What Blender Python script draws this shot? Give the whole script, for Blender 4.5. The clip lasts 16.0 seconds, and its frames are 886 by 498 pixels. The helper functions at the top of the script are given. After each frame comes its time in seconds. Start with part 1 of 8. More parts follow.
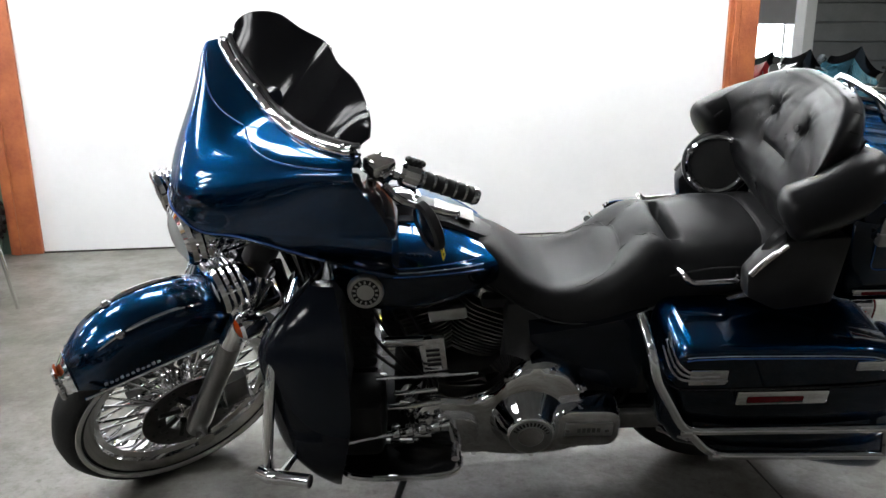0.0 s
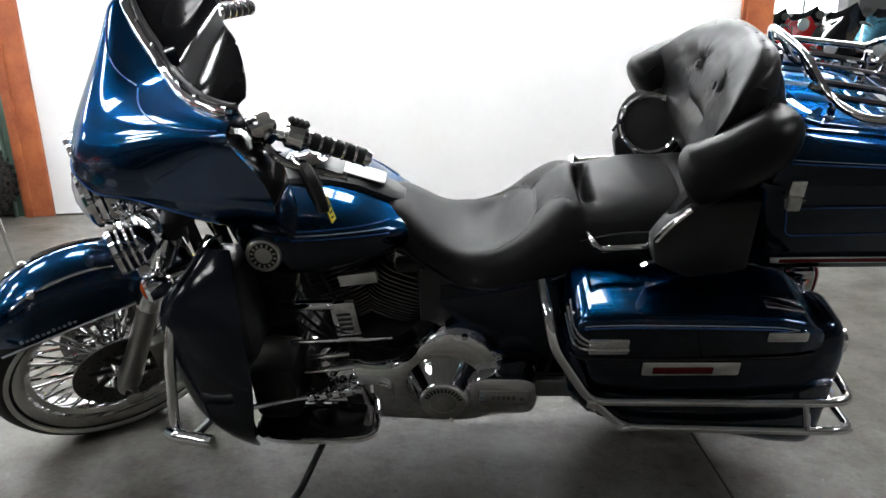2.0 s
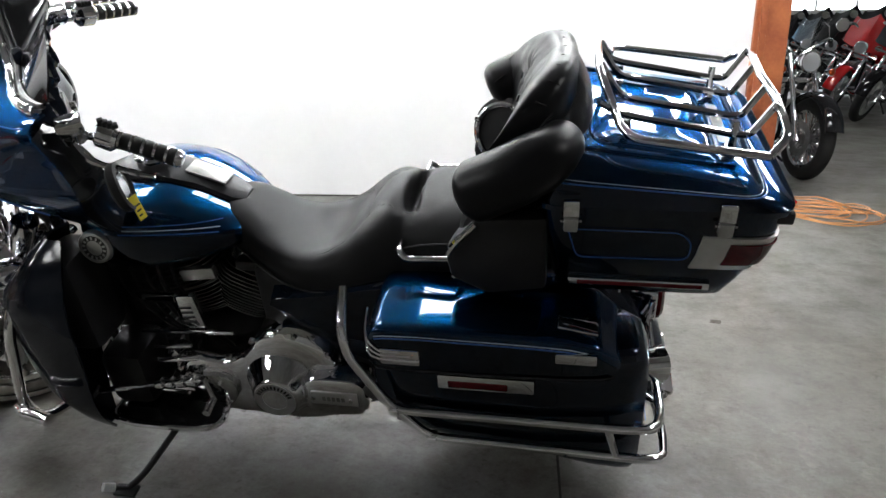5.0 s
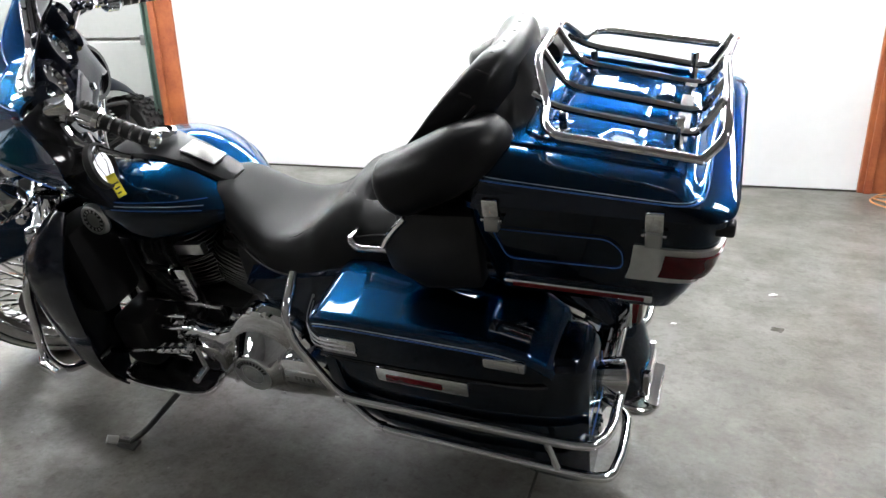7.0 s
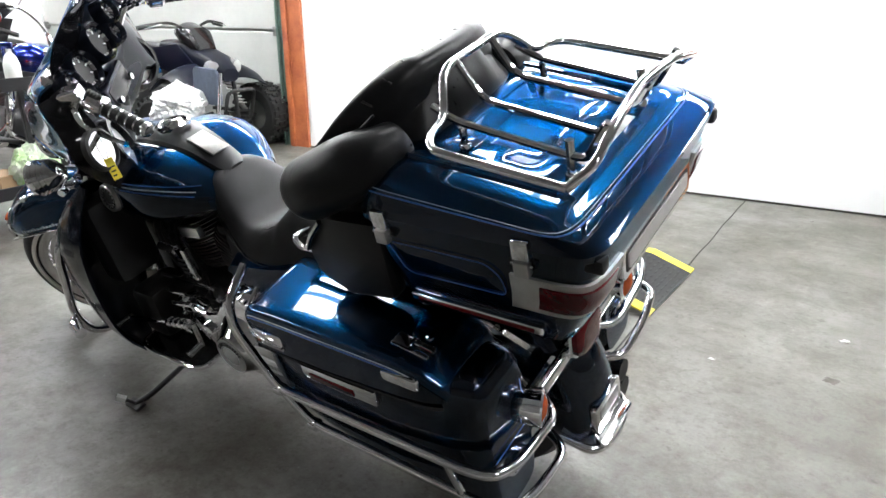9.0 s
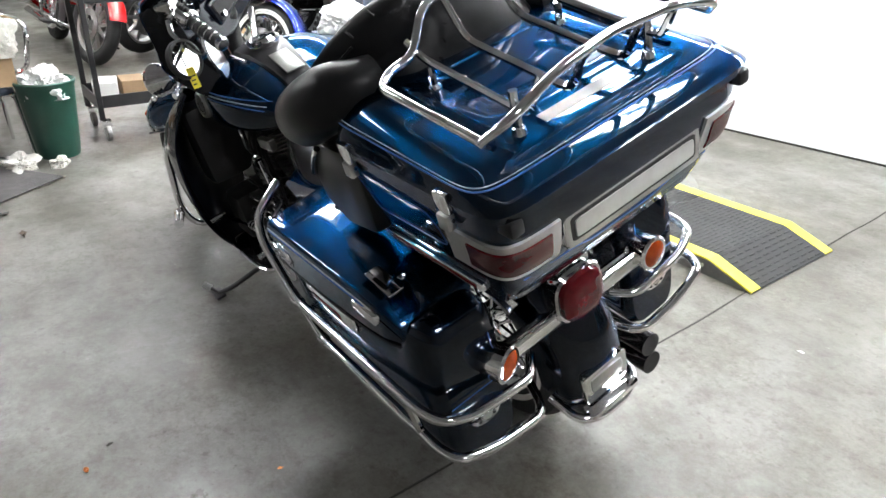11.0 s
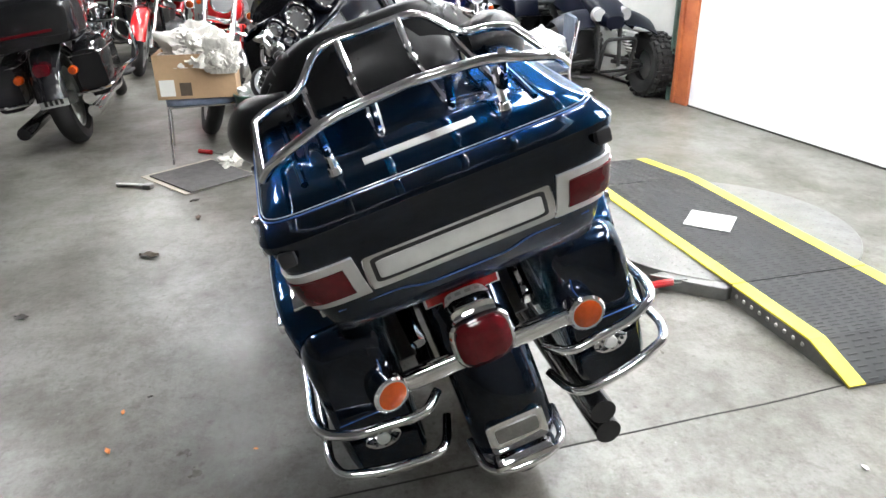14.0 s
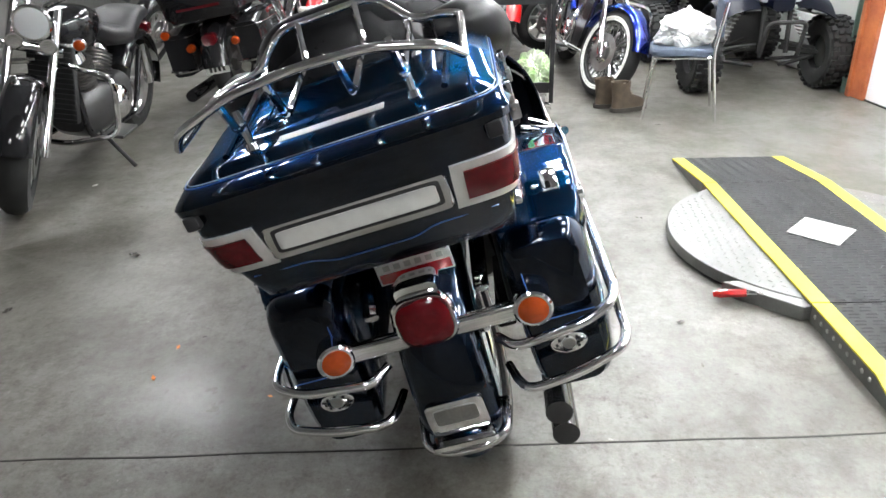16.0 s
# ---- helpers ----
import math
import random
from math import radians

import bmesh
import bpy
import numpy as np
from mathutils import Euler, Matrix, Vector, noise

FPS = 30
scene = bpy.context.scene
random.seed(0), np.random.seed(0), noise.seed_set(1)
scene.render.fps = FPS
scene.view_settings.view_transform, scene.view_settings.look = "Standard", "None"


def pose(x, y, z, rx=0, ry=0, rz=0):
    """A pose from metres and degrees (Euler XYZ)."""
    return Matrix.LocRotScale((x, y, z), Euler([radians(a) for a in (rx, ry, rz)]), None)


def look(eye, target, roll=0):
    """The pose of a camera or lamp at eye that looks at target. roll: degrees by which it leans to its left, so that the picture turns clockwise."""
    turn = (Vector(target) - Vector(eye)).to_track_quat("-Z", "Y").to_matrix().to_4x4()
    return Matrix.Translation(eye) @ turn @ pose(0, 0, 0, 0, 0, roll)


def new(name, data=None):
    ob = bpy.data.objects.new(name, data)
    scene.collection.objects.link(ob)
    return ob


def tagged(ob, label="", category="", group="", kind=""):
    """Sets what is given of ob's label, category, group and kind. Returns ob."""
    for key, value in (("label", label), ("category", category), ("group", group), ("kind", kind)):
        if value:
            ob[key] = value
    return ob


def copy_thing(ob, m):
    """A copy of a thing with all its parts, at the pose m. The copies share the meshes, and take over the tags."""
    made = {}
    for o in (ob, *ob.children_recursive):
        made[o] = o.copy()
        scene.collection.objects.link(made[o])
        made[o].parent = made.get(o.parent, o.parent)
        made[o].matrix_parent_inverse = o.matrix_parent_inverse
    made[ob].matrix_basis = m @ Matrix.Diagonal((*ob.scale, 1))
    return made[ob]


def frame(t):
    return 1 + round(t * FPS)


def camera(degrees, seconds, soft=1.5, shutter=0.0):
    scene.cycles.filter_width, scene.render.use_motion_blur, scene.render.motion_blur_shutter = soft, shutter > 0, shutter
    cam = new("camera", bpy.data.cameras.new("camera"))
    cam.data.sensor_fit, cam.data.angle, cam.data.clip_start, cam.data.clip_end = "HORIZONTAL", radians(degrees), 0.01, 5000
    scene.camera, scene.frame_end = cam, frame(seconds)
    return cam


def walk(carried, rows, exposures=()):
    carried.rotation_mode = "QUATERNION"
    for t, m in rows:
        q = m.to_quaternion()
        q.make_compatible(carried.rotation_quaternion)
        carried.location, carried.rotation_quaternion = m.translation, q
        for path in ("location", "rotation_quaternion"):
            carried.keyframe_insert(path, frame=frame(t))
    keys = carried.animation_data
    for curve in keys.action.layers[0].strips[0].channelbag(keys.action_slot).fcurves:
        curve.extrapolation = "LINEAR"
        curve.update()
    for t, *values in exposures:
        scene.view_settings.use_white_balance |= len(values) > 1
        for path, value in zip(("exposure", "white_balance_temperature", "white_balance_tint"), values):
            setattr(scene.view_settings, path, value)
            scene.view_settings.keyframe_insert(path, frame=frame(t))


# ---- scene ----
cam = camera(64.2, 16.0)
PATH = [
    (0, (0.287, 0.177, 1.204), (0.155, 2.114, 0.721), -0.6),
    (0.5, (0.359, 0.171, 1.198), (0.205, 2.097, 0.682), -0.6),
    (1, (0.451, 0.208, 1.194), (0.245, 2.119, 0.644), -0.7),
    (1.5, (0.539, 0.255, 1.194), (0.258, 2.152, 0.625), -0.7),
    (2, (0.635, 0.251, 1.186), (0.366, 2.146, 0.608), -1.4),
    (2.5, (0.739, 0.217, 1.204), (0.427, 2.104, 0.618), -0.9),
    (3, (0.847, 0.208, 1.201), (0.504, 2.094, 0.631), -1.2),
    (3.5, (0.931, 0.262, 1.206), (0.564, 2.139, 0.623), -0.7),
    (4, (1.01, 0.317, 1.204), (0.586, 2.18, 0.612), -0.7),
    (4.5, (1.106, 0.358, 1.203), (0.669, 2.211, 0.589), -0.7),
    (5, (1.249, 0.369, 1.218), (0.766, 2.214, 0.616), -0.4),
    (5.2, (1.3, 0.373, 1.212), (0.781, 2.214, 0.629), -0.7),
    (7.3, (1.71, 0.611, 1.243), (0.798, 2.257, 0.566), -1.1),
    (7.5, (1.753, 0.63, 1.239), (0.807, 2.259, 0.566), -1.0),
    (8, (1.83, 0.706, 1.24), (0.823, 2.297, 0.566), -0.7),
    (8.5, (1.912, 0.824, 1.264), (0.8, 2.341, 0.585), 0.6),
    (9, (2.042, 0.879, 1.258), (0.819, 2.31, 0.581), -0.3),
    (9.2, (2.096, 0.894, 1.257), (0.823, 2.282, 0.586), -0.6),
    (11.3, (2.363, 1.29, 1.291), (0.805, 2.204, 0.433), 1.3),
    (11.5, (2.414, 1.331, 1.3), (0.827, 2.219, 0.467), 1.2),
    (12, (2.474, 1.421, 1.302), (0.84, 2.266, 0.517), -0.3),
    (12.5, (2.462, 1.551, 1.289), (0.777, 2.269, 0.485), -0.0),
    (13, (2.453, 1.658, 1.302), (0.733, 2.221, 0.451), -0.0),
    (13.5, (2.522, 1.788, 1.322), (0.749, 2.192, 0.489), -0.5),
    (14, (2.601, 1.907, 1.329), (0.796, 2.185, 0.514), -0.7),
    (14.5, (2.59, 2.022, 1.317), (0.776, 2.226, 0.499), -0.6),
    (15, (2.553, 2.137, 1.323), (0.746, 2.214, 0.47), 0.1),
    (15.5, (2.578, 2.257, 1.335), (0.782, 2.176, 0.46), -1.0),
    (16, (2.633, 2.403, 1.342), (0.845, 2.161, 0.48), -1.8),
]
EXPOSURES = ((0.0, 1.02), (5.0, 1.06), (7.4, 1.5), (9.2, 1.56), (11.5, 1.84), (14.0, 1.7), (16.0, 1.66))
walk(cam, [(t, look(eye, target, roll)) for t, eye, target, roll in PATH], EXPOSURES)


# ---- world: a dim indoor surround, daylight only beyond the far windows ----
world = bpy.data.worlds.new("world")
scene.world = world
world.use_nodes = True
_sky = world.node_tree.nodes.new("ShaderNodeTexSky")
_sky.sky_type = 'NISHITA'
_sky.sun_disc = False
_sky.sun_elevation, _sky.sun_rotation = radians(35), radians(200)
world.node_tree.links.new(_sky.outputs[0], world.node_tree.nodes["Background"].inputs[0])
world.node_tree.nodes["Background"].inputs[1].default_value = 0.12


# ---- materials ----
def material(name, base, rough=0.5, metal=0.0, coat=0.0, vary=0.0, scale=6.0, bump=0.0, bump_scale=60.0, emit=0.0,
             transmission=0.0, spec=None, base2=None, rough_vary=0.0, piece=0.0):
    m = bpy.data.materials.new(name)
    m.use_nodes = True
    nt = m.node_tree
    b = nt.nodes["Principled BSDF"]
    b.inputs["Base Color"].default_value = (*base, 1)
    b.inputs["Roughness"].default_value = rough
    b.inputs["Metallic"].default_value = metal
    b.inputs["Coat Weight"].default_value = coat
    b.inputs["Coat Roughness"].default_value = 0.02
    b.inputs["Transmission Weight"].default_value = transmission
    if spec is not None:
        b.inputs["Specular IOR Level"].default_value = spec
    if emit:
        b.inputs["Emission Color"].default_value = (*base, 1)
        b.inputs["Emission Strength"].default_value = emit
    tc = nt.nodes.new("ShaderNodeTexCoord")
    if vary or base2 or rough_vary:
        n1 = nt.nodes.new("ShaderNodeTexNoise")
        n1.inputs["Scale"].default_value = scale
        n1.inputs["Detail"].default_value = 6
        n2 = nt.nodes.new("ShaderNodeTexNoise")
        n2.inputs["Scale"].default_value = scale * 9
        n2.inputs["Detail"].default_value = 4
        nt.links.new(tc.outputs["Object"], n1.inputs["Vector"])
        nt.links.new(tc.outputs["Object"], n2.inputs["Vector"])
        mx = nt.nodes.new("ShaderNodeMath")
        mx.operation = 'MULTIPLY_ADD'
        mx.inputs[1].default_value = 0.35
        nt.links.new(n2.outputs[0], mx.inputs[0])
        nt.links.new(n1.outputs[0], mx.inputs[2])
        ramp = nt.nodes.new("ShaderNodeValToRGB")
        ramp.color_ramp.elements[0].position = 0.45
        ramp.color_ramp.elements[1].position = 0.9
        lo = base2 or tuple(c * (1 - vary) for c in base)
        ramp.color_ramp.elements[0].color = (*lo, 1)
        ramp.color_ramp.elements[1].color = (*base, 1)
        nt.links.new(mx.outputs[0], ramp.inputs[0])
        out = ramp.outputs[0]
        if piece:
            oi = nt.nodes.new("ShaderNodeObjectInfo")
            mr = nt.nodes.new("ShaderNodeMapRange")
            mr.inputs["To Min"].default_value, mr.inputs["To Max"].default_value = 1 - piece, 1 + piece
            nt.links.new(oi.outputs["Random"], mr.inputs["Value"])
            mul = nt.nodes.new("ShaderNodeMixRGB")
            mul.blend_type = 'MULTIPLY'
            mul.inputs[0].default_value = 1
            nt.links.new(out, mul.inputs[1])
            nt.links.new(mr.outputs[0], mul.inputs[2])
            out = mul.outputs[0]
        nt.links.new(out, b.inputs["Base Color"])
        if rough_vary:
            rr = nt.nodes.new("ShaderNodeMapRange")
            rr.inputs["From Min"].default_value, rr.inputs["From Max"].default_value = 0.4, 0.9
            rr.inputs["To Min"].default_value, rr.inputs["To Max"].default_value = max(0.02, rough - rough_vary), rough + rough_vary
            nt.links.new(mx.outputs[0], rr.inputs["Value"])
            nt.links.new(rr.outputs[0], b.inputs["Roughness"])
    if bump:
        n3 = nt.nodes.new("ShaderNodeTexNoise")
        n3.inputs["Scale"].default_value = bump_scale
        n3.inputs["Detail"].default_value = 5
        nt.links.new(tc.outputs["Object"], n3.inputs["Vector"])
        bp = nt.nodes.new("ShaderNodeBump")
        bp.inputs["Strength"].default_value = bump
        bp.inputs["Distance"].default_value = 0.01
        nt.links.new(n3.outputs[0], bp.inputs["Height"])
        nt.links.new(bp.outputs[0], b.inputs["Normal"])
    return m


def concrete():
    """Old sealed shop floor: broad oil darkening, tyre scuffs, fine speckle, worn gloss."""
    m = bpy.data.materials.new("floor_concrete")
    m.use_nodes = True
    nt = m.node_tree
    b = nt.nodes["Principled BSDF"]
    geo = nt.nodes.new("ShaderNodeNewGeometry")

    def noise_node(scale, detail, rough=0.6, stretch=None):
        n = nt.nodes.new("ShaderNodeTexNoise")
        n.inputs["Scale"].default_value, n.inputs["Detail"].default_value = scale, detail
        n.inputs["Roughness"].default_value = rough
        if stretch:
            mp = nt.nodes.new("ShaderNodeMapping")
            mp.inputs["Scale"].default_value = stretch
            mp.inputs["Rotation"].default_value = (0, 0, 0.5)
            nt.links.new(geo.outputs["Position"], mp.inputs["Vector"])
            nt.links.new(mp.outputs[0], n.inputs["Vector"])
        else:
            nt.links.new(geo.outputs["Position"], n.inputs["Vector"])
        return n.outputs[0]

    def ramp(src, p0, c0, p1, c1):
        r = nt.nodes.new("ShaderNodeValToRGB")
        r.color_ramp.elements[0].position, r.color_ramp.elements[0].color = p0, (*c0, 1)
        r.color_ramp.elements[1].position, r.color_ramp.elements[1].color = p1, (*c1, 1)
        nt.links.new(src, r.inputs[0])
        return r.outputs[0]

    def mix(kind, a, c, f=1.0):
        x = nt.nodes.new("ShaderNodeMixRGB")
        x.blend_type = kind
        x.inputs[0].default_value = f
        nt.links.new(a, x.inputs[1])
        nt.links.new(c, x.inputs[2])
        return x.outputs[0]

    g = lambda v: (v, v, v)
    base = ramp(noise_node(0.9, 8, 0.62), 0.3, (0.1, 0.098, 0.09), 0.7, (0.165, 0.163, 0.153))
    base = mix('MULTIPLY', base, ramp(noise_node(4, 12, 0.8), 0.36, (0.56, 0.53, 0.46), 0.56, g(1.08)))
    base = mix('MULTIPLY', base, ramp(noise_node(26, 3, 0.5), 0.66, g(1.0), 0.74, (0.55, 0.52, 0.47)))
    base = mix('MULTIPLY', base, ramp(noise_node(0.55, 6, 0.6), 0.38, (0.74, 0.72, 0.66), 0.56, g(1.05)))
    base = mix('MULTIPLY', base, ramp(noise_node(70, 3), 0.3, g(0.86), 0.7, g(1.06)))
    base = mix('MULTIPLY', base, ramp(noise_node(1.6, 10, 0.78), 0.38, (0.58, 0.55, 0.48), 0.52, g(1.04)))
    base = mix('MULTIPLY', base, ramp(noise_node(19, 8, 0.85), 0.36, (0.6, 0.57, 0.51), 0.5, g(1.03)))
    base = mix('MULTIPLY', base, ramp(noise_node(48, 5, 0.7), 0.29, (0.42, 0.38, 0.33), 0.35, g(1.0)))
    base = mix('ADD', base, ramp(noise_node(38, 4, 0.6), 0.7, g(0.0), 0.74, g(0.12)))
    base = mix('MULTIPLY', base, ramp(noise_node(7.5, 9, 0.85), 0.33, (0.6, 0.56, 0.48), 0.42, g(1.0)))
    base = mix('ADD', base, ramp(noise_node(1.4, 7, 0.85, (16, 1, 1)), 0.68, g(0.0), 0.78, g(0.09)))
    base = mix('ADD', base, ramp(noise_node(3.1, 8, 0.9, (1, 9, 1)), 0.72, g(0.0), 0.8, g(0.1)))
    nt.links.new(base, b.inputs["Base Color"])
    nt.links.new(ramp(noise_node(2.5, 6), 0.3, g(0.27), 0.7, g(0.55)), b.inputs["Roughness"])
    bp = nt.nodes.new("ShaderNodeBump")
    bp.inputs["Strength"].default_value, bp.inputs["Distance"].default_value = 0.12, 0.01
    nt.links.new(noise_node(45, 6), bp.inputs["Height"])
    nt.links.new(bp.outputs[0], b.inputs["Normal"])
    return m


def metallic_paint(name, flake, deep):
    """Candy paint: metal flakes under a clear coat."""
    m = material(name, flake, rough=0.27, metal=1.0, coat=0.9)
    nt = m.node_tree
    b = nt.nodes["Principled BSDF"]
    tc = nt.nodes.new("ShaderNodeTexCoord")
    n = nt.nodes.new("ShaderNodeTexNoise")
    n.inputs["Scale"].default_value, n.inputs["Detail"].default_value = 900, 2
    nt.links.new(tc.outputs["Object"], n.inputs["Vector"])
    r = nt.nodes.new("ShaderNodeValToRGB")
    r.color_ramp.elements[0].position, r.color_ramp.elements[0].color = 0.35, (*deep, 1)
    r.color_ramp.elements[1].position, r.color_ramp.elements[1].color = 0.7, (*flake, 1)
    nt.links.new(n.outputs[0], r.inputs[0])
    nt.links.new(r.outputs[0], b.inputs["Base Color"])
    b.inputs["Specular Tint"].default_value = (0.2, 0.5, 0.7, 1)
    return m


M_FLOOR = concrete()
M_WALL = material("white_wall_paint", (0.9, 0.9, 0.91), 0.55, vary=0.05, scale=2.5, bump=0.05, bump_scale=90)
M_CEIL = material("grey_steel_roof_deck", (0.3, 0.3, 0.3), 0.8, vary=0.3, scale=1.2)
M_OUTWALL = material("dark_unseen_wall", (0.14, 0.137, 0.13), 0.8, vary=0.3, scale=1.5, bump=0.2, bump_scale=20)
M_POST = material("orange_stained_timber", (0.42, 0.13, 0.045), 0.5, base2=(0.25, 0.06, 0.025), scale=5, bump=0.25, bump_scale=35)
M_DOOR = material("overhead_door_paint", (0.46, 0.47, 0.45), 0.5, vary=0.12, scale=3)
M_TRACK = material("green_steel_track", (0.12, 0.19, 0.16), 0.45, 0.3, vary=0.3, scale=9)
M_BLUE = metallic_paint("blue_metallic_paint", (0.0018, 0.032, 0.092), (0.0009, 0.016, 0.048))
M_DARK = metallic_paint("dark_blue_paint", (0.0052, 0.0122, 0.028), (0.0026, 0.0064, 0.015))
M_PIN = material("pinstripe_blue", (0.02, 0.1, 0.36), 0.35, coat=0.6)
M_PIN2 = material("pinstripe_silver", (0.5, 0.55, 0.62), 0.35, coat=0.6)
M_CHROME = material("chrome", (0.86, 0.86, 0.87), 0.05, 1.0, rough_vary=0.03, scale=14, vary=0.04)
M_ALU = material("brushed_aluminium", (0.55, 0.55, 0.54), 0.28, 1.0, vary=0.15, scale=20)
M_DULL = material("dull_steel", (0.3, 0.3, 0.29), 0.4, 0.9, vary=0.35, scale=18)
M_LEATHER = material("black_leather", (0.013, 0.013, 0.014), 0.31, vary=0.3, scale=9, bump=0.05, bump_scale=260, rough_vary=0.06, spec=0.17)
M_THREAD = material("dark_thread", (0.03, 0.03, 0.032), 0.7)
M_DISC = material("dark_brake_steel", (0.12, 0.115, 0.11), 0.45, 0.8, vary=0.4, scale=30)
M_SLIDER = material("grey_fork_alloy", (0.34, 0.33, 0.32), 0.32, 0.9, vary=0.2, scale=16)
M_SEAT = material("black_vinyl_seat", (0.017, 0.017, 0.0182), 0.47, vary=0.3, scale=9, bump=0.1, bump_scale=380, rough_vary=0.06, spec=0.22)
M_PLASTIC = material("black_plastic", (0.028, 0.028, 0.03), 0.36, vary=0.3, scale=12, spec=0.28)
M_GLOSS = material("gloss_black_paint", (0.011, 0.011, 0.012), 0.08, spec=0.4, rough_vary=0.03, scale=8)
M_SHIELD = material("gloss_blue_black_paint", (0.007, 0.009, 0.014), 0.1, spec=0.22, rough_vary=0.03, scale=8)
M_MATT = material("matt_black", (0.027, 0.027, 0.027), 0.55, spec=0.25, vary=0.4, scale=12)
M_RUBBER = material("tyre_rubber", (0.014, 0.014, 0.014), 0.72, vary=0.4, scale=15, bump=0.15, bump_scale=150)
M_WHITEWALL = material("whitewall_rubber", (0.78, 0.77, 0.73), 0.6, vary=0.15, scale=14)
M_ENGINE = material("black_engine_enamel", (0.03, 0.03, 0.031), 0.4, vary=0.4, scale=20, bump=0.1, bump_scale=200)
M_BLACK = material("dull_black_casting", (0.02, 0.02, 0.021), 0.5, spec=0.35, vary=0.3, scale=14)
M_FIN = material("bare_fin_edge", (0.2, 0.195, 0.185), 0.32, 0.8, vary=0.4, scale=30)
M_RED = material("red_lens", (0.085, 0.002, 0.005), 0.15, spec=0.3, coat=0.2, vary=0.35, scale=60)
M_AMBER = material("amber_lens", (0.33, 0.045, 0.006), 0.15, coat=0.4, vary=0.25, scale=60)
M_SMOKE = material("smoked_screen", (0.006, 0.006, 0.007), 0.07, spec=0.1)
M_REFL = material("silver_reflector", (0.62, 0.62, 0.6), 0.38, 0.5, vary=0.12, scale=40)
M_GLASS = material("lamp_glass", (0.85, 0.87, 0.88), 0.04, transmission=0.6)
M_YELLOW = material("yellow_safety_paint", (0.78, 0.66, 0.06), 0.5, vary=0.22, scale=8)
M_TAG = material("yellow_tag_plastic", (0.75, 0.6, 0.03), 0.45)
M_RAMP = material("ribbed_rubber_ramp", (0.021, 0.0215, 0.023), 0.6, vary=0.3, scale=5, spec=0.3)
M_PLATE = material("tread_plate_alloy", (0.23, 0.23, 0.226), 0.42, 0.6, vary=0.3, scale=9)
M_TAPE = material("grey_tape", (0.5, 0.5, 0.48), 0.4, vary=0.15, scale=10)
M_WHITE = material("white_plastic", (0.75, 0.75, 0.73), 0.4)
M_CLOTH = material("white_rag_cotton", (0.68, 0.66, 0.61), 0.85, vary=0.25, scale=14, bump=0.4, bump_scale=160)
M_CARD = material("brown_cardboard", (0.42, 0.28, 0.16), 0.75, vary=0.2, scale=5)
M_GREEN = material("green_bin_plastic", (0.012, 0.075, 0.052), 0.4, vary=0.25, scale=8)
M_CARPET = material("grey_carpet", (0.09, 0.085, 0.085), 0.95, vary=0.4, scale=20, bump=0.6, bump_scale=220)
M_BOARD = material("pale_hardboard", (0.42, 0.38, 0.31), 0.7, vary=0.2, scale=8)
M_UPH = material("blue_grey_upholstery", (0.07, 0.09, 0.13), 0.85, vary=0.3, scale=25, bump=0.3, bump_scale=260)
M_BAG = material("thin_white_plastic_bag", (0.8, 0.8, 0.8), 0.35, vary=0.12, scale=10)
M_BAGG = material("printed_green_bag", (0.35, 0.62, 0.18), 0.35, base2=(0.75, 0.76, 0.7), scale=9)
M_BOOT = material("brown_suede", (0.085, 0.062, 0.042), 0.85, vary=0.35, scale=18, bump=0.3, bump_scale=120)
M_SOLE = material("dark_boot_sole", (0.03, 0.026, 0.022), 0.7)
M_ROYAL = metallic_paint("royal_blue_paint", (0.01, 0.03, 0.3), (0.006, 0.015, 0.18))
M_NAVY = material("navy_plastic", (0.0018, 0.003, 0.009), 0.3, spec=0.12, vary=0.2)
M_REDP = material("red_bodywork", (0.42, 0.01, 0.012), 0.25, coat=1.0)
M_TEAL = metallic_paint("pale_teal_paint", (0.12, 0.28, 0.36), (0.08, 0.2, 0.27))
M_SILVER = metallic_paint("silver_paint", (0.4, 0.42, 0.44), (0.3, 0.31, 0.33))
M_CORD = material("orange_cord", (0.5, 0.22, 0.08), 0.6)
M_TUBE = material("fluorescent_tube", (0.96, 0.985, 1.0), 0.4, emit=48.0)
M_PANE = material("lit_diffuser_pane", (0.975, 0.985, 1.0), 0.4, emit=17.0)
M_FIXT = material("white_enamel_fixture", (0.8, 0.8, 0.78), 0.4)
M_DAY = material("bright_sky_backdrop", (0.9, 0.95, 1.0), 0.9, emit=4.0)
M_JOINT = material("dark_joint_filler", (0.03, 0.028, 0.025), 0.85, vary=0.4, scale=20)
M_CLAD = material("grey_cladding", (0.2, 0.2, 0.2), 0.6, vary=0.25, scale=4)


# ---- mesh helpers ----
def part(name, bm, mat, parent=None, label="", smooth=True):
    """Links a bmesh as one mesh object, under parent if given."""
    bmesh.ops.recalc_face_normals(bm, faces=bm.faces)
    me = bpy.data.meshes.new(name)
    if smooth:
        for f in bm.faces:
            f.smooth = True
        for e in bm.edges:
            if len(e.link_faces) == 2 and e.calc_face_angle(0) > 0.65:
                e.smooth = False
    bm.to_mesh(me)
    bm.free()
    me.materials.append(mat)
    ob = new(name, me)
    if parent is not None:
        ob.parent = parent
    if label:
        tagged(ob, label)
    return ob


def shared(name, me, m, parent):
    """One more object on an existing mesh."""
    ob = new(name, me)
    ob.parent = parent
    ob.matrix_basis = m
    return ob


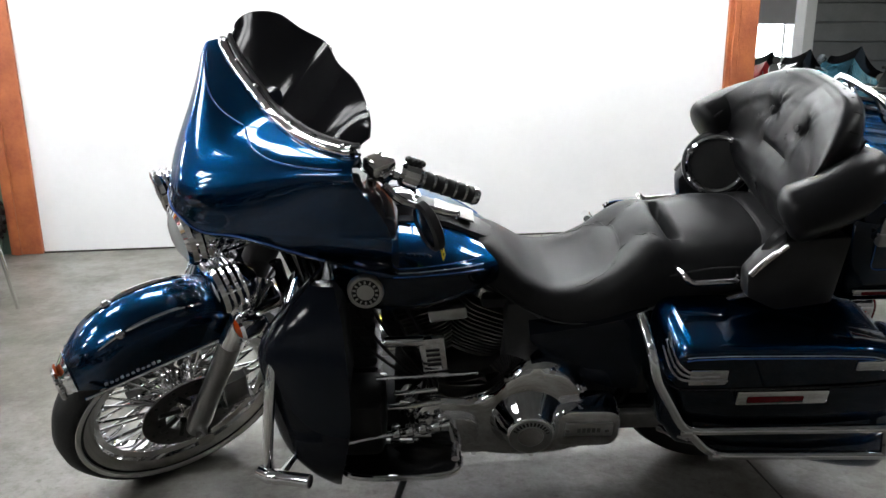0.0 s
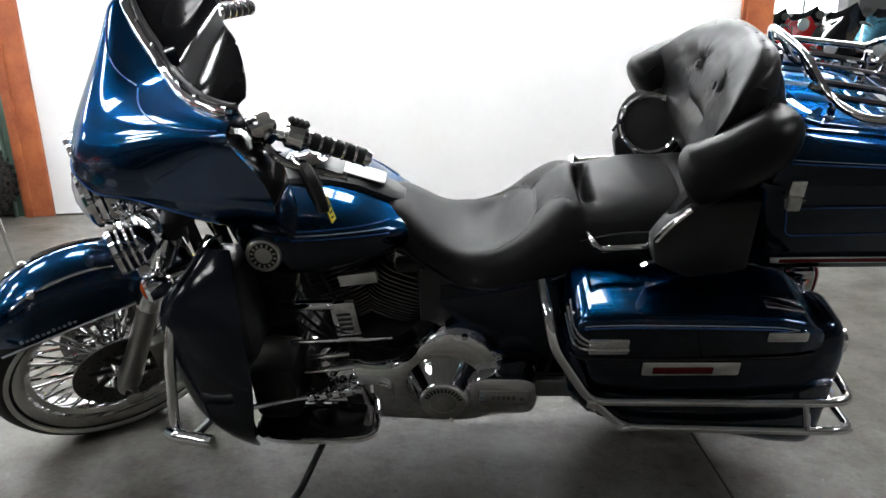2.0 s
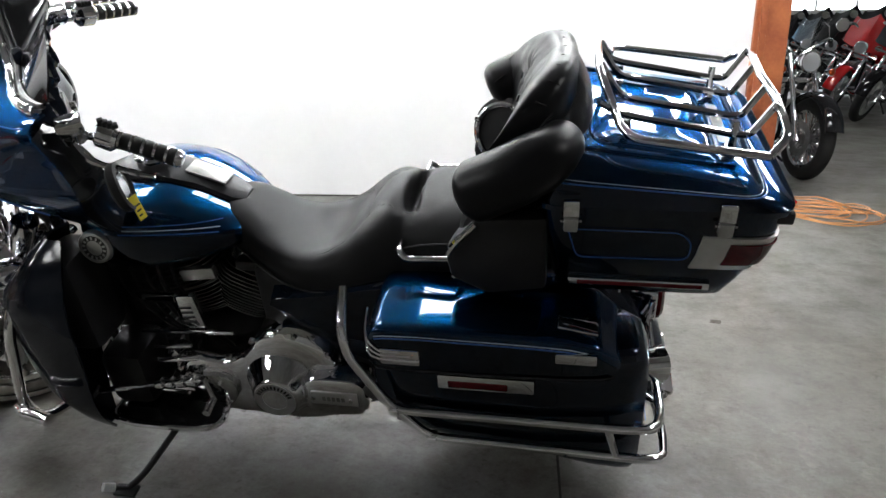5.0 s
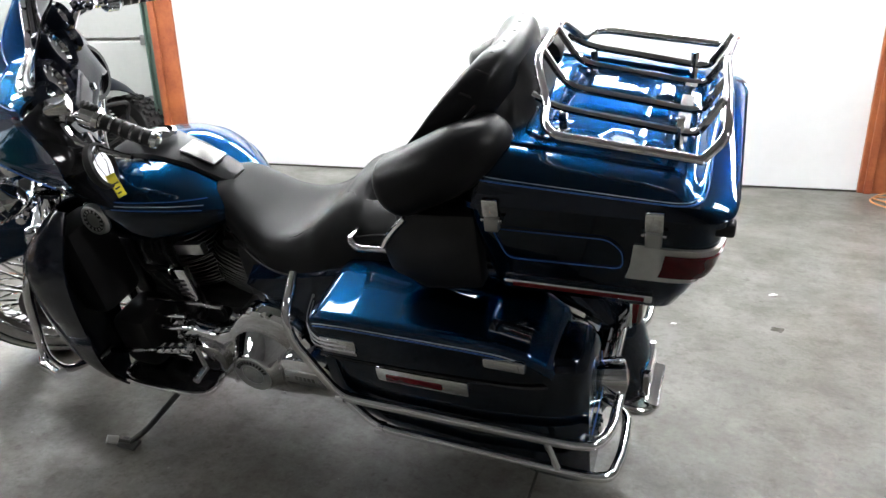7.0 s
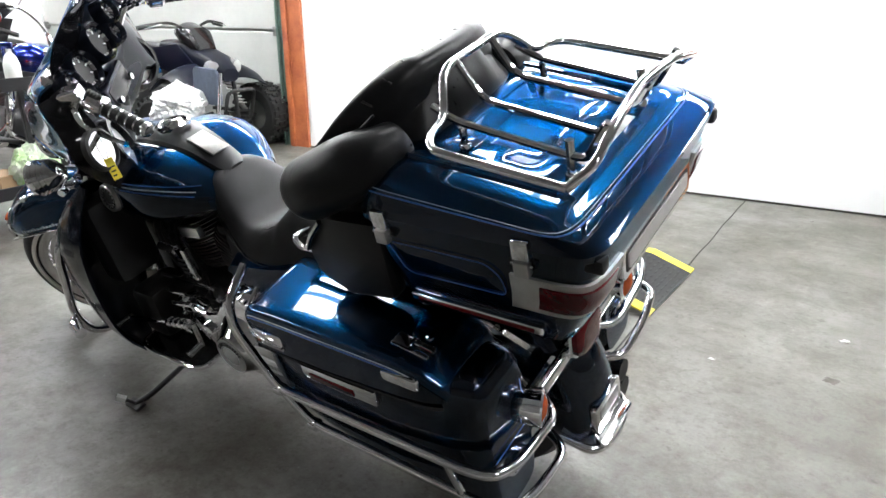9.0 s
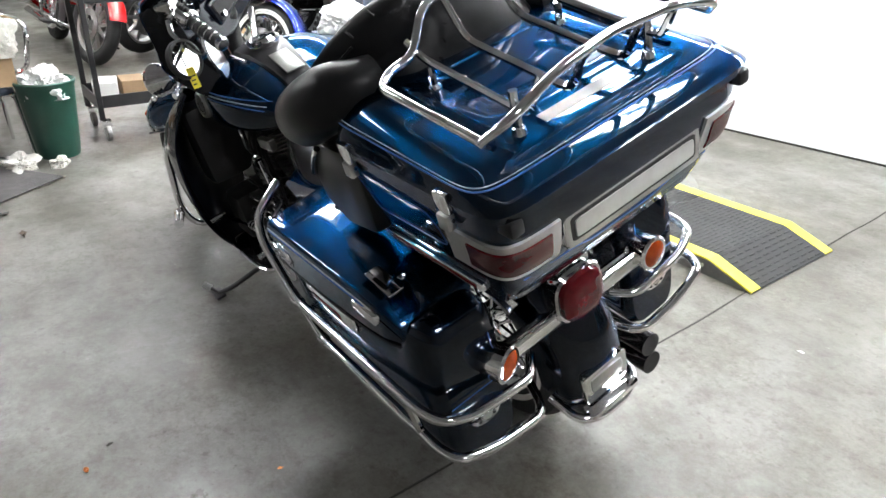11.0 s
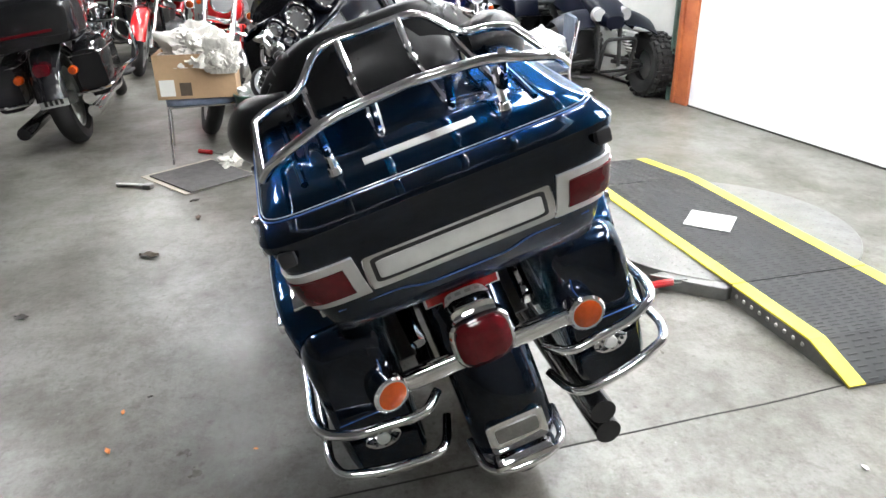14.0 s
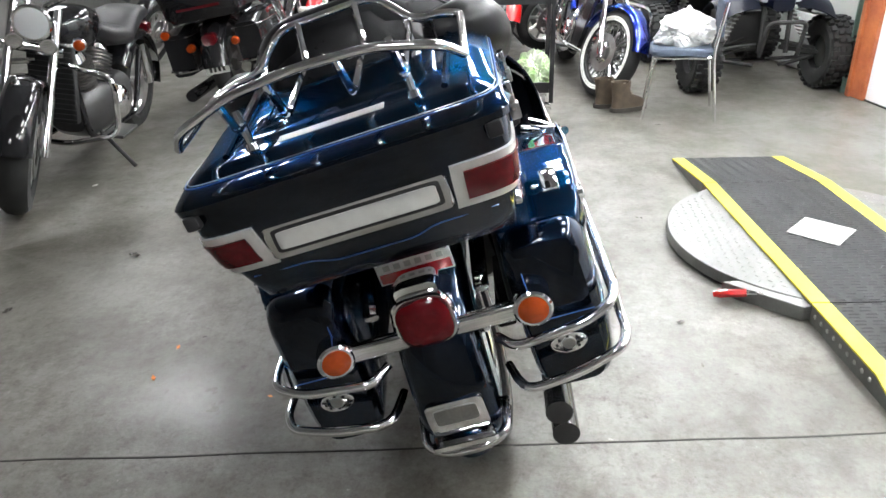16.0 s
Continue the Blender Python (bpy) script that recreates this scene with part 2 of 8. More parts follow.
def move(bm, m):
    bmesh.ops.transform(bm, matrix=m, verts=bm.verts)
    return bm


def merge(*bms):
    """Joins several bmeshes into the first."""
    a = bms[0]
    for b in bms[1:]:
        me = bpy.data.meshes.new("tmp")
        b.to_mesh(me)
        b.free()
        a.from_mesh(me)
        bpy.data.meshes.remove(me)
    return a


def loft(rings, caps=True, closed=True):
    """A skin through rings of equal count."""
    bm = bmesh.new()
    vs = [[bm.verts.new(p) for p in r] for r in rings]
    n = len(rings[0])
    for a, b in zip(vs, vs[1:]):
        for i in range(n if closed else n - 1):
            j = (i + 1) % n
            bm.faces.new((a[i], a[j], b[j], b[i]))
    if caps and closed:
        bm.faces.new(list(reversed(vs[0])))
        bm.faces.new(vs[-1])
    return bm


def box(x0, x1, y0, y1, z0, z1, bevel=0.0, segs=2):
    bm = bmesh.new()
    bmesh.ops.create_cube(bm, size=1)
    for v in bm.verts:
        v.co = Vector((x0 if v.co.x < 0 else x1, y0 if v.co.y < 0 else y1, z0 if v.co.z < 0 else z1))
    if bevel:
        bmesh.ops.bevel(bm, geom=bm.edges[:], offset=bevel, segments=segs, affect='EDGES', profile=0.5)
    return bm


def spline(pts, n=6, closed=False):
    """Catmull-Rom points through pts."""
    p = [Vector(q) for q in pts]
    out = []
    k = len(p)
    for i in range(k if closed else k - 1):
        a = p[i - 1] if (i or closed) else p[0]
        b, c = p[i], p[(i + 1) % k]
        d = p[(i + 2) % k] if (closed or i + 2 < k) else p[-1]
        for j in range(n):
            t = j / n
            out.append(0.5 * ((2 * b) + (c - a) * t + (2 * a - 5 * b + 4 * c - d) * t * t + (3 * b - a - 3 * c + d) * t ** 3))
    if not closed:
        out.append(p[-1])
    return out


def rounded(pts, r=0.03, n=4):
    """A polyline with its corners rounded."""
    p = [Vector(q) for q in pts]
    out = [p[0]]
    for a, b, c in zip(p, p[1:], p[2:]):
        d1, d2 = (a - b), (c - b)
        k = min(r, d1.length * 0.45, d2.length * 0.45)
        s, e = b + d1.normalized() * k, b + d2.normalized() * k
        for j in range(n + 1):
            t = j / n
            out.append(s * (1 - t) ** 2 + b * 2 * t * (1 - t) + e * t * t)
    out.append(p[-1])
    return out


def tube(pts, r, segs=8, closed=False):
    """A round tube along pts; r is a radius or one for each point."""
    p = [Vector(q) for q in pts]
    k = len(p)
    rr = r if isinstance(r, (list, tuple)) else [r] * k
    rings = []
    ref = Vector((0.123, 0.21, 1.0)).normalized()
    for i in range(k):
        a = p[i - 1] if (i or closed) else p[0]
        b = p[(i + 1) % k] if (closed or i + 1 < k) else p[-1]
        d = (b - a).normalized()
        x = d.cross(ref)
        if x.length < 1e-4:
            x = d.cross(Vector((1, 0, 0)))
        x.normalize()
        y = x.cross(d).normalized()
        ref = y
        rings.append([p[i] + (x * math.cos(2 * math.pi * j / segs) + y * math.sin(2 * math.pi * j / segs)) * rr[i] for j in range(segs)])
    if closed:
        rings.append(rings[0])
        bm = loft(rings, caps=False)
        bmesh.ops.remove_doubles(bm, verts=bm.verts, dist=1e-5)
        return bm
    return loft(rings)


def lathe(profile, origin=(0, 0, 0), axis=(0, 1, 0), segs=24):
    """profile: (radius, along the axis) pairs, turned round the axis."""
    ax = Vector(axis).normalized()
    q = Vector((0, 0, 1)).rotation_difference(ax).to_matrix()
    o = Vector(origin)
    rings = []
    for r, h in profile:
        rings.append([o + q @ Vector((r * math.cos(2 * math.pi * j / segs), r * math.sin(2 * math.pi * j / segs), h)) for j in range(segs)])
    bm = loft(rings, caps=True)
    bmesh.ops.remove_doubles(bm, verts=bm.verts, dist=1e-6)
    return bm


def sheet(nu, nv, f):
    """A grid of points f(i, j), i and j from 0 to 1."""
    bm = bmesh.new()
    vs = [[bm.verts.new(f(i / nu, j / nv)) for j in range(nv + 1)] for i in range(nu + 1)]
    for i in range(nu):
        for j in range(nv):
            bm.faces.new((vs[i][j], vs[i + 1][j], vs[i + 1][j + 1], vs[i][j + 1]))
    return bm


def thicken(bm, t):
    """Gives a sheet a thickness t, inwards along its own normals."""
    bmesh.ops.recalc_face_normals(bm, faces=bm.faces)
    bm.normal_update()
    faces = bm.faces[:]
    rim = [e for e in bm.edges if len(e.link_faces) == 1]
    twin = {v: bm.verts.new(v.co - v.normal * t) for v in bm.verts[:]}
    for f in faces:
        bm.faces.new([twin[v] for v in reversed(f.verts)])
    for e in rim:
        a, b = e.verts
        bm.faces.new((a, b, twin[b], twin[a]))
    return bm


def prism(outline, lo, hi, axis='y', bevel=0.0, segs=2):
    """A flat outline of (a, b) pushed from lo to hi along the axis."""
    def place(a, b, h):
        return {'y': (a, h, b), 'x': (h, a, b), 'z': (a, b, h)}[axis]
    bm = loft([[place(a, b, lo) for a, b in outline], [place(a, b, hi) for a, b in outline]])
    if bevel:
        bmesh.ops.bevel(bm, geom=bm.edges[:], offset=bevel, segments=segs, affect='EDGES', profile=0.5)
    return bm


def squircle(n, a, b, power=2.5):
    """n points round a rounded rectangle of half sizes a and b."""
    out = []
    for i in range(n):
        t = 2 * math.pi * i / n
        c, s = math.cos(t), math.sin(t)
        out.append((a * math.copysign(abs(c) ** (2 / power), c), b * math.copysign(abs(s) ** (2 / power), s)))
    return out


def lerp_table(table, x):
    """Linear reading of a small table of rows (x, a, b, ...)."""
    if x <= table[0][0]:
        return table[0][1:]
    for p, q in zip(table, table[1:]):
        if x <= q[0]:
            t = (x - p[0]) / (q[0] - p[0])
            t = t * t * (3 - 2 * t) * 0.5 + t * 0.5
            return tuple(a + (b - a) * t for a, b in zip(p[1:], q[1:]))
    return table[-1][1:]


def smooth_table(table, x):
    """Smooth reading of a small table of rows (x, a, b, ...)."""
    if x <= table[0][0]:
        return table[0][1:]
    n = len(table)
    for i in range(n - 1):
        p, q = table[i], table[i + 1]
        if x <= q[0]:
            h = q[0] - p[0]
            t = (x - p[0]) / h
            o = table[i - 1] if i else p
            e = table[i + 2] if i + 2 < n else q
            out = []
            for k in range(1, len(p)):
                m0 = (q[k] - o[k]) / (q[0] - o[0]) * h
                m1 = (e[k] - p[k]) / (e[0] - p[0]) * h
                out.append(p[k] * (1 + 2 * t) * (1 - t) ** 2 + m0 * t * (1 - t) ** 2 + q[k] * t * t * (3 - 2 * t) + m1 * t * t * (t - 1))
            return tuple(out)
    return table[-1][1:]



# ---- the shop: room frame with s along the white wall, n towards the outside ----
ROOM = pose(-2.85, 4.82, 0, 0, 0, 10.8)
HIGH = 3.6


def setting(name, bm, mat, label="", smooth=False, m=ROOM):
    ob = part(name, move(bm, m), mat, None, "", smooth)
    return tagged(ob, label, "", "", "structure")


setting("floor", box(-60, 60, -60, 60, -0.3, 0), M_FLOOR, "stained grey sealed concrete shop floor")
setting("wall_north", box(0, 4.96, 0.0, 0.2, 0, HIGH), M_WALL, "smooth bright white painted shop wall")
setting("wall_north_far", box(-8, -3.7, 0.0, 0.2, 0, HIGH), M_WALL, "white painted wall beyond the overhead door")
setting("wall_header", box(-3.7, 0, 0.0, 0.2, 2.9, HIGH), M_WALL, "white painted wall over the overhead door")
setting("wall_header_east", box(4.96, 8.4, 0.0, 0.2, 2.9, HIGH), M_WALL, "white painted wall over the wide opening")
# three unseen walls, set dark so the bodywork mirrors a dark room
setting("wall_east", box(8.4, 8.6, -8.2, 0.2, 0, HIGH), M_OUTWALL, "plain dark wall out of view, closing the shop")
setting("wall_south", box(-8, 8.4, -8.4, -8.2, 0, HIGH), M_OUTWALL, "plain dark wall out of view, closing the shop")
setting("wall_west", box(-8.2, -8, -8.4, 0.2, 0, HIGH), M_OUTWALL, "plain dark wall out of view, closing the shop")
setting("ceiling", box(-8.2, 16, -8.4, 17.2, HIGH, HIGH + 0.2), M_CEIL, "pale painted shop ceiling")
setting("baseboard", box(0.0, 4.96, -0.008, -0.001, 0, 0.012), M_JOINT, "dark gap line along the wall foot")


def timber_post(s0, s1, label):
    """A sawn door post: two planks with a stop bead."""
    root = setting("door_post", box(s0, s1, -0.03, 0.23, 0, 2.95, 0.006), M_POST, label)
    part("stop_bead", move(box(s0 + 0.03, s0 + 0.075, -0.05, -0.028, 0, 2.9, 0.004), ROOM), M_POST, root, "", False)
    return root


timber_post(-0.21, 0.0, "orange-brown stained timber post at the overhead door")
post_e = timber_post(4.96, 5.19, "orange-brown stained timber post at the wide opening")
part("strike_plate", move(box(5.19, 5.21, 0.02, 0.1, 1.12, 1.2, 0.004), ROOM), M_MATT, post_e, "black metal strike plate")

# overhead sectional door, shut
door = setting("door_1", box(-3.7, -0.25, 0.1, 0.14, 0, 2.9), M_DOOR, "closed pale sectional overhead door")
for k in range(6):
    z = 0.02 + k * 0.48
    p = part("door_panel", move(box(-3.66, -0.27, 0.055, 0.1, z, z + 0.465, 0.012), ROOM), M_DOOR, door, "", False)
    for s in (-0.34, -1.4, -2.5, -3.6):
        part("hinge", move(merge(box(s - 0.03, s + 0.03, 0.03, 0.056, z + 0.43, z + 0.51, 0.006),
                                 tube([(s + 0.02, 0.03, z + 0.47), (s + 0.075, 0.03, z + 0.47)], 0.013)), ROOM), M_DULL, p, "steel hinge with roller")
track = part("door_track", move(merge(box(-0.262, -0.212, -0.002, 0.05, 0, 2.7, 0.004), box(-0.275, -0.262, -0.03, 0.05, 0, 2.7)), ROOM), M_TRACK, door, "green steel roller track", False)

# hall beyond the opening
setting("wall_hall_west", box(3.2, 3.4, 0.2, 17, 0, HIGH), M_CLAD, "grey boarded hall wall")
setting("wall_hall_east", box(15.8, 16, 0.2, 17, 0, HIGH), M_CLAD, "grey boarded hall wall")
setting("wall_hall_north", box(3.2, 16, 15.0, 15.2, 0, 1.55), M_WALL, "white painted wall under the window band")
setting("wall_hall_north_top", box(3.2, 16, 15.0, 15.2, 2.5, HIGH), M_WALL, "white painted wall over the window band")
win = setting("window_1", box(3.4, 15.8, 14.97, 15.03, 1.5, 1.56, 0.01), M_FIXT, "long band of bright window panes")
for k in range(13):
    s = 3.4 + k * 1.03
    part("mullion", move(box(s, s + 0.06, 15.0, 15.06, 1.56, 2.5, 0.008), ROOM), M_FIXT, win, "", False)
tagged(part("backdrop", move(box(2, 17, 16.6, 16.65, 0.6, 3.5), ROOM), M_DAY, None, "", False), "bright overcast daylight outside the windows", "", "", "structure")
clad = setting("partition", box(8.6, 13.0, 4.4, 4.55, 0, 3.2), M_CLAD, "grey boarded partition in the far hall")
for k in range(12):
    part("board", move(box(8.58, 13.0, 4.365, 4.4, 0.02 + k * 0.26, 0.265 + k * 0.26, 0.008), ROOM), M_CLAD, clad, "", False)
setting("partition_frame", box(8.42, 8.58, 4.36, 4.6, 0, 3.2, 0.01), M_FIXT, "pale door frame at the boarded partition")


def ceiling_light(x, y, rz=10.8, glow=M_TUBE):
    """A suspended twin-tube fluorescent strip."""
    root = new("ceiling_light")
    root.matrix_basis = pose(x, y, HIGH - 0.35, 0, 0, rz)
    tagged(root, "white enamel twin-tube fluorescent strip light, switched on", "ceiling light", "ceiling lights")
    part("reflector", loft([[(u, -0.17, 0.0), (u, -0.05, 0.05), (u, 0.05, 0.05), (u, 0.17, 0.0), (u, 0.165, 0.006), (u, 0.05, 0.08), (u, -0.05, 0.08), (u, -0.165, 0.006)] for u in (-0.62, 0.62)]), M_FIXT, root, "", False)
    for c in (-1, 1):
        part("tube", tube([(-0.6, c * 0.08, 0.005), (0.6, c * 0.08, 0.005)], 0.02, 10), glow, root, "glowing fluorescent tube")
        part("hanger", tube([(c * 0.5, 0, 0.08), (c * 0.5, 0, 0.35)], 0.004, 6), M_DULL, root)
    return root


p = ROOM @ Vector((4.08, -0.85, 0))
lamp = ceiling_light(p.x, p.y)
for s, n in ((2.6, -0.85), (1.1, -0.85), (-0.4, -0.85), (-1.9, -0.85), (-3.6, -1.0), (-5.4, -1.4), (5.7, -0.8), (-5.5, -4.8), (-3.6, -4.2), (6.4, 3.0), (6.4, 7.5), (11, 7.0)):
    q = ROOM @ Vector((s, n, HIGH - 0.35))
    copy_thing(lamp, pose(q.x, q.y, q.z, 0, 0, 10.8))


def high_bay_light(x, y, rz=10.8):
    """A hung box light with four bright panes."""
    root = new("high_bay_light")
    root.matrix_basis = pose(x, y, HIGH - 0.35, 0, 0, rz)
    tagged(root, "white enamel box light with four bright panes, outer copies added as fill", "ceiling light", "box lights")
    part("housing", box(-0.47, 0.47, -0.29, 0.29, 0.0, 0.09, 0.01), M_FIXT, root, "", False)
    for u in (-1, 1):
        for v in (-1, 1):
            part("pane", box(u * 0.23 - 0.19, u * 0.23 + 0.19, v * 0.14 - 0.105, v * 0.14 + 0.105, -0.012, 0.002, 0.004), M_PANE, root, "glowing pane", False)
        part("hanger", tube([(u * 0.4, 0, 0.09), (u * 0.4, 0, 0.35)], 0.004, 6), M_DULL, root)
    return root


p = ROOM @ Vector((3.0, -2.2, 0))
lamp = high_bay_light(p.x, p.y)
# the outer copies are unseen fill, added to brighten the south and west
for s, n in ((1.15, -2.65), (-0.7, -2.8), (-2.5, -3.6), (-2.2, -6.2), (-0.9, -6.0), (6.4, -4.4), (5.2, -2.3)):
    q = ROOM @ Vector((s, n, HIGH - 0.35))
    copy_thing(lamp, pose(q.x, q.y, q.z, 0, 0, 10.8))

# saw-cut joint across the slab
a, b = Vector((1.40, 0.1, 0)), Vector((0.672, 5.48, 0))
d = b - a
side = Vector((-d.y, d.x, 0)).normalized()
ring = []
for k in range(61):
    p = a + d * (k / 60) + side * (noise.noise(Vector((k * 0.31, 0, 0))) * 0.008)
    w = 0.0035 + 0.003 * abs(noise.noise(Vector((k * 0.9, 3, 0))))
    ring.append([p - side * w + Vector((0, 0, 0.0005)), p - side * w * 0.6 + Vector((0, 0, 0.002)), p + side * w * 0.6 + Vector((0, 0, 0.002)), p + side * w + Vector((0, 0, 0.0005))])
setting("floor_joint", loft(ring), M_JOINT, "dark worn saw-cut joint in the concrete", False, Matrix())

# ---- turntable and ramp ----
RAMP = pose(-0.24, 3.645, 0, 0, 0, 5.8)
tt = new("turntable")
tt.matrix_basis = pose(-0.28, 3.643, 0) @ Matrix.Diagonal((0.948, 0.948, 1, 1))
tagged(tt, "low round alloy tread-plate motorcycle turntable", "turntable")
part("disc", lathe([(0.0, 0.012), (0.66, 0.012), (0.67, 0.014), (0.67, 0.0575), (0.667, 0.06), (0.0, 0.06)], axis=(0, 0, 1), segs=72), M_PLATE, tt)
part("base_ring", lathe([(0.58, 0.0), (0.655, 0.0), (0.655, 0.012), (0.58, 0.012)], axis=(0, 0, 1), segs=48), M_MATT, tt)
bm = bmesh.new()
rng = random.Random(5)
for i in range(-17, 18):
    for j in range(-17, 18):
        x, y = i * 0.04, j * 0.04
        if x * x + y * y < 0.42:
            t = 0.785 if (i + j) % 2 else -0.785
            c, s = math.cos(t), math.sin(t)
            q = [bm.verts.new((x + c * u - s * v, y + s * u + c * v, z)) for u, v, z in ((-0.015, 0, 0.0601), (0, -0.005, 0.0601), (0.015, 0, 0.0601), (0, 0.005, 0.0601), (0, 0, 0.063))]
            for k in range(4):
                bm.faces.new((q[k], q[(k + 1) % 4], q[4]))
for k in range(150):
    a = 2 * math.pi * k / 150
    for r, z0 in enumerate((0.026, 0.046)):
        t = 0.6 if (k + r) % 2 else -0.6
        c, s = math.cos(t), math.sin(t)
        q = []
        for u, v, h in ((-0.009, 0, 0.0002), (0, -0.0025, 0.0002), (0.009, 0, 0.0002), (0, 0.0025, 0.0002), (0, 0, 0.0014)):
            w = a + (c * u - s * v) / 0.67
            q.append(bm.verts.new(((0.67 + h) * math.cos(w), (0.67 + h) * math.sin(w), z0 + s * u + c * v)))
        for j in range(4):
            bm.faces.new((q[j], q[(j + 1) % 4], q[4]))
tagged(part("tread_pattern", bm, M_PLATE, tt, "raised tread lozenges", False), kind="stuff")
part("anchor_plate", prism([(0.485, -0.546), (0.67, -0.293), (0.62, -0.146), (0.443, -0.346)], 0.0, 0.055, 'z', 0.004), M_PLATE, tt, "alloy anchor plate", False)
part("red_handle", tube([(0.527, -0.578, 0.022), (0.538, -0.562, 0.03), (0.554, -0.467, 0.045)], [0.012, 0.017, 0.016]), M_REDP, tt, "red lever grip")
part("lever_rod", tube([(0.554, -0.467, 0.045), (0.564, -0.409, 0.05)], 0.008), M_CHROME, tt, "bright lever rod")

ramp = new("wheel_ramp")
ramp.matrix_basis = RAMP
tagged(ramp, "black ribbed rubber ramp with yellow edges over the turntable", "ramp")
W0, W1, H = -0.313, 0.313, 0.068


def ramp_section(x0, x1, z0, z1, zb0, zb1, y0=W0, y1=W1, inset=0.0):
    return loft([[(x0, y0, zb0), (x0, y1, zb0), (x0, y1, z0), (x0, y0, z0)], [(x1, y0, zb1), (x1, y1, zb1), (x1, y1, z1), (x1, y0, z1)]])


SECTIONS = (("upper_flap", -1.2, -0.655, 0.014, H, 0.0, 0.0), ("deck", -0.647, 0.558, H, H, 0.0625, 0.0625),
            ("approach_deck", 0.566, 0.985, H, H, 0.0, 0.0), ("approach_flap", 0.985, 1.18, H, 0.006, 0.0, 0.0))
for name, x0, x1, z0, z1, b0, b1 in SECTIONS:
    sec = part(name, ramp_section(x0, x1, z0, z1, b0, b1), M_PLATE if name != "deck" else M_RAMP, ramp, "", False)
    e = 0.003
    part("mat", ramp_section(x0, x1, z0 + e, z1 + e, z0, z1, W0 + 0.062, W1 - 0.062), M_RAMP, sec, "ribbed black rubber", False)
    for y0, y1 in ((W0 - 0.002, W0 + 0.062), (W1 - 0.062, W1 + 0.002)):
        part("edge_strip", ramp_section(x0, x1, z0 + e + 0.001, z1 + e + 0.001, z0 - 0.004, z1 - 0.004, y0, y1), M_YELLOW, sec, "yellow safety edge", False)
    bm = bmesh.new()
    n = int((x1 - x0) / 0.022)
    for k in range(n):
        xa = x0 + (k + 0.25) * (x1 - x0) / n
        xb = xa + 0.009
        for r in range(8):
            ya = W0 + 0.072 + r * (W1 - W0 - 0.144) / 8 + (0.01 if k % 2 else 0.0)
            yb = ya + 0.042
            za = z0 + (z1 - z0) * (xa - x0) / (x1 - x0) + e
            zb = z0 + (z1 - z0) * (xb - x0) / (x1 - x0) + e
            v = [bm.verts.new(c) for c in ((xa, ya, za), (xb, ya, zb), (xb, yb, zb), (xa, yb, za), ((xa + xb) / 2, ya + 0.006, (za + zb) / 2 + 0.0028), ((xa + xb) / 2, yb - 0.006, (za + zb) / 2 + 0.0028))]
            for f in ((0, 1, 4), (1, 2, 5, 4), (2, 3, 5), (3, 0, 4, 5)):
                bm.faces.new([v[i] for i in f])
    tagged(part("ribs", bm, M_RAMP, sec, "raised rubber ribs", False), kind="stuff")
part("patch", move(box(-0.105, 0.105, -0.105, 0.105, H + 0.0065, H + 0.0085), pose(-0.033, -0.011, 0, 0, 0, 46)), M_TAPE, ramp, "square of grey tape", False)
for k in range(9):
    part("rivet", lathe([(0.0, 0.004), (0.008, 0.002), (0.009, 0.0)], (0.6 + k * 0.045, W0, 0.035), (0, -1, 0), 8), M_ALU, ramp)


# ---- the touring motorcycle: x to its rear, y to its right, z up in its own leaning plane ----
BIKE = pose(0, 2.235, 0, 0, 0, 5.0) @ pose(0, 0, 0, 17.0, 0, 0)
bike = new("touring_motorcycle")
bike.matrix_basis = BIKE
tagged(bike, "dark blue metallic touring motorcycle with black seat leaning on its stand", "motorcycle")

HEAD = Vector((-0.575, 0, 0.32))
RAKE = Vector((0.4384, 0, 0.8988))
STEER = Matrix.Translation(HEAD) @ Matrix.Rotation(radians(38), 4, RAKE) @ Matrix.Translation(-HEAD)


def add(name, bm, mat, label="", parent=None, smooth=True):
    return part(name, bm, mat, parent or bike, label, smooth)


def turned(name, bm, mat, label="", parent=None, smooth=True):
    return part(name, move(bm, STEER), mat, parent or bike, label, smooth)


def hoop(profile, origin, axis=(0, 1, 0), segs=48):
    """A closed profile of (radius, along) turned round an axis."""
    ax = Vector(axis).normalized()
    q = Vector((0, 0, 1)).rotation_difference(ax).to_matrix()
    o = Vector(origin)
    rings = [[o + q @ Vector((r * math.cos(t), r * math.sin(t), h)) for r, h in profile] for t in (2 * math.pi * j / segs for j in range(segs))]
    rings.append(rings[0])
    bm = loft(rings, caps=False)
    bmesh.ops.remove_doubles(bm, verts=bm.verts, dist=1e-6)
    return bm


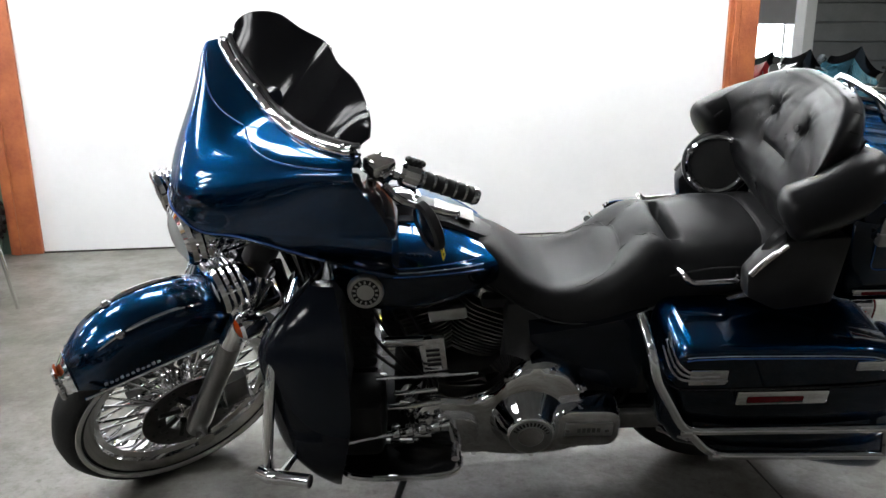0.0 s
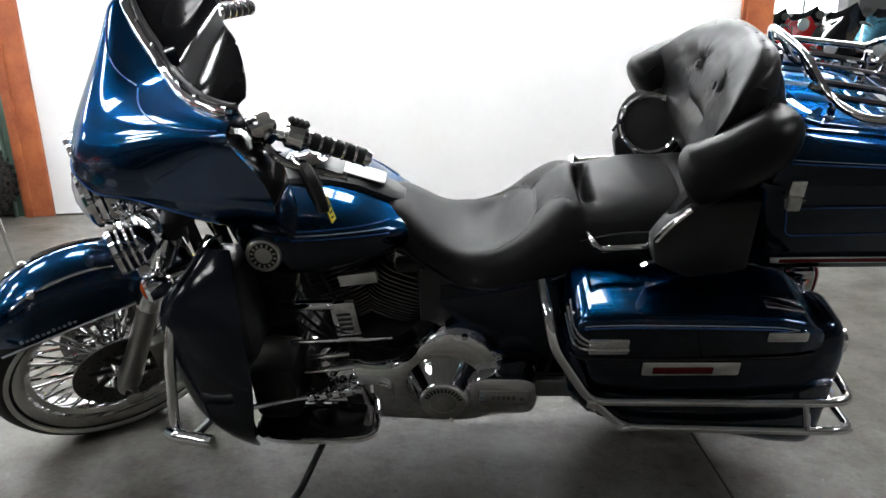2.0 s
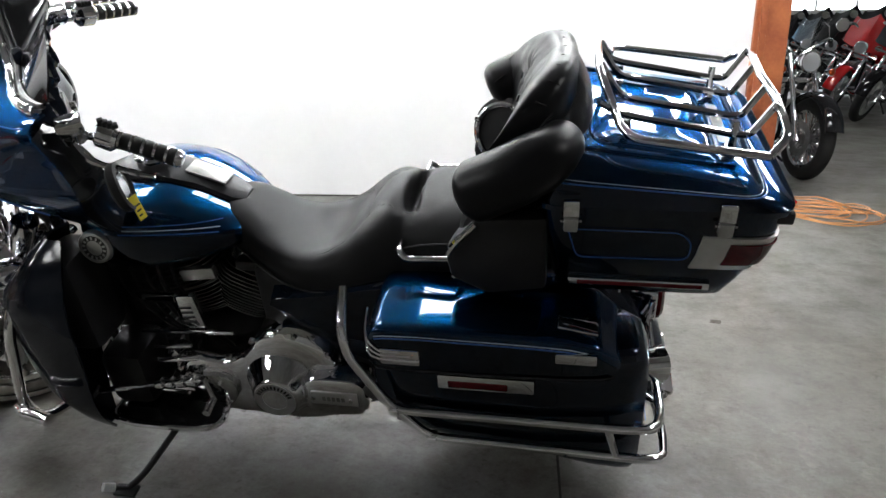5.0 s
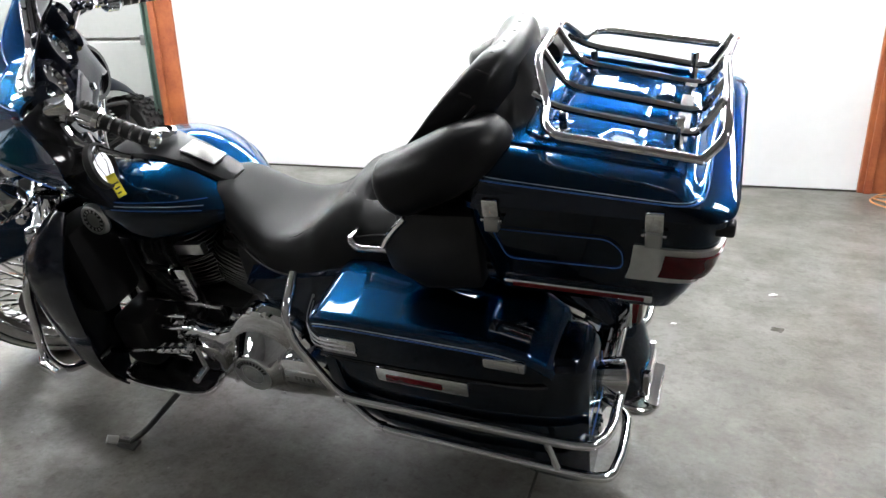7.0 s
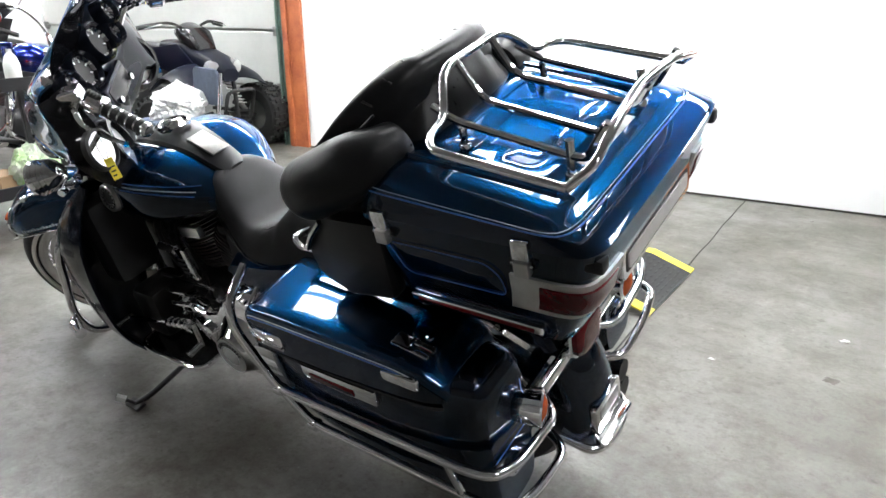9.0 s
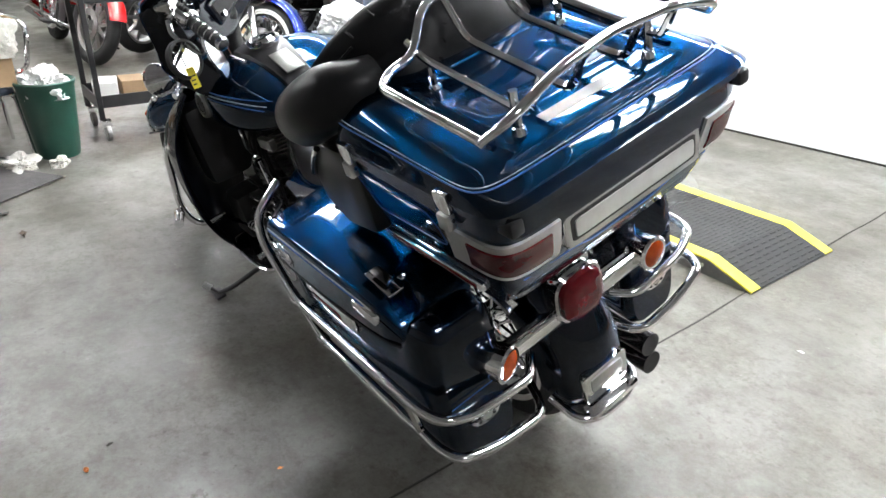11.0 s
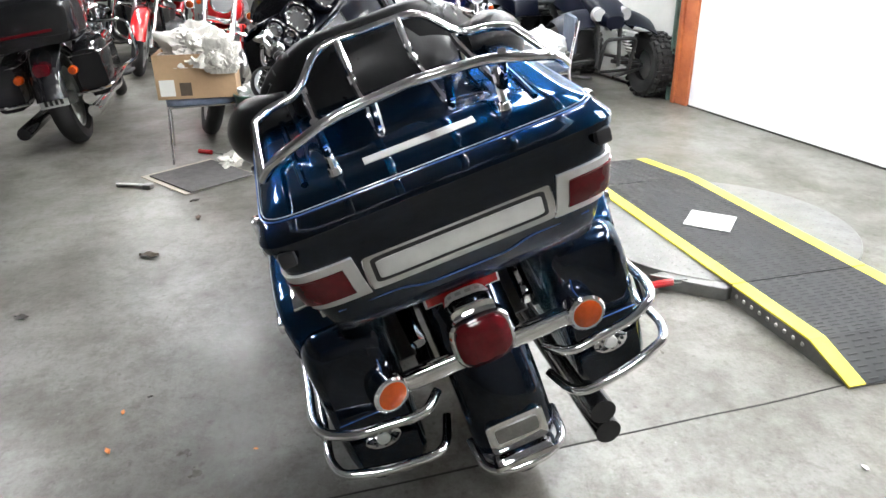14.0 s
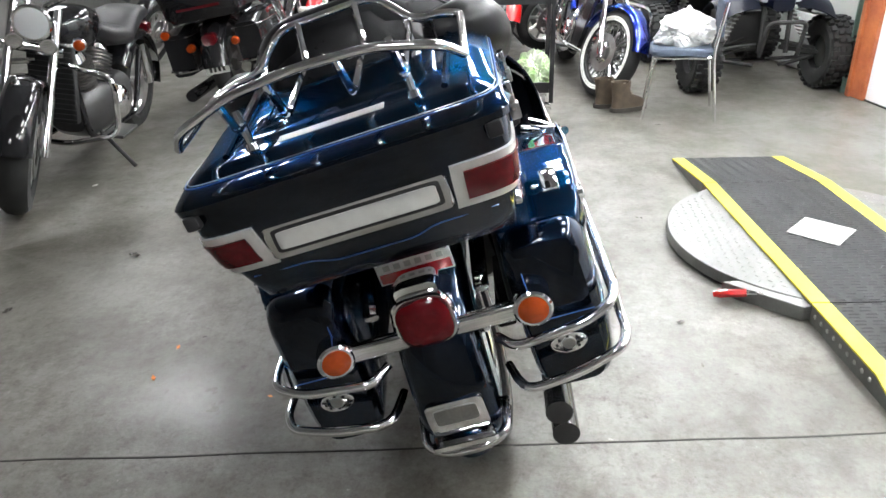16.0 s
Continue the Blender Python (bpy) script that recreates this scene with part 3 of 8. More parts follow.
def road_wheel(name, c, R, w, rim, m, white, spokes):
    c = Vector(c)
    fix = lambda bm: move(bm, m)
    hub = part(name, fix(lathe([(0.0, -0.075), (0.024, -0.075), (0.03, -0.05), (0.055, -0.045), (0.055, -0.035), (0.032, -0.02), (0.032, 0.02), (0.055, 0.035), (0.055, 0.045), (0.03, 0.05), (0.024, 0.075), (0.0, 0.075)], c)), M_CHROME, bike, "chrome laced wheel")
    part("rim", fix(hoop([(rim - 0.03, -0.02), (rim - 0.016, -0.028), (rim - 0.012, -0.04), (rim + 0.004, -0.046), (rim + 0.018, -0.05), (rim + 0.02, -0.042), (rim + 0.006, -0.03), (rim + 0.006, 0.03), (rim + 0.02, 0.042), (rim + 0.018, 0.05), (rim + 0.004, 0.046), (rim - 0.012, 0.04), (rim - 0.016, 0.028), (rim - 0.03, 0.02), (rim - 0.034, 0.0)], c)), M_CHROME, hub, "chrome rim")
    part("tyre", fix(hoop([(rim + 0.012, -w * 0.72), (rim + 0.03, -w * 0.96), (rim + (R - rim) * 0.55, -w), (R - 0.022, -w * 0.86), (R - 0.006, -w * 0.5), (R, 0), (R - 0.006, w * 0.5), (R - 0.022, w * 0.86), (rim + (R - rim) * 0.55, w), (rim + 0.03, w * 0.96), (rim + 0.012, w * 0.72)], c, segs=64)), M_RUBBER, hub, "black rubber tyre")
    if white:
        for s in (-1, 1):
            part("whitewall", fix(hoop([(rim + 0.026, s * (w * 0.9)), (rim + 0.027, s * (w + 0.0014)), (rim + 0.033, s * (w + 0.002)), (rim + 0.0395, s * (w + 0.002)), (rim + 0.041, s * (w - 0.004)), (rim + 0.03, s * (w * 0.8))], c, segs=64)), M_WHITEWALL, hub, "white sidewall band")
    me = None
    for k in range(spokes):
        a = 2 * math.pi * k / spokes
        s = 1 if k % 2 else -1
        tw = 0.5 if (k // 2) % 2 else -0.5
        if me is None:
            ob = part("spoke", tube([(0.052, 0, 0.036), (0.1, 0.04, 0.03), (rim - 0.03, 0.105, 0.004)], 0.0044, 6), M_CHROME, hub)
            me = ob.data
        else:
            ob = shared("spoke", me, Matrix(), hub)
        flip = Matrix.Diagonal((1, 1 if tw > 0 else -1, s, 1))
        ob.matrix_basis = m @ Matrix.Translation(c) @ Matrix.Rotation(a, 4, 'Y') @ Matrix.Rotation(radians(-90), 4, 'X') @ flip
    return hub


FW = (-0.645, 0, 0.332)
front_wheel = road_wheel("front_wheel", FW, 0.348, 0.056, 0.266, STEER, True, 56)
rear_wheel = road_wheel("rear_wheel", (0.985, 0, 0.325), 0.32, 0.066, 0.205, Matrix(), True, 36)
for s in (-1, 1):
    rotor = hoop([(0.075, s * 0.071), (0.14, s * 0.071), (0.14, s * 0.077), (0.075, s * 0.077)], FW, segs=40)
    rot = turned("brake_disc", rotor, M_DISC, "drilled dark steel brake disc")
    hole = None
    for k in range(24):
        t = 2 * math.pi * k / 24
        place = STEER @ Matrix.Translation(Vector(FW) + Vector(((0.095, 0.122)[k % 2] * math.cos(t), s * 0.0772, (0.095, 0.122)[k % 2] * math.sin(t)))) @ Matrix.Rotation(radians(90), 4, 'X')
        if hole is None:
            hole = part("drill_hole", lathe([(0, 0.0008), (0.0045, 0.0006), (0.005, -0.0008)], (0, 0, 0), (0, 0, 1), 8), M_MATT, rot)
            hole.matrix_basis = place
        else:
            shared("drill_hole", hole.data, place, rot)
    for k in range(8):
        t = 2 * math.pi * k / 8
        part("disc_arm", move(tube([Vector(FW) + Vector((0.04 * math.cos(t), s * 0.073, 0.04 * math.sin(t))), Vector(FW) + Vector((0.1 * math.cos(t + 0.3), s * 0.074, 0.1 * math.sin(t + 0.3)))], 0.01, 6), STEER), M_MATT, rot)
    turned("brake_caliper", move(box(-0.035, 0.035, s * 0.06 - 0.026, s * 0.06 + 0.03 * s, -0.055, 0.055, 0.012), Matrix.Translation((FW[0] + 0.125, s * 0.02, FW[2] + 0.06))), M_DULL, "grey brake caliper")

# forks
for s in (-1, 1):
    up = RAKE
    a = Vector((FW[0] - 0.012, s * 0.125, FW[2] - 0.02))
    turned("fork_slider", tube([a, a + up * 0.05, a + up * 0.12, a + up * 0.33, a + up * 0.345], [0.026, 0.034, 0.03, 0.029, 0.033], 16), M_SLIDER, "grey alloy fork slider")
    turned("fork_cover", tube([a + up * 0.345, a + up * 0.6], 0.034, 16), M_CHROME, "chrome fork cover")
    turned("axle_cap", lathe([(0, -0.012), (0.02, -0.012), (0.024, 0.0), (0.024, 0.02)], (FW[0], s * 0.165, FW[2]), (0, s, 0), 12), M_CHROME)

# front fender: deep skirted arch round the wheel
def fender_arc(c, R, w, a0, a1, skirt0, skirt1, n=28, crown=0.35):
    rings = []
    for i in range(n + 1):
        t = i / n
        a = radians(a0 + (a1 - a0) * t)
        d = Vector((math.cos(a), 0, math.sin(a)))
        sk = skirt0 + (skirt1 - skirt0) * t
        tip = min(1, 6 * t + 0.35, 6 * (1 - t) + 0.6)
        ring = []
        for k in range(17):
            q = -1 + 2 * k / 16
            y = w * tip * math.sin(max(-1, min(1, q * 1.6)) * math.pi / 2)
            drop = w * crown * (1 - math.cos(min(1, abs(q) * 1.6) * math.pi / 2)) + max(0, abs(q) - 0.62) / 0.38 * sk
            ring.append(Vector(c) + d * (R - drop) + Vector((0, y, 0)))
        rings.append(ring)
    return loft(rings, caps=False, closed=False)


FC = (-0.655, 0, 0.47)


def front_fender_point(a, q, grow=0.0):
    """a in degrees round the arch, q from -1 to 1 across it."""
    d = Vector((math.cos(radians(a)), 0, math.sin(radians(a))))
    c = Vector(FC) + d * (0.30 + grow)
    w = 0.09 * min(1.0, math.sqrt(max(0.12, (150 - a) / 30))) + grow
    t = min(1.0, abs(q) / 0.6)
    y = w * math.sin(t * math.pi / 2)
    z = c.z - 0.055 * (1 - math.cos(t * math.pi / 2))
    if abs(q) > 0.6:
        foot = 0.612 if c.x < -0.45 else 0.60
        z += (min(z, foot) - z) * (abs(q) - 0.6) / 0.4
    return Vector((c.x, math.copysign(y, q), z))


fender = turned("front_fender", thicken(sheet(44, 28, lambda i, j: front_fender_point(141 - 119 * i, 2 * j - 1)), 0.004), M_BLUE, "blue metallic valanced front fender")
for s in (-1, 1):
    part("fender_trim", move(tube([(u, s * 0.0925, 0.614) for u in (-0.87, -0.76, -0.66, -0.56, -0.46)], 0.0045, 6), STEER), M_CHROME, fender, "thin chrome lower trim")
    st = [front_fender_point(a, s * 0.25, 0.002) for a in range(104, 66, -4)]
    part("side_spear", move(tube(st, [0.003, 0.006, 0.0065, 0.006, 0.0055, 0.005, 0.0045, 0.004, 0.003, 0.0015][:len(st)], 8), STEER), M_CHROME, fender, "chrome spear ornament")
    part("spear_tail", move(tube([front_fender_point(a, s * 0.25, 0.002) for a in (119, 116, 112, 109)], [0.001, 0.003, 0.004, 0.003], 8), STEER), M_CHROME, fender)
    bead = front_fender_point(107, s * 0.25, 0.0)
    part("spear_bead", move(lathe([(0, 0.013), (0.007, 0.011), (0.012, 0.005), (0.013, 0.0), (0.01, -0.006)], bead, (-0.2, s * 0.5, 0.8), 18), STEER), M_CHROME, fender, "round chrome ornament")
    for i in range(11):
        u = -0.815 + 0.013 * i
        part("script_bar", move(box(u - 0.004, u + 0.004, s * 0.0915 - 0.001, s * 0.0915 + 0.001, 0.63, 0.637 + 0.004 * (i % 3 == 0), 0.0006), STEER), M_PIN2, fender, "silver script mark")
part("fender_tip", move(thicken(sheet(10, 24, lambda i, j: front_fender_point(148.5 - 11 * i, 2 * j - 1, 0.003)), 0.004), STEER), M_CHROME, fender, "chrome front tip")
part("tip_bar", move(tube([front_fender_point(147.5, q, 0.005) for q in (-1, -0.8, -0.6, -0.4, -0.2, 0, 0.2, 0.4, 0.6, 0.8, 1)], 0.007, 8), STEER), M_CHROME, fender, "chrome tip edge bar")
tip = front_fender_point(144, 0.0, 0.004)
part("tip_lens", move(loft([[tip + Vector((-h * 0.6, a, b + h * 0.3)) for a, b in squircle(20, 0.02 * k, 0.008 * k, 3)] for h, k in ((0, 1.0), (0.008, 0.95), (0.012, 0.6))]), STEER), M_AMBER, fender, "amber tip lens")

# ---- batwing fairing ----
def screen_line(v):
    """Where the screen meets the fairing: distance back and height at that half width."""
    v = abs(v)
    far = max(0.0, v - 0.27)
    return -0.262 + 2.4 * v ** 3.0 + 0.45 * far, 1.177 + 0.28 * (v * v + 0.0004) ** 0.6 + 0.1 * far


def fairing_point(a, b, grow=0.0):
    """a from -1 (left edge) to 1, b from 0 (foot) through the ridge at 0.45 and the brow at 0.85 to 1 (screen line)."""
    k = abs(a)
    xt, zt = screen_line(k * 0.29)
    xn, zn = -0.545 + 0.34 * k ** 1.75, 1.008 + 0.09 * k * k
    if b >= 0.45:
        r = (b - 0.45) / 0.55
        q = 1 - r
        over = 0.135 * (1 - 0.22 * k * k)
        x1, z1 = xn + 0.045 - 0.02 * k, zn + 0.55 * (zt - zn)
        x2, z2 = xt - over, zt - 0.004 - 0.01 * k
        x = xn * q ** 3 + 3 * x1 * q * q * r + 3 * x2 * q * r * r + xt * r ** 3
        z = zn * q ** 3 + 3 * z1 * q * q * r + 3 * z2 * q * r * r + zt * r ** 3
        hr = 0.347 + 0.085 * k * k
        hw = hr + (0.29 - hr) * r ** 0.9
    else:
        r = 1 - b / 0.45
        xf = -0.462 + (0.38 if a < 0 else 0.285) * k ** 1.6
        zf = 0.905 - 0.055 * k ** 3 + 0.045 * math.exp(-((k - 0.45) / 0.2) ** 2)
        x = xn + (xf - xn) * r ** 1.7
        z = zn + (zf - zn) * (0.65 * r + 0.35 * math.sin(r * math.pi / 2))
        hw = 0.347 + 0.085 * k * k * (1 - 0.75 * r * r) - 0.02 * r
    soft = 0.012 * math.exp(-((b - 0.45) / 0.07) ** 2) * (1 - 0.5 * k)
    return Vector((x + soft - grow - 0.06 * max(0.0, a) ** 2, 0.025 + a * hw * (1 - 0.1 * max(0.0, a)) * (1 + grow * 2), z + grow * 0.5))


def stripe_b(k):
    """Where the dark lower paint begins."""
    return smooth_table(((0, 0.44), (0.1, 0.43), (0.2, 0.385), (0.3, 0.35), (0.45, 0.395), (0.6, 0.36), (0.8, 0.25), (1.0, 0.2)), k)[0]


fair = turned("fairing", thicken(sheet(72, 60, lambda i, j: fairing_point(2 * i - 1, j)), 0.006), M_BLUE, "blue metallic batwing fairing")
part("lower_paint", move(thicken(sheet(64, 10, lambda i, j: fairing_point((2 * i - 1) * 0.995, stripe_b(abs(2 * i - 1)) * j, 0.0016)), 0.0012), STEER), M_DARK, fair, "dark blue lower fairing panel")
for s in (-1, 1):
    stripe = [fairing_point(s * (0.02 + 0.94 * k / 30), 0.9 - 0.05 * math.sin(k / 30 * 3.1), 0.002) for k in range(31)]
    part("pinstripe", move(tube(stripe, 0.0017, 5), STEER), M_PIN, fair, "bright blue pinstripe")
    low = [fairing_point(s * 0.98 * k / 40, stripe_b(0.98 * k / 40), 0.002) for k in range(33)]
    part("pinstripe", move(tube(low, 0.0016, 5), STEER), M_PIN, fair, "bright blue pinstripe")
trim = [fairing_point(-0.96 + 1.92 * k / 60, 1.0) for k in range(61)]
part("screen_trim", move(tube([p + Vector((-0.003, 0, 0.005)) for p in trim], 0.0135, 10), STEER), M_CHROME, fair, "chrome screen trim")
part("screen_gasket", move(tube([p + Vector((0.016, 0, 0.014)) for p in trim], 0.007, 6), STEER), M_PLASTIC, fair, "black screen gasket")
for a in (-0.86, -0.58, -0.25, 0.25, 0.58, 0.86):
    part("screen_bolt", move(lathe([(0, 0.008), (0.006, 0.006), (0.008, 0.0)], fairing_point(a, 1.0) + Vector((0.004, math.copysign(0.012, a), 0.018)), (-0.5, a, 0.6), 8), STEER), M_CHROME, fair)


def screen_point(i, j):
    a = 2 * i - 1
    k = abs(a)
    base = fairing_point(a * 0.95, 1.0) + Vector((0.016, 0, 0.01))
    tall = (0.082 + 0.058 * (1 - k ** 1.5)) * math.sqrt(max(0.02, 1 - 0.9 * k ** 7)) + 0.0022 * math.sin(k * 11.0 + 2.0)
    curl = 0.002 * math.sin(k * 11.0 + 0.6) * j ** 3
    return base + Vector(((0.8 + 0.1 * (1 - k)) * tall * j + curl, a * 0.012 * j, tall * j))


for s in (-1,):
    def rim_point(i, j, s=s):
        p = fairing_point(s, 0.02 + 0.8 * i)
        return p + Vector((0.055 * j * (0.6 + 0.6 * math.sin(i * math.pi)), -s * (0.045 * j + 0.03 * j * j), -0.012 * j))
    part("edge_panel", move(thicken(sheet(16, 5, rim_point), 0.006), STEER), M_GLOSS, fair, "gloss black inner edge panel")


turned("windscreen", thicken(sheet(72, 12, screen_point), 0.004), M_SMOKE, "short dark smoked wavy-edged windscreen")


# inner fairing, gauges and speakers
def inner_point(i, j):
    a = 2 * i - 1
    k = abs(a)
    p = fairing_point(a * 0.985, 0.03 + 0.8 * j)
    flat = -0.242 + 0.07 * k + 0.035 * (1 - j)
    e = max(k, abs(2 * j - 1)) ** 6
    return Vector((p.x * e + max(p.x + 0.012, flat) * (1 - e), p.y, p.z - 0.004))


inner = turned("inner_fairing", thicken(sheet(30, 16, inner_point), 0.004), M_SHIELD, "black inner fairing panel")


def gauge(y, z, r, x=-0.215):
    rim = part("gauge", move(hoop([(r, -0.012), (r + 0.008, -0.004), (r + 0.008, 0.012), (r, 0.016), (r - 0.006, 0.006)], (x + 0.035, y, z), (1, 0, 0.25), 28), STEER), M_CHROME, inner, "chrome ringed dial")
    part("dial_hood", move(hoop([(r + 0.008, -0.02), (r + 0.02, -0.016), (r + 0.018, 0.02), (r + 0.012, 0.028), (r + 0.009, 0.012)], (x + 0.035, y, z), (1, 0, 0.25), 28), STEER), M_SHIELD, rim, "gloss black dial hood")
    part("dial_face", move(lathe([(0, 0.003), (r, 0.003), (r, -0.01)], (x + 0.035, y, z), (1, 0, 0.25), 24), STEER), M_MATT, rim, "black dial face")
    for k in range(7):
        t = radians(-40 + k * 43)
        part("dial_mark", move(move(box(-0.0016, 0.0016, r * 0.66, r * 0.88, 0.003, 0.0045), Matrix.Translation((x + 0.035, y, z)) @ Vector((0, 0, 1)).rotation_difference(Vector((1, 0, 0.25)).normalized()).to_matrix().to_4x4() @ Matrix.Rotation(t, 4, 'Z')), STEER), M_WHITE, rim)


for y, z, r in ((-0.075, 1.155, 0.044), (0.075, 1.155, 0.044), (-0.165, 1.13, 0.024), (0.165, 1.13, 0.024), (-0.19, 1.185, 0.024), (0.19, 1.185, 0.024)):
    gauge(y - 0.01, z, r, -0.26 + 0.17 * abs(y) ** 1.2)
for s in (-1, 1):
    c = Vector((-0.165 if s < 0 else -0.225, s * 0.24 if s < 0 else 0.2, 0.985))
    d = Vector((1, -s * 0.35, 0.1)).normalized()
    pod = part("speaker_pod", move(hoop([(0.062, -0.07), (0.088, -0.06), (0.092, 0.0), (0.084, 0.02), (0.07, 0.022), (0.062, 0.0)], c, d, 32), STEER), M_GLOSS, inner, "gloss black speaker pod")
    part("speaker_grille", move(lathe([(0, 0.012), (0.03, 0.011), (0.062, 0.004), (0.064, -0.01)], c, d, 28), STEER), M_ALU, pod, "shiny speaker cone")
rd = part("radio", move(box(-0.215, -0.188, -0.1, 0.08, 1.0, 1.085, 0.012), STEER), M_SHIELD, inner, "black radio front")
part("radio_panel", move(box(-0.19, -0.184, -0.085, 0.065, 1.015, 1.072, 0.003), STEER), M_PLASTIC, rd, "dark radio display panel")
for s in (-1, 1):
    part("radio_knob", move(lathe([(0, 0.016), (0.01, 0.014), (0.012, 0.0)], (-0.184, -0.01 + s * 0.06, 1.03), (1, 0, 0), 14), STEER), M_CHROME, rd, "chrome radio knob")

# headlamp and passing lamps
lampc = Vector((-0.512, 0.01, 0.925))
head = turned("headlamp", hoop([(0.066, 0.03), (0.078, 0.022), (0.082, 0.01), (0.077, 0.004), (0.084, -0.008), (0.079, -0.015), (0.085, -0.028), (0.078, -0.06), (0.06, -0.06)], lampc, (-1, 0, 0.0), 36), M_CHROME, "chrome headlamp ring")
part("headlamp_glass", move(lathe([(0, 0.046), (0.036, 0.041), (0.062, 0.03), (0.068, 0.02)], lampc, (-1, 0, 0), 32), STEER), M_GLASS, head, "clear headlamp glass")
turned("nacelle", lathe([(0.0, 0.0), (0.065, 0.0), (0.08, -0.05), (0.085, -0.1), (0.06, -0.16), (0.0, -0.16)], lampc + Vector((0.01, 0, 0)), (-1, 0, -0.05), 28), M_CHROME, "chrome headlamp nacelle")
for s in (-1, 1):
    c = Vector((-0.5, s * 0.18, 0.93 if s > 0 else 0.905))
    lm = turned("passing_lamp", lathe([(0, -0.07), (0.026, -0.066), (0.044, -0.046), (0.05, -0.032), (0.046, -0.027), (0.053, -0.016), (0.049, -0.01), (0.056, 0.001), (0.052, 0.007), (0.058, 0.016), (0.054, 0.028), (0.043, 0.03)], c, (-1, 0, -0.03), 28), M_CHROME, "chrome passing lamp")
    part("lamp_glass", move(lathe([(0, 0.033), (0.025, 0.03), (0.043, 0.024)], c, (-1, 0, -0.03), 24), STEER), M_GLASS, lm)
    sig = turned("turn_signal", lathe([(0, -0.05), (0.022, -0.045), (0.036, -0.02), (0.038, 0.012), (0.03, 0.02)], c + Vector((0.02, s * 0.015, -0.145)), (-1, 0, 0), 20), M_CHROME, "chrome turn signal")
    part("signal_lens", move(lathe([(0, 0.03), (0.02, 0.026), (0.031, 0.016)], c + Vector((0.02, s * 0.015, -0.145)), (-1, 0, 0), 18), STEER), M_AMBER, sig, "amber lens")
turned("lamp_bar", tube([(-0.48, -0.2, 0.84), (-0.46, -0.1, 0.82), (-0.46, 0.1, 0.82), (-0.48, 0.2, 0.84)], 0.013, 8), M_CHROME, "chrome lamp bar")
turned("triple_clamp", box(-0.5, -0.36, -0.16, 0.16, 0.72, 0.77, 0.012), M_CHROME, "chrome fork clamp")
turned("steering_head", tube([(-0.42, 0, 0.62), (-0.24, 0, 1.0)], 0.045, 14), M_MATT, "black steering head")

# handlebar, grips, levers, mirrors
for s in (-1, 1):
    hb = turned("handlebar", tube(spline([(-0.237, s * 0.02, 1.0), (-0.236, s * 0.10, 1.025), (-0.206, s * 0.19, 1.11), (-0.14, s * 0.274, 1.17), (-0.037, s * 0.343, 1.143), (0.02, s * 0.375, 1.119)], 6), 0.0125, 10), M_CHROME, "chrome handlebar")
    g0, g1 = Vector((-0.07, s * 0.321, 1.16)), Vector((0.034, s * 0.385, 1.113))
    if s > 0:
        g0, g1 = g0 + Vector((0.02, -0.03, -0.025)), g1 + Vector((0.02, -0.03, -0.025))
    d = (g1 - g0)
    pts, rr = [], []
    for k in range(21):
        pts.append(g0 + d * (k / 20))
        rr.append(0.0205 if k % 4 else 0.0165)
    grip = part("grip", move(tube(pts, rr, 14), STEER), M_MATT, hb, "ribbed black rubber grip")
    for k in (0, 4, 8, 12, 16, 20):
        q = g0 + d * (k / 20)
        part("grip_ring", move(lathe([(0.0175, -0.003), (0.0215, -0.003), (0.0215, 0.003), (0.0175, 0.003)], q, d, 14), STEER), M_CHROME, grip, "chrome grip ring")
    part("grip_end", move(lathe([(0, 0.014), (0.018, 0.01), (0.022, 0.0), (0.02, -0.006)], g1, d, 16), STEER), M_CHROME, grip, "chrome grip end")
    sw = part("switch_housing", move(tube([g0 - d * 0.42, g0 - d * 0.36, g0 - d * 0.1, g0 - d * 0.03], [0.02, 0.03, 0.032, 0.024], 14), STEER), M_CHROME, hb, "chrome switch housing")
    for k in range(4):
        part("switch_button", move(box(-0.007, 0.007, -0.007, 0.007, 0, 0.012, 0.003), STEER @ Matrix.Translation(g0 - d * (0.1 + 0.08 * k) + Vector((0.012, 0, 0.027)))), M_MATT, sw)
    lv = part("lever_bracket", move(tube([g0 - d * 0.5 + Vector((-0.03, 0, 0.0)), g0 - d * 0.42 + Vector((-0.035, s * 0.01, 0.0))], 0.017, 10), STEER), M_CHROME, hb)
    l0 = g0 - d * 0.45 + Vector((-0.045, s * 0.015, -0.008))
    part("lever", move(tube(spline([l0, l0 + d * 0.5 + Vector((-0.028, s * 0.01, -0.004)), l0 + d * 1.15 + Vector((-0.015, s * 0.014, -0.006)), l0 + d * 1.4 + Vector((-0.01, s * 0.012, -0.006))], 5), [0.009] * 6 + [0.0075] * 5 + [0.006] * 4 + [0.011], 8), STEER), M_CHROME, lv, "chrome lever")
    part("reservoir", move(box(-0.03, 0.03, -0.025, 0.025, 0, 0.035, 0.008), STEER @ Matrix.Translation(g0 - d * 0.5 + Vector((-0.035, -s * 0.01, 0.005)))), M_CHROME, lv, "chrome reservoir")
    # cables
    part("cable", move(tube(spline([l0 + Vector((0, -s * 0.02, 0)), l0 + Vector((-0.06, -s * 0.06, -0.02)), (-0.24, s * 0.12, 1.02), (-0.3, s * 0.07, 0.86), (-0.2, s * 0.05, 0.7)], 6), 0.0045, 6), STEER), M_MATT, hb, "black cable")

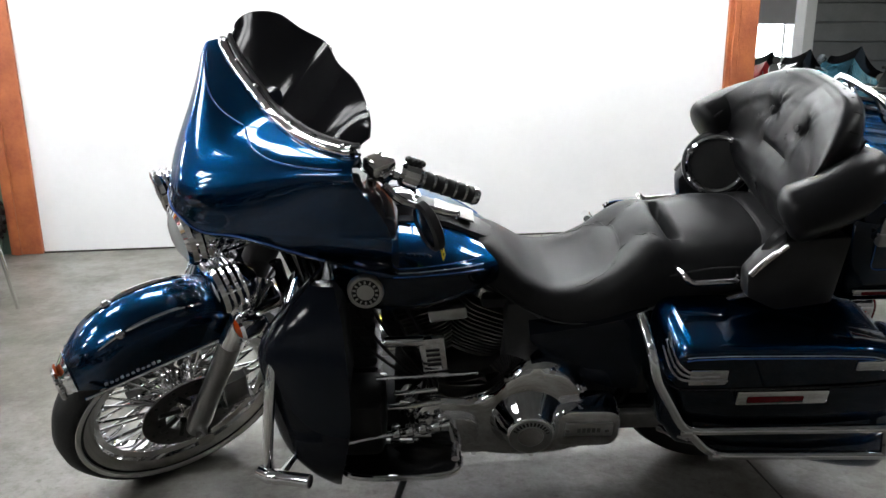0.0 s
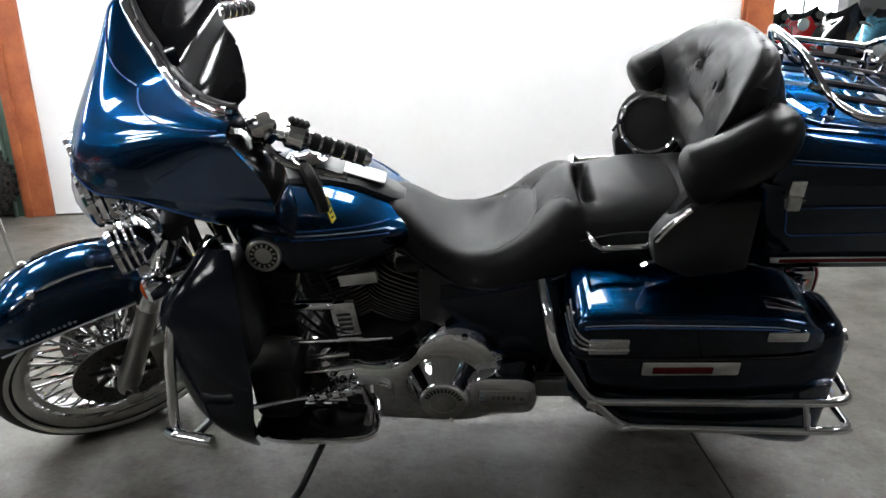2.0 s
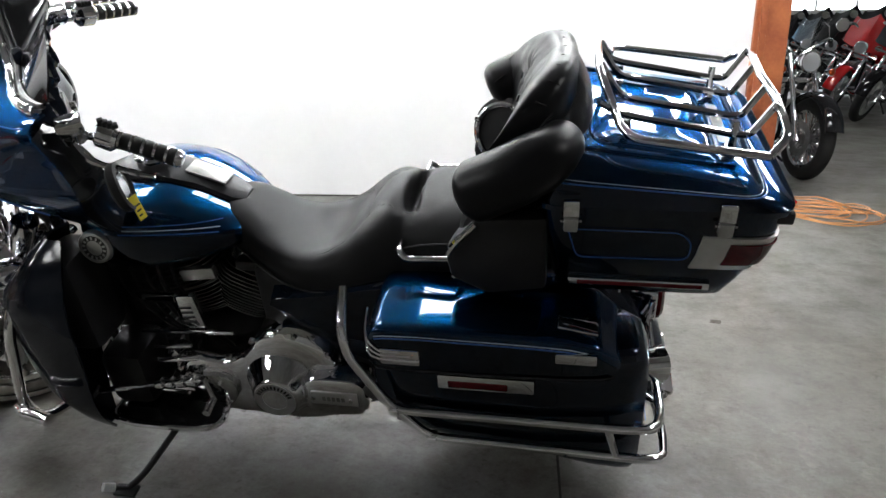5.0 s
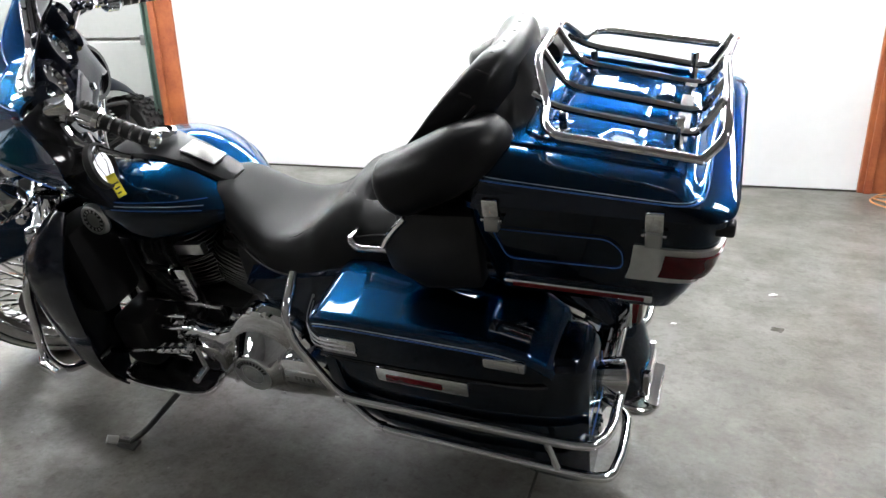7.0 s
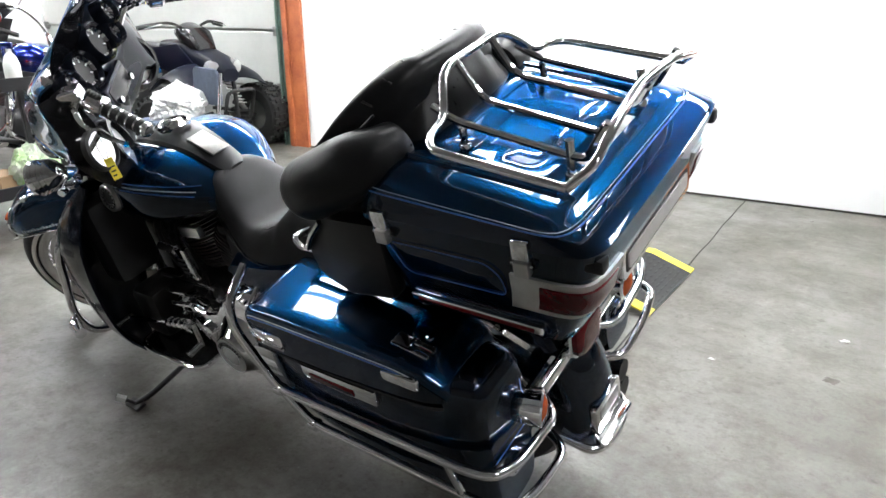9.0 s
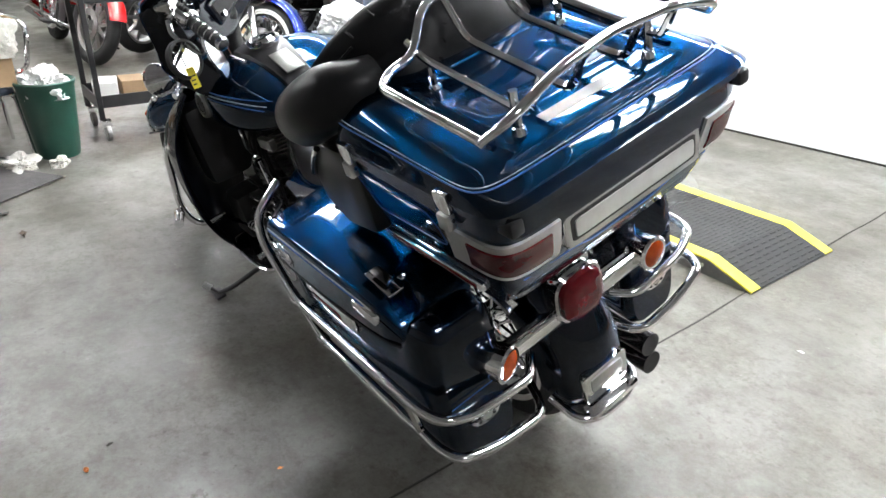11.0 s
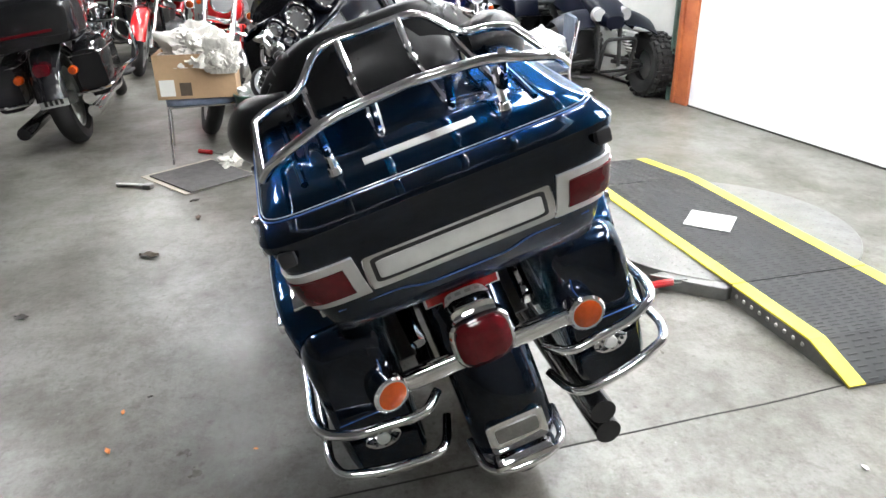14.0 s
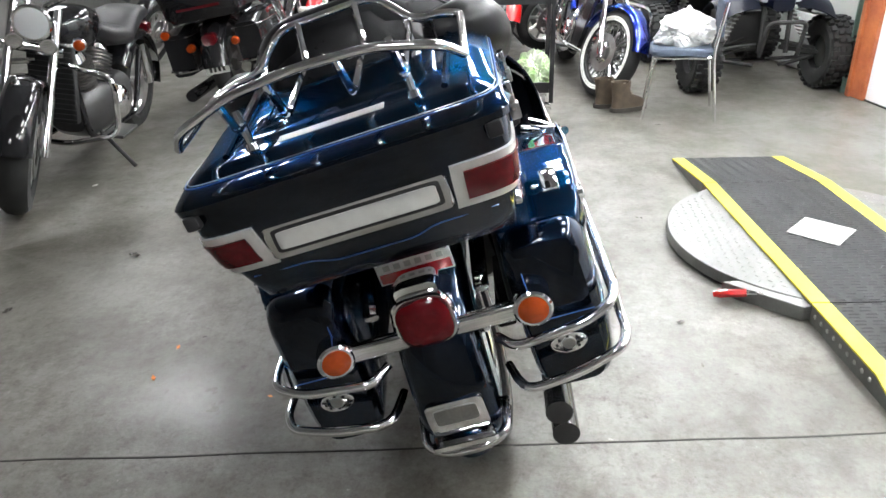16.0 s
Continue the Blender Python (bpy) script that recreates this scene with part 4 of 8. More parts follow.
# fairing mirrors on the lower wing
for s in (-1,):
    c = Vector((-0.105, s * 0.405, 1.1))
    mr = turned("mirror", hoop([(0.05, -0.012), (0.058, -0.006), (0.058, 0.01), (0.05, 0.014)], c, (1, s * 0.1, 0.15), 24), M_MATT, "round black-backed mirror")
    part("mirror_glass", move(lathe([(0, 0.008), (0.05, 0.008), (0.052, -0.008)], c, (1, s * 0.1, 0.15), 24), STEER), M_CHROME, mr, "silvered mirror glass")
# key tag hanging from the left lever
tag0 = Vector((0.125, -0.272, 0.978))
tg = add("key_tag", move(box(-0.0115, 0.0115, -0.0015, 0.0015, -0.06, 0.0, 0.001), Matrix.Translation(tag0) @ pose(0, 0, 0, -14, 0, 78)), M_TAG, "bright yellow plastic key tag", None, False)
for k in range(3):
    part("tag_mark", move(box(-0.008, 0.002 + 0.003 * k, -0.0026, -0.0016, -0.05 + k * 0.012, -0.046 + k * 0.012), Matrix.Translation(tag0) @ pose(0, 0, 0, -14, 0, 78)), M_MATT, tg, "", False)
part("tag_wire", tube([tag0 + Vector((0, 0, -0.006)), tag0 + Vector((-0.004, 0.01, 0.03)), tag0 + Vector((-0.015, 0.012, 0.055))], 0.0012, 5), M_CHROME, tg)

# ---- tank ----
TANK = ((-0.17, 0.03, 0.72, 0.83), (-0.14, 0.15, 0.71, 0.87), (-0.06, 0.222, 0.705, 0.905), (0.05, 0.232, 0.70, 0.908), (0.15, 0.205, 0.71, 0.88), (0.24, 0.155, 0.73, 0.835), (0.30, 0.095, 0.745, 0.80), (0.33, 0.02, 0.76, 0.78))


def tank_ring(u, grow=0.0, n=28):
    hw, zb, zt = smooth_table(TANK, u)
    zc = zb + (zt - zb) * 0.45
    ring = []
    for k in range(n):
        t = 2 * math.pi * k / n
        c, s = math.cos(t), math.sin(t)
        y = (hw + grow) * math.copysign(abs(c) ** 0.75, c)
        z = zc + ((zt - zc + grow) if s > 0 else (zc - zb + grow)) * math.copysign(abs(s) ** (0.65 if s > 0 else 0.6), s)
        ring.append((u, y, z))
    return ring


tank = add("fuel_tank", loft([tank_ring(-0.16 + 0.49 * k / 30) for k in range(31)]), M_BLUE, "blue metallic fuel tank")


def tank_side(u, z, s, grow=0.002):
    """The point on the tank's side at that place and height."""
    hw, zb, zt = smooth_table(TANK, u)
    zc = zb + (zt - zb) * 0.45
    q = (z - zc) / (zt - zc) if z > zc else (zc - z) / (zc - zb)
    e = 0.65 if z > zc else 0.6
    sn = min(0.999, abs(q)) ** (1 / e)
    return Vector((u, s * (hw * (1 - sn * sn) ** 0.375 + grow), z))


for s in (-1, 1):
    panel = thicken(sheet(18, 6, lambda i, j: tank_side(-0.12 + 0.39 * i, lerp_table(((0, 0.845), (0.5, 0.835), (1, 0.80)), i)[0] - (0.1 - 0.05 * abs(i - 0.3)) * j, s, 0.0025)), 0.0015)
    part("dark_panel", panel, M_DARK, tank, "dark lower tank panel")
    for dz in (0.0, 0.009, 0.018):
        part("pinstripe", tube([tank_side(0.02 + 0.22 * k / 16, 0.84 + dz - 0.032 * (k / 16) ** 2, s, 0.003) for k in range(17)], 0.0015, 5), M_PIN if dz != 0.009 else M_PIN2, tank, "fine pinstripe")
    c = tank_side(-0.048, 0.805, s, 0.004)
    nrm = Vector((0, s, 0.12)).normalized()
    em = part("tank_emblem", lathe([(0, 0.013), (0.036, 0.013), (0.037, 0.015), (0.04, 0.015), (0.043, 0.012), (0.045, 0.0)], c, nrm, 36), M_ALU, tank, "round silver tank badge")
    q = Vector((0, 0, 1)).rotation_difference(nrm).to_matrix().to_4x4()
    part("emblem_band", move(hoop([(0.021, 0.0125), (0.033, 0.0125), (0.033, 0.0145), (0.021, 0.0145)], (0, 0, 0), (0, 0, 1), 30), Matrix.Translation(c) @ q), M_MATT, em, "black lettered ring")
    for k in range(14):
        t = 2 * math.pi * k / 14
        part("badge_bar", move(box(-0.0022, 0.0022, 0.0235, 0.031, 0.0146, 0.0158), Matrix.Translation(c) @ q @ Matrix.Rotation(t, 4, 'Z')), M_ALU, em, "", False)
# console on the tank
con = add("console", loft([[(u, s * w, smooth_table(TANK, u)[2] + h) for s, w, h in ((-1, hw, -0.012), (-1, hw * 0.9, 0.012), (-0.5, hw * 0.9, 0.022), (0.5, hw * 0.9, 0.022), (1, hw * 0.9, 0.012), (1, hw, -0.012))] for u, hw in ((-0.12, 0.06), (-0.05, 0.085), (0.05, 0.075), (0.15, 0.06), (0.24, 0.05), (0.27, 0.035))]), M_PLASTIC, "satin black tank console")
part("console_door", move(box(-0.055, 0.055, -0.032, 0.032, 0, 0.006, 0.003), Matrix.Translation((0.17, 0, 0.893)) @ Matrix.Rotation(radians(20), 4, 'Y')), M_DULL, con, "grey alloy console door")
sp = part("fuel_cap_ring", hoop([(0.04, 0.0), (0.052, 0.004), (0.055, 0.02), (0.045, 0.024)], (0.03, 0, 0.924), (0, 0, 1), 28), M_CHROME, con, "chrome ignition ring")
part("ignition_cap", lathe([(0, 0.03), (0.03, 0.026), (0.042, 0.012), (0.042, 0.0)], (0.03, 0, 0.924), (0, 0, 1), 24), M_CHROME, con, "chrome ignition knob")
part("console_trim", tube([(u, s * 0.086, smooth_table(TANK, u)[2] + 0.004) for s, u in ((-1, -0.06), (-1, 0.06))], 0.004, 6), M_CHROME, con)

# ---- seat ----
SEAT = ((0.192, 0.045, 0.765, 0.805), (0.2, 0.075, 0.745, 0.828), (0.22, 0.095, 0.72, 0.84), (0.26, 0.112, 0.70, 0.838), (0.31, 0.132, 0.675, 0.805), (0.37, 0.155, 0.64, 0.757), (0.43, 0.175, 0.62, 0.727), (0.49, 0.182, 0.615, 0.727), (0.54, 0.185, 0.615, 0.757), (0.59, 0.185, 0.63, 0.812), (0.64, 0.182, 0.64, 0.858), (0.685, 0.18, 0.65, 0.872), (0.715, 0.18, 0.66, 0.866), (0.76, 0.188, 0.68, 0.866), (0.84, 0.19, 0.70, 0.875), (0.92, 0.185, 0.73, 0.882), (1.0, 0.17, 0.77, 0.887), (1.03, 0.12, 0.8, 0.88))


def near_line(u, y, pts):
    """Distance in the plan from (u, y) to a polyline."""
    best = 9.0
    for (a, b), (c, d) in zip(pts, pts[1:]):
        ex, ey = c - a, d - b
        t = max(0.0, min(1.0, ((u - a) * ex + (y - b) * ey) / (ex * ex + ey * ey)))
        best = min(best, math.hypot(u - a - ex * t, y - b - ey * t))
    return best


SEAMS = (((0.33, 0.0), (0.33, 0.03), (0.335, 0.06), (0.37, 0.115)), ((0.605, 0.0), (0.602, 0.06), (0.575, 0.115)), ((0.48, 0.135), (0.56, 0.12), (0.602, 0.06)),
         ((0.602, 0.06), (0.65, 0.075), (0.69, 0.1)), ((0.945, 0.0), (0.945, 0.08), (0.93, 0.15), (0.90, 0.185)))


def seat_relief(u, y):
    k = abs(y)
    z = 0.0
    for line in SEAMS[1:]:
        d = near_line(u, k, line)
        z -= 0.003 * math.exp(-(d / 0.006) ** 2) + 0.003 * math.exp(-(d / 0.03) ** 2)
    # pocket for the rider's backrest
    w = max(0.0, 1 - (k / 0.105) ** 2)
    z -= 0.06 * w * math.exp(-((u - 0.716 - 0.12 * k) / 0.017) ** 4)
    # rounded ridge in front of it, pillow behind it
    z += 0.008 * math.exp(-((u - 0.672) / 0.03) ** 2) * max(0.0, 1 - (k / 0.16) ** 2)
    z += 0.014 * math.exp(-((u - 0.83) / 0.09) ** 2) * max(0.0, 1 - (k / 0.19) ** 2)
    # bolsters round the rider's bucket
    z += 0.018 * math.exp(-((u - 0.52) / 0.1) ** 2) * math.exp(-((k - 0.14) / 0.04) ** 2)
    z += 0.0018 * noise.noise(Vector((u * 22, y * 22, 1.0)))
    return z


def seat_ring(u, n=72):
    hw, zb, zt = smooth_table(SEAT, u)
    dish = 0.022 * math.exp(-((u - 0.48) / 0.1) ** 2)
    ring = []
    for k in range(n):
        t = 2 * math.pi * k / n
        c, s = math.cos(t), math.sin(t)
        y = hw * math.copysign(abs(c) ** 0.62, c)
        z = (zt + zb) / 2 + (zt - zb) / 2 * math.copysign(abs(s) ** 0.62, s)
        if s > 0:
            z += dish * (abs(y) / hw) ** 2 * (1 - (abs(y) / hw) ** 6) * 1.6
            z += seat_relief(u, y) * min(1.0, s * 2.5) - 0.012 * (abs(y) / hw) ** 3
        ring.append((u, y, z))
    return ring


seat = add("seat", loft([seat_ring(0.192 + 0.838 * k / 190) for k in range(191)]), M_SEAT, "black two-up touring seat")


def seat_top(u, y):
    ring = [p for p in seat_ring(u, 96) if p[2] > sum(smooth_table(SEAT, u)[1:]) / 2]
    return Vector(min(ring, key=lambda p: abs(p[1] - y)))


for s in (-1, 1):
    for line in SEAMS[1:]:
        pts = spline([(a, b, 0) for a, b in line], 5)
        part("seat_seam", tube([seat_top(q.x, s * q.y) + Vector((0, 0, 0.0004)) for q in pts], 0.0011, 5), M_THREAD, seat, "stitched seam")
    part("skirt_piping", tube(spline([(0.24, s * 0.106, 0.755), (0.34, s * 0.15, 0.69), (0.42, s * 0.178, 0.665), (0.5, s * 0.187, 0.66), (0.6, s * 0.189, 0.675), (0.68, s * 0.185, 0.71)], 5), 0.0022, 6), M_THREAD, seat, "stitched welt")
    part("skirt_piping", tube(spline([(0.70, s * 0.183, 0.80), (0.78, s * 0.192, 0.825), (0.86, s * 0.194, 0.83), (0.91, s * 0.19, 0.82)], 5), 0.002, 6), M_THREAD, seat, "stitched welt")
    add("grab_rail", tube(rounded([(0.715, s * 0.17, 0.815), (0.72, s * 0.222, 0.825), (0.738, s * 0.226, 0.805), (0.85, s * 0.228, 0.812), (0.86, s * 0.18, 0.81)], 0.02), 0.0085, 10), M_CHROME, "chrome passenger rail")

# ---- wrap-round backrest ----
BUTTONS = ((-0.07, 1.135), (0.07, 1.135))
CREASES = [((y, z), (y + dy * sg, z + dz)) for (y, z), sg in ((BUTTONS[0], -1), (BUTTONS[1], 1)) for dy, dz in ((0.055, -0.035), (0.06, 0.012), (0.02, 0.06), (-0.035, 0.045), (-0.04, -0.03), (0.012, -0.07))]


def tufting(y, z):
    """Depth of the buttons, pleats and rolls in the cushion's front."""
    d = 0.0
    for by, bz in BUTTONS:
        r2 = (y - by) ** 2 + (z - bz) ** 2
        d -= 0.009 * math.exp(-r2 / 0.0007) + 0.003 * math.exp(-r2 / 0.00012)
    for (a, b), (c, e) in CREASES:
        ex, ez = c - a, e - b
        t = max(0.0, min(1.0, ((y - a) * ex + (z - b) * ez) / (ex * ex + ez * ez)))
        w = 0.0055 + 0.005 * t
        d -= 0.0065 * (1 - t) * math.exp(-((y - a - ex * t) ** 2 + (z - b - ez * t) ** 2) / (w * w))
    fold = 1.05 - 0.25 * y * y
    if abs(y) < 0.2:
        d -= 0.013 * math.exp(-((z - fold) / 0.008) ** 2) * (1 - (y / 0.2) ** 4)
    d += 0.02 * math.exp(-((z - 0.98) / 0.05) ** 2) * max(0.0, 1 - (abs(y) / 0.2) ** 3)
    if z > 1.0:
        k = math.hypot(y / 0.205, (z - 1.02) / 0.148)
        d -= 0.002 * math.exp(-((k - 1.0) / 0.03) ** 2)
        if k > 1:
            d += 0.002 * math.sin(min(1.0, (k - 1) / 0.3) * math.pi)
    d += 0.024 * max(0.0, 1 - (y / 0.23) ** 2) * max(0.0, 1 - ((z - 1.08) / 0.13) ** 2)
    d += 0.0016 * noise.noise(Vector((y * 24, z * 30, 2.0)))
    for by, bz in BUTTONS:
        r = math.hypot(y - by, z - bz)
        d += 0.0022 * math.sin(11 * math.atan2(z - bz, y - by)) * math.exp(-((r - 0.03) / 0.022) ** 2)
    return d


def backrest_ring(a, n=28):
    k = abs(a)
    y = 0.262 * math.sin(a * 1.45)
    x = 1.038 - 0.12 * k ** 2.6
    zt = 1.23 - 0.17 * max(0, (k - 0.25) / 0.75) ** 1.7
    zb = 0.875 + 0.09 * k ** 1.5
    th = 0.052 + 0.018 * k
    end = math.sqrt(max(0.0, 1 - max(0, (k - 0.86) / 0.14) ** 2)) * 0.98 + 0.02
    d = Vector((-math.cos(a * 1.0), math.sin(a) * 0.55, 0)).normalized()
    zc = (zt + zb) / 2
    ring = []
    for i in range(n):
        t = 2 * math.pi * i / n
        c, s = math.cos(t), math.sin(t)
        lean = 0.18 * (zc + (zt - zb) / 2 * s * end - 1.0) * (1 - 0.6 * k)
        z = zc + (zt - zb) / 2 * end * math.copysign(abs(s) ** 0.75, s)
        tuft = tufting(y, z) * min(1.0, max(0.0, c * 2.5)) * end if c > 0 else 0.0
        r = th * end * math.copysign(abs(c) ** 0.7, c) + tuft
        ring.append(Vector((x + lean, y, z)) + d * r)
    return ring


back = add("backrest", loft([backrest_ring(-0.92 + 1.84 * k / 150, 96) for k in range(151)]), M_LEATHER, "buttoned black leather wrap-round backrest")
for s in (-1, 1):
    path = spline([(1.08, s * 0.19, 1.10), (1.07, s * 0.235, 1.095), (1.035, s * 0.268, 1.085), (0.98, s * 0.285, 1.06), (0.92, s * 0.283, 1.03), (0.885, s * 0.276, 1.012)], 6)
    rr = [0.045 + 0.02 * math.sin(min(1.0, k / 16) * math.pi / 2) for k in range(len(path))]
    for k in range(6):
        rr[-1 - k] = 0.066 * math.sqrt(max(0.03, 1 - ((5.6 - k) / 6) ** 2))
    wing = tube(path, rr, 32)
    for v in wing.verts:
        v.co += v.co.normalized() * 0.003 * noise.noise(v.co * 16)
    part("arm_wing", wing, M_LEATHER, back, "padded leather side wing")
    part("button", lathe([(0, 0.006), (0.008, 0.004), (0.01, 0.0)], (0.984, s * 0.07, 1.137), (-1, 0, 0.3), 10), M_LEATHER, back, "covered button")
    part("welt", tube(spline([(0.905, s * 0.225, 1.06), (0.96, s * 0.243, 1.095), (1.02, s * 0.243, 1.13), (1.06, s * 0.215, 1.165)], 6), 0.003, 6), M_LEATHER, back, "raised stitched welt")
# leather back cover down to the trunk lid
def cover_point(i, j):
    a = 2 * i - 1
    ring = backrest_ring(a * 0.93)
    b = max(ring, key=lambda p: p.x)
    top = Vector((b.x - 0.01, b.y, b.z + 0.035 * (1 - abs(a))))
    foot = Vector((1.125 + 0.02 * (1 - a * a), a * 0.27, 1.035))
    return top.lerp(foot, j) + Vector((0.02 * math.sin(j * math.pi), 0, 0))


part("back_cover", thicken(sheet(24, 8, cover_point), 0.006), M_LEATHER, back, "smooth leather back cover")
for k in range(9):
    a = -0.6 + 1.2 * k / 8
    ring = backrest_ring(a)
    top = max(ring, key=lambda p: p.z)
    part("top_pleat", tube([top + Vector((-0.02, 0, -0.008)), top + Vector((0, 0, -0.001)), top + Vector((0.02, 0, -0.008))], [0.002, 0.003, 0.002], 6), M_MATT, back, "stitched pleat")

# speaker pods beside the passenger
for s in (-1, 1):
    c = Vector((0.925, 0.197 if s > 0 else -0.226, 0.928))
    d = Vector((-0.42, -s * 0.87, 0.24)).normalized()
    pod = add("passenger_speaker_pod", lathe([(0.0, -0.075), (0.07, -0.075), (0.09, -0.06), (0.097, -0.02), (0.094, -0.004), (0.084, 0.0), (0.0, 0.0)] if s > 0 else [(0.0, -0.03), (0.05, -0.03), (0.06, -0.02), (0.062, -0.004), (0.0, 0.0)], c, d, 36), M_PLASTIC, "black passenger speaker pod")
    if s > 0:
        ringo = part("speaker_ring", hoop([(0.071, -0.002), (0.082, 0.0), (0.084, 0.008), (0.077, 0.013), (0.071, 0.009)], c, d, 40), M_CHROME, pod, "chrome speaker ring")
        part("speaker_cloth", lathe([(0, 0.009), (0.04, 0.008), (0.07, 0.004), (0.072, -0.002)], c, d, 28), M_MATT, pod, "black speaker cloth")
        q = Vector((0, 0, 1)).rotation_difference(d).to_matrix()
        for k in range(4):
            t = math.pi / 4 + k * math.pi / 2
            part("ring_screw", lathe([(0, 0.008), (0.008, 0.006), (0.01, -0.004)], c + q @ Vector((0.08 * math.cos(t), 0.08 * math.sin(t), 0.01)), d, 8), M_CHROME, ringo)
    part("pod_trim", tube(spline([(0.845, s * 0.287, 0.868), (0.87, s * 0.289, 0.905), (0.91, s * 0.289, 0.948)], 5), 0.0075, 8), M_CHROME, pod, "chrome edge trim")
    add("pod_side", prism([(0.85, 0.80), (0.838, 0.862), (0.862, 0.905), (0.905, 0.955), (1.06, 0.965), (1.06, 0.78), (0.93, 0.76)], s * 0.235, s * 0.284, "y", 0.012), M_PLASTIC, "black speaker box side")

# ---- top trunk ----
TP = ((0.768, 1.085, 1.428, 0.252), (0.776, 1.075, 1.444, 0.261), (0.815, 1.065, 1.466, 0.27), (0.90, 1.05, 1.503, 0.289), (0.95, 1.042, 1.515, 0.298), (0.996, 1.037, 1.52, 0.304))
LID = ((0.998, 1.03, 1.53, 0.311), (1.012, 1.03, 1.533, 0.313), (1.018, 1.034, 1.526, 0.309), (1.04, 1.04, 1.503, 0.304), (1.054, 1.044, 1.482, 0.299), (1.059, 1.048, 1.474, 0.296), (1.074, 1.06, 1.464, 0.285), (1.09, 1.07, 1.456, 0.27), (1.097, 1.078, 1.449, 0.258), (1.1, 1.088, 1.441, 0.246), (1.102, 1.12, 1.422, 0.22))


def box_ring(table, z, grow=0.0, n=96, power=11):
    x0, x1, h = lerp_table(table, z)
    return [Vector(((x0 + x1) / 2 + a, b, z)) for a, b in squircle(n, (x1 - x0) / 2 + grow, h + grow, power)]


trunk = add("trunk_body", loft([box_ring(TP, r[0]) for r in TP]), M_DARK, "dark blue top trunk body")
def sunk(q):
    """The lid's top falls towards the rear."""
    q = Vector(q)
    q.z -= 0.042 * max(0.0, (q.x - 1.09) / 0.32) * max(0.0, (q.z - 1.018) / 0.08)
    return q


lid_rings = [box_ring(LID, r[0]) for r in LID[4:]]
for hx, hy, z in ((0.13, 0.195, 1.103), (0.127, 0.192, 1.107), (0.118, 0.183, 1.109), (0.09, 0.15, 1.1105), (0.087, 0.147, 1.107), (0.05, 0.1, 1.1075)):
    lid_rings.append([Vector((1.265 + a, b, z)) for a, b in squircle(96, hx, hy, 9)])
tlid = add("trunk_lid", loft([[sunk(q) for q in r] for r in lid_rings]), M_BLUE, "blue metallic trunk lid")
part("lid_rim", loft([[sunk(q) for q in box_ring(LID, r[0])] for r in LID[:5]]), M_DARK, tlid, "dark blue lid rim")
part("pinstripe", tube([sunk(p) for p in box_ring(LID, 1.0565, 0.002)], 0.0016, 5, True), M_PIN, tlid, "blue pinstripe round the lid")
part("pinstripe", tube([sunk(p) for p in box_ring(LID, 1.063, 0.002)], 0.0008, 5, True), M_PIN2, tlid, "fine silver pinstripe")
strip = box(1.405, 1.43, -0.105, 0.098, 1.1, 1.1045, 0.001)
for v in strip.verts:
    v.co = sunk(v.co)
part("lid_strip", strip, M_TAPE, tlid, "pale translucent strip on the lid")
for s in (-1, 1):
    part("lid_rib", tube([sunk(q) for q in ((1.11, s * 0.222, 1.1), (1.3, s * 0.215, 1.1), (1.42, s * 0.21, 1.1))], 0.007, 8), M_BLUE, tlid, "raised lid rib")
    part("pinstripe", tube(rounded([(1.10, s * 0.303, 0.955), (1.32, s * 0.303, 0.955), (1.345, s * 0.30, 0.93), (1.345, s * 0.287, 0.88), (1.12, s * 0.285, 0.875), (1.10, s * 0.303, 0.955)], 0.02), 0.0012, 5), M_PIN, trunk, "blue side pinstripe")
    for u in (1.105, 1.40):
        lt = part("latch", box(u - 0.016, u + 0.016, min(s * 0.305, s * 0.318), max(s * 0.305, s * 0.318), 0.988, 1.027, 0.003), M_CHROME, trunk, "chrome draw latch")
        part("latch_hook", box(u - 0.014, u + 0.014, min(s * 0.303, s * 0.322), max(s * 0.303, s * 0.322), 0.958, 0.988, 0.004), M_ALU, lt)
        part("latch_pin", tube([(u - 0.021, s * 0.312, 0.98), (u + 0.021, s * 0.312, 0.98)], 0.004, 8), M_CHROME, lt)
    part("side_rail", box(1.105, 1.40, min(s * 0.262, s * 0.279), max(s * 0.262, s * 0.279), 0.797, 0.815, 0.004), M_CHROME, trunk, "chrome lower side rail")
    part("side_rail_strip", box(1.125, 1.385, min(s * 0.276, s * 0.282), max(s * 0.276, s * 0.282), 0.8015, 0.8105, 0.002), M_RED, trunk, "dark red reflector strip")


def wrap(z0, z1, u_lo, v_lo, s, grow, n=7):
    """A band on the trunk's rear corner from the side round to the back."""
    ref = box_ring(TP, 0.905, grow, 3600)
    keep = [i for i in range(3600) if ref[i].x > u_lo and ref[i].y * s > v_lo]
    keep.sort(key=lambda i: math.atan2(ref[i].y * s, ref[i].x - 1.27))
    thin = [keep[0]]
    for i in keep[1:]:
        if (ref[i] - ref[thin[-1]]).length > 0.005:
            thin.append(i)
    rings = []
    for k in range(n):
        ring = box_ring(TP, z0 + (z1 - z0) * k / (n - 1), grow, 3600)
        rings.append([ring[i] for i in thin])
    return thicken(loft(rings, caps=False, closed=False), 0.006)


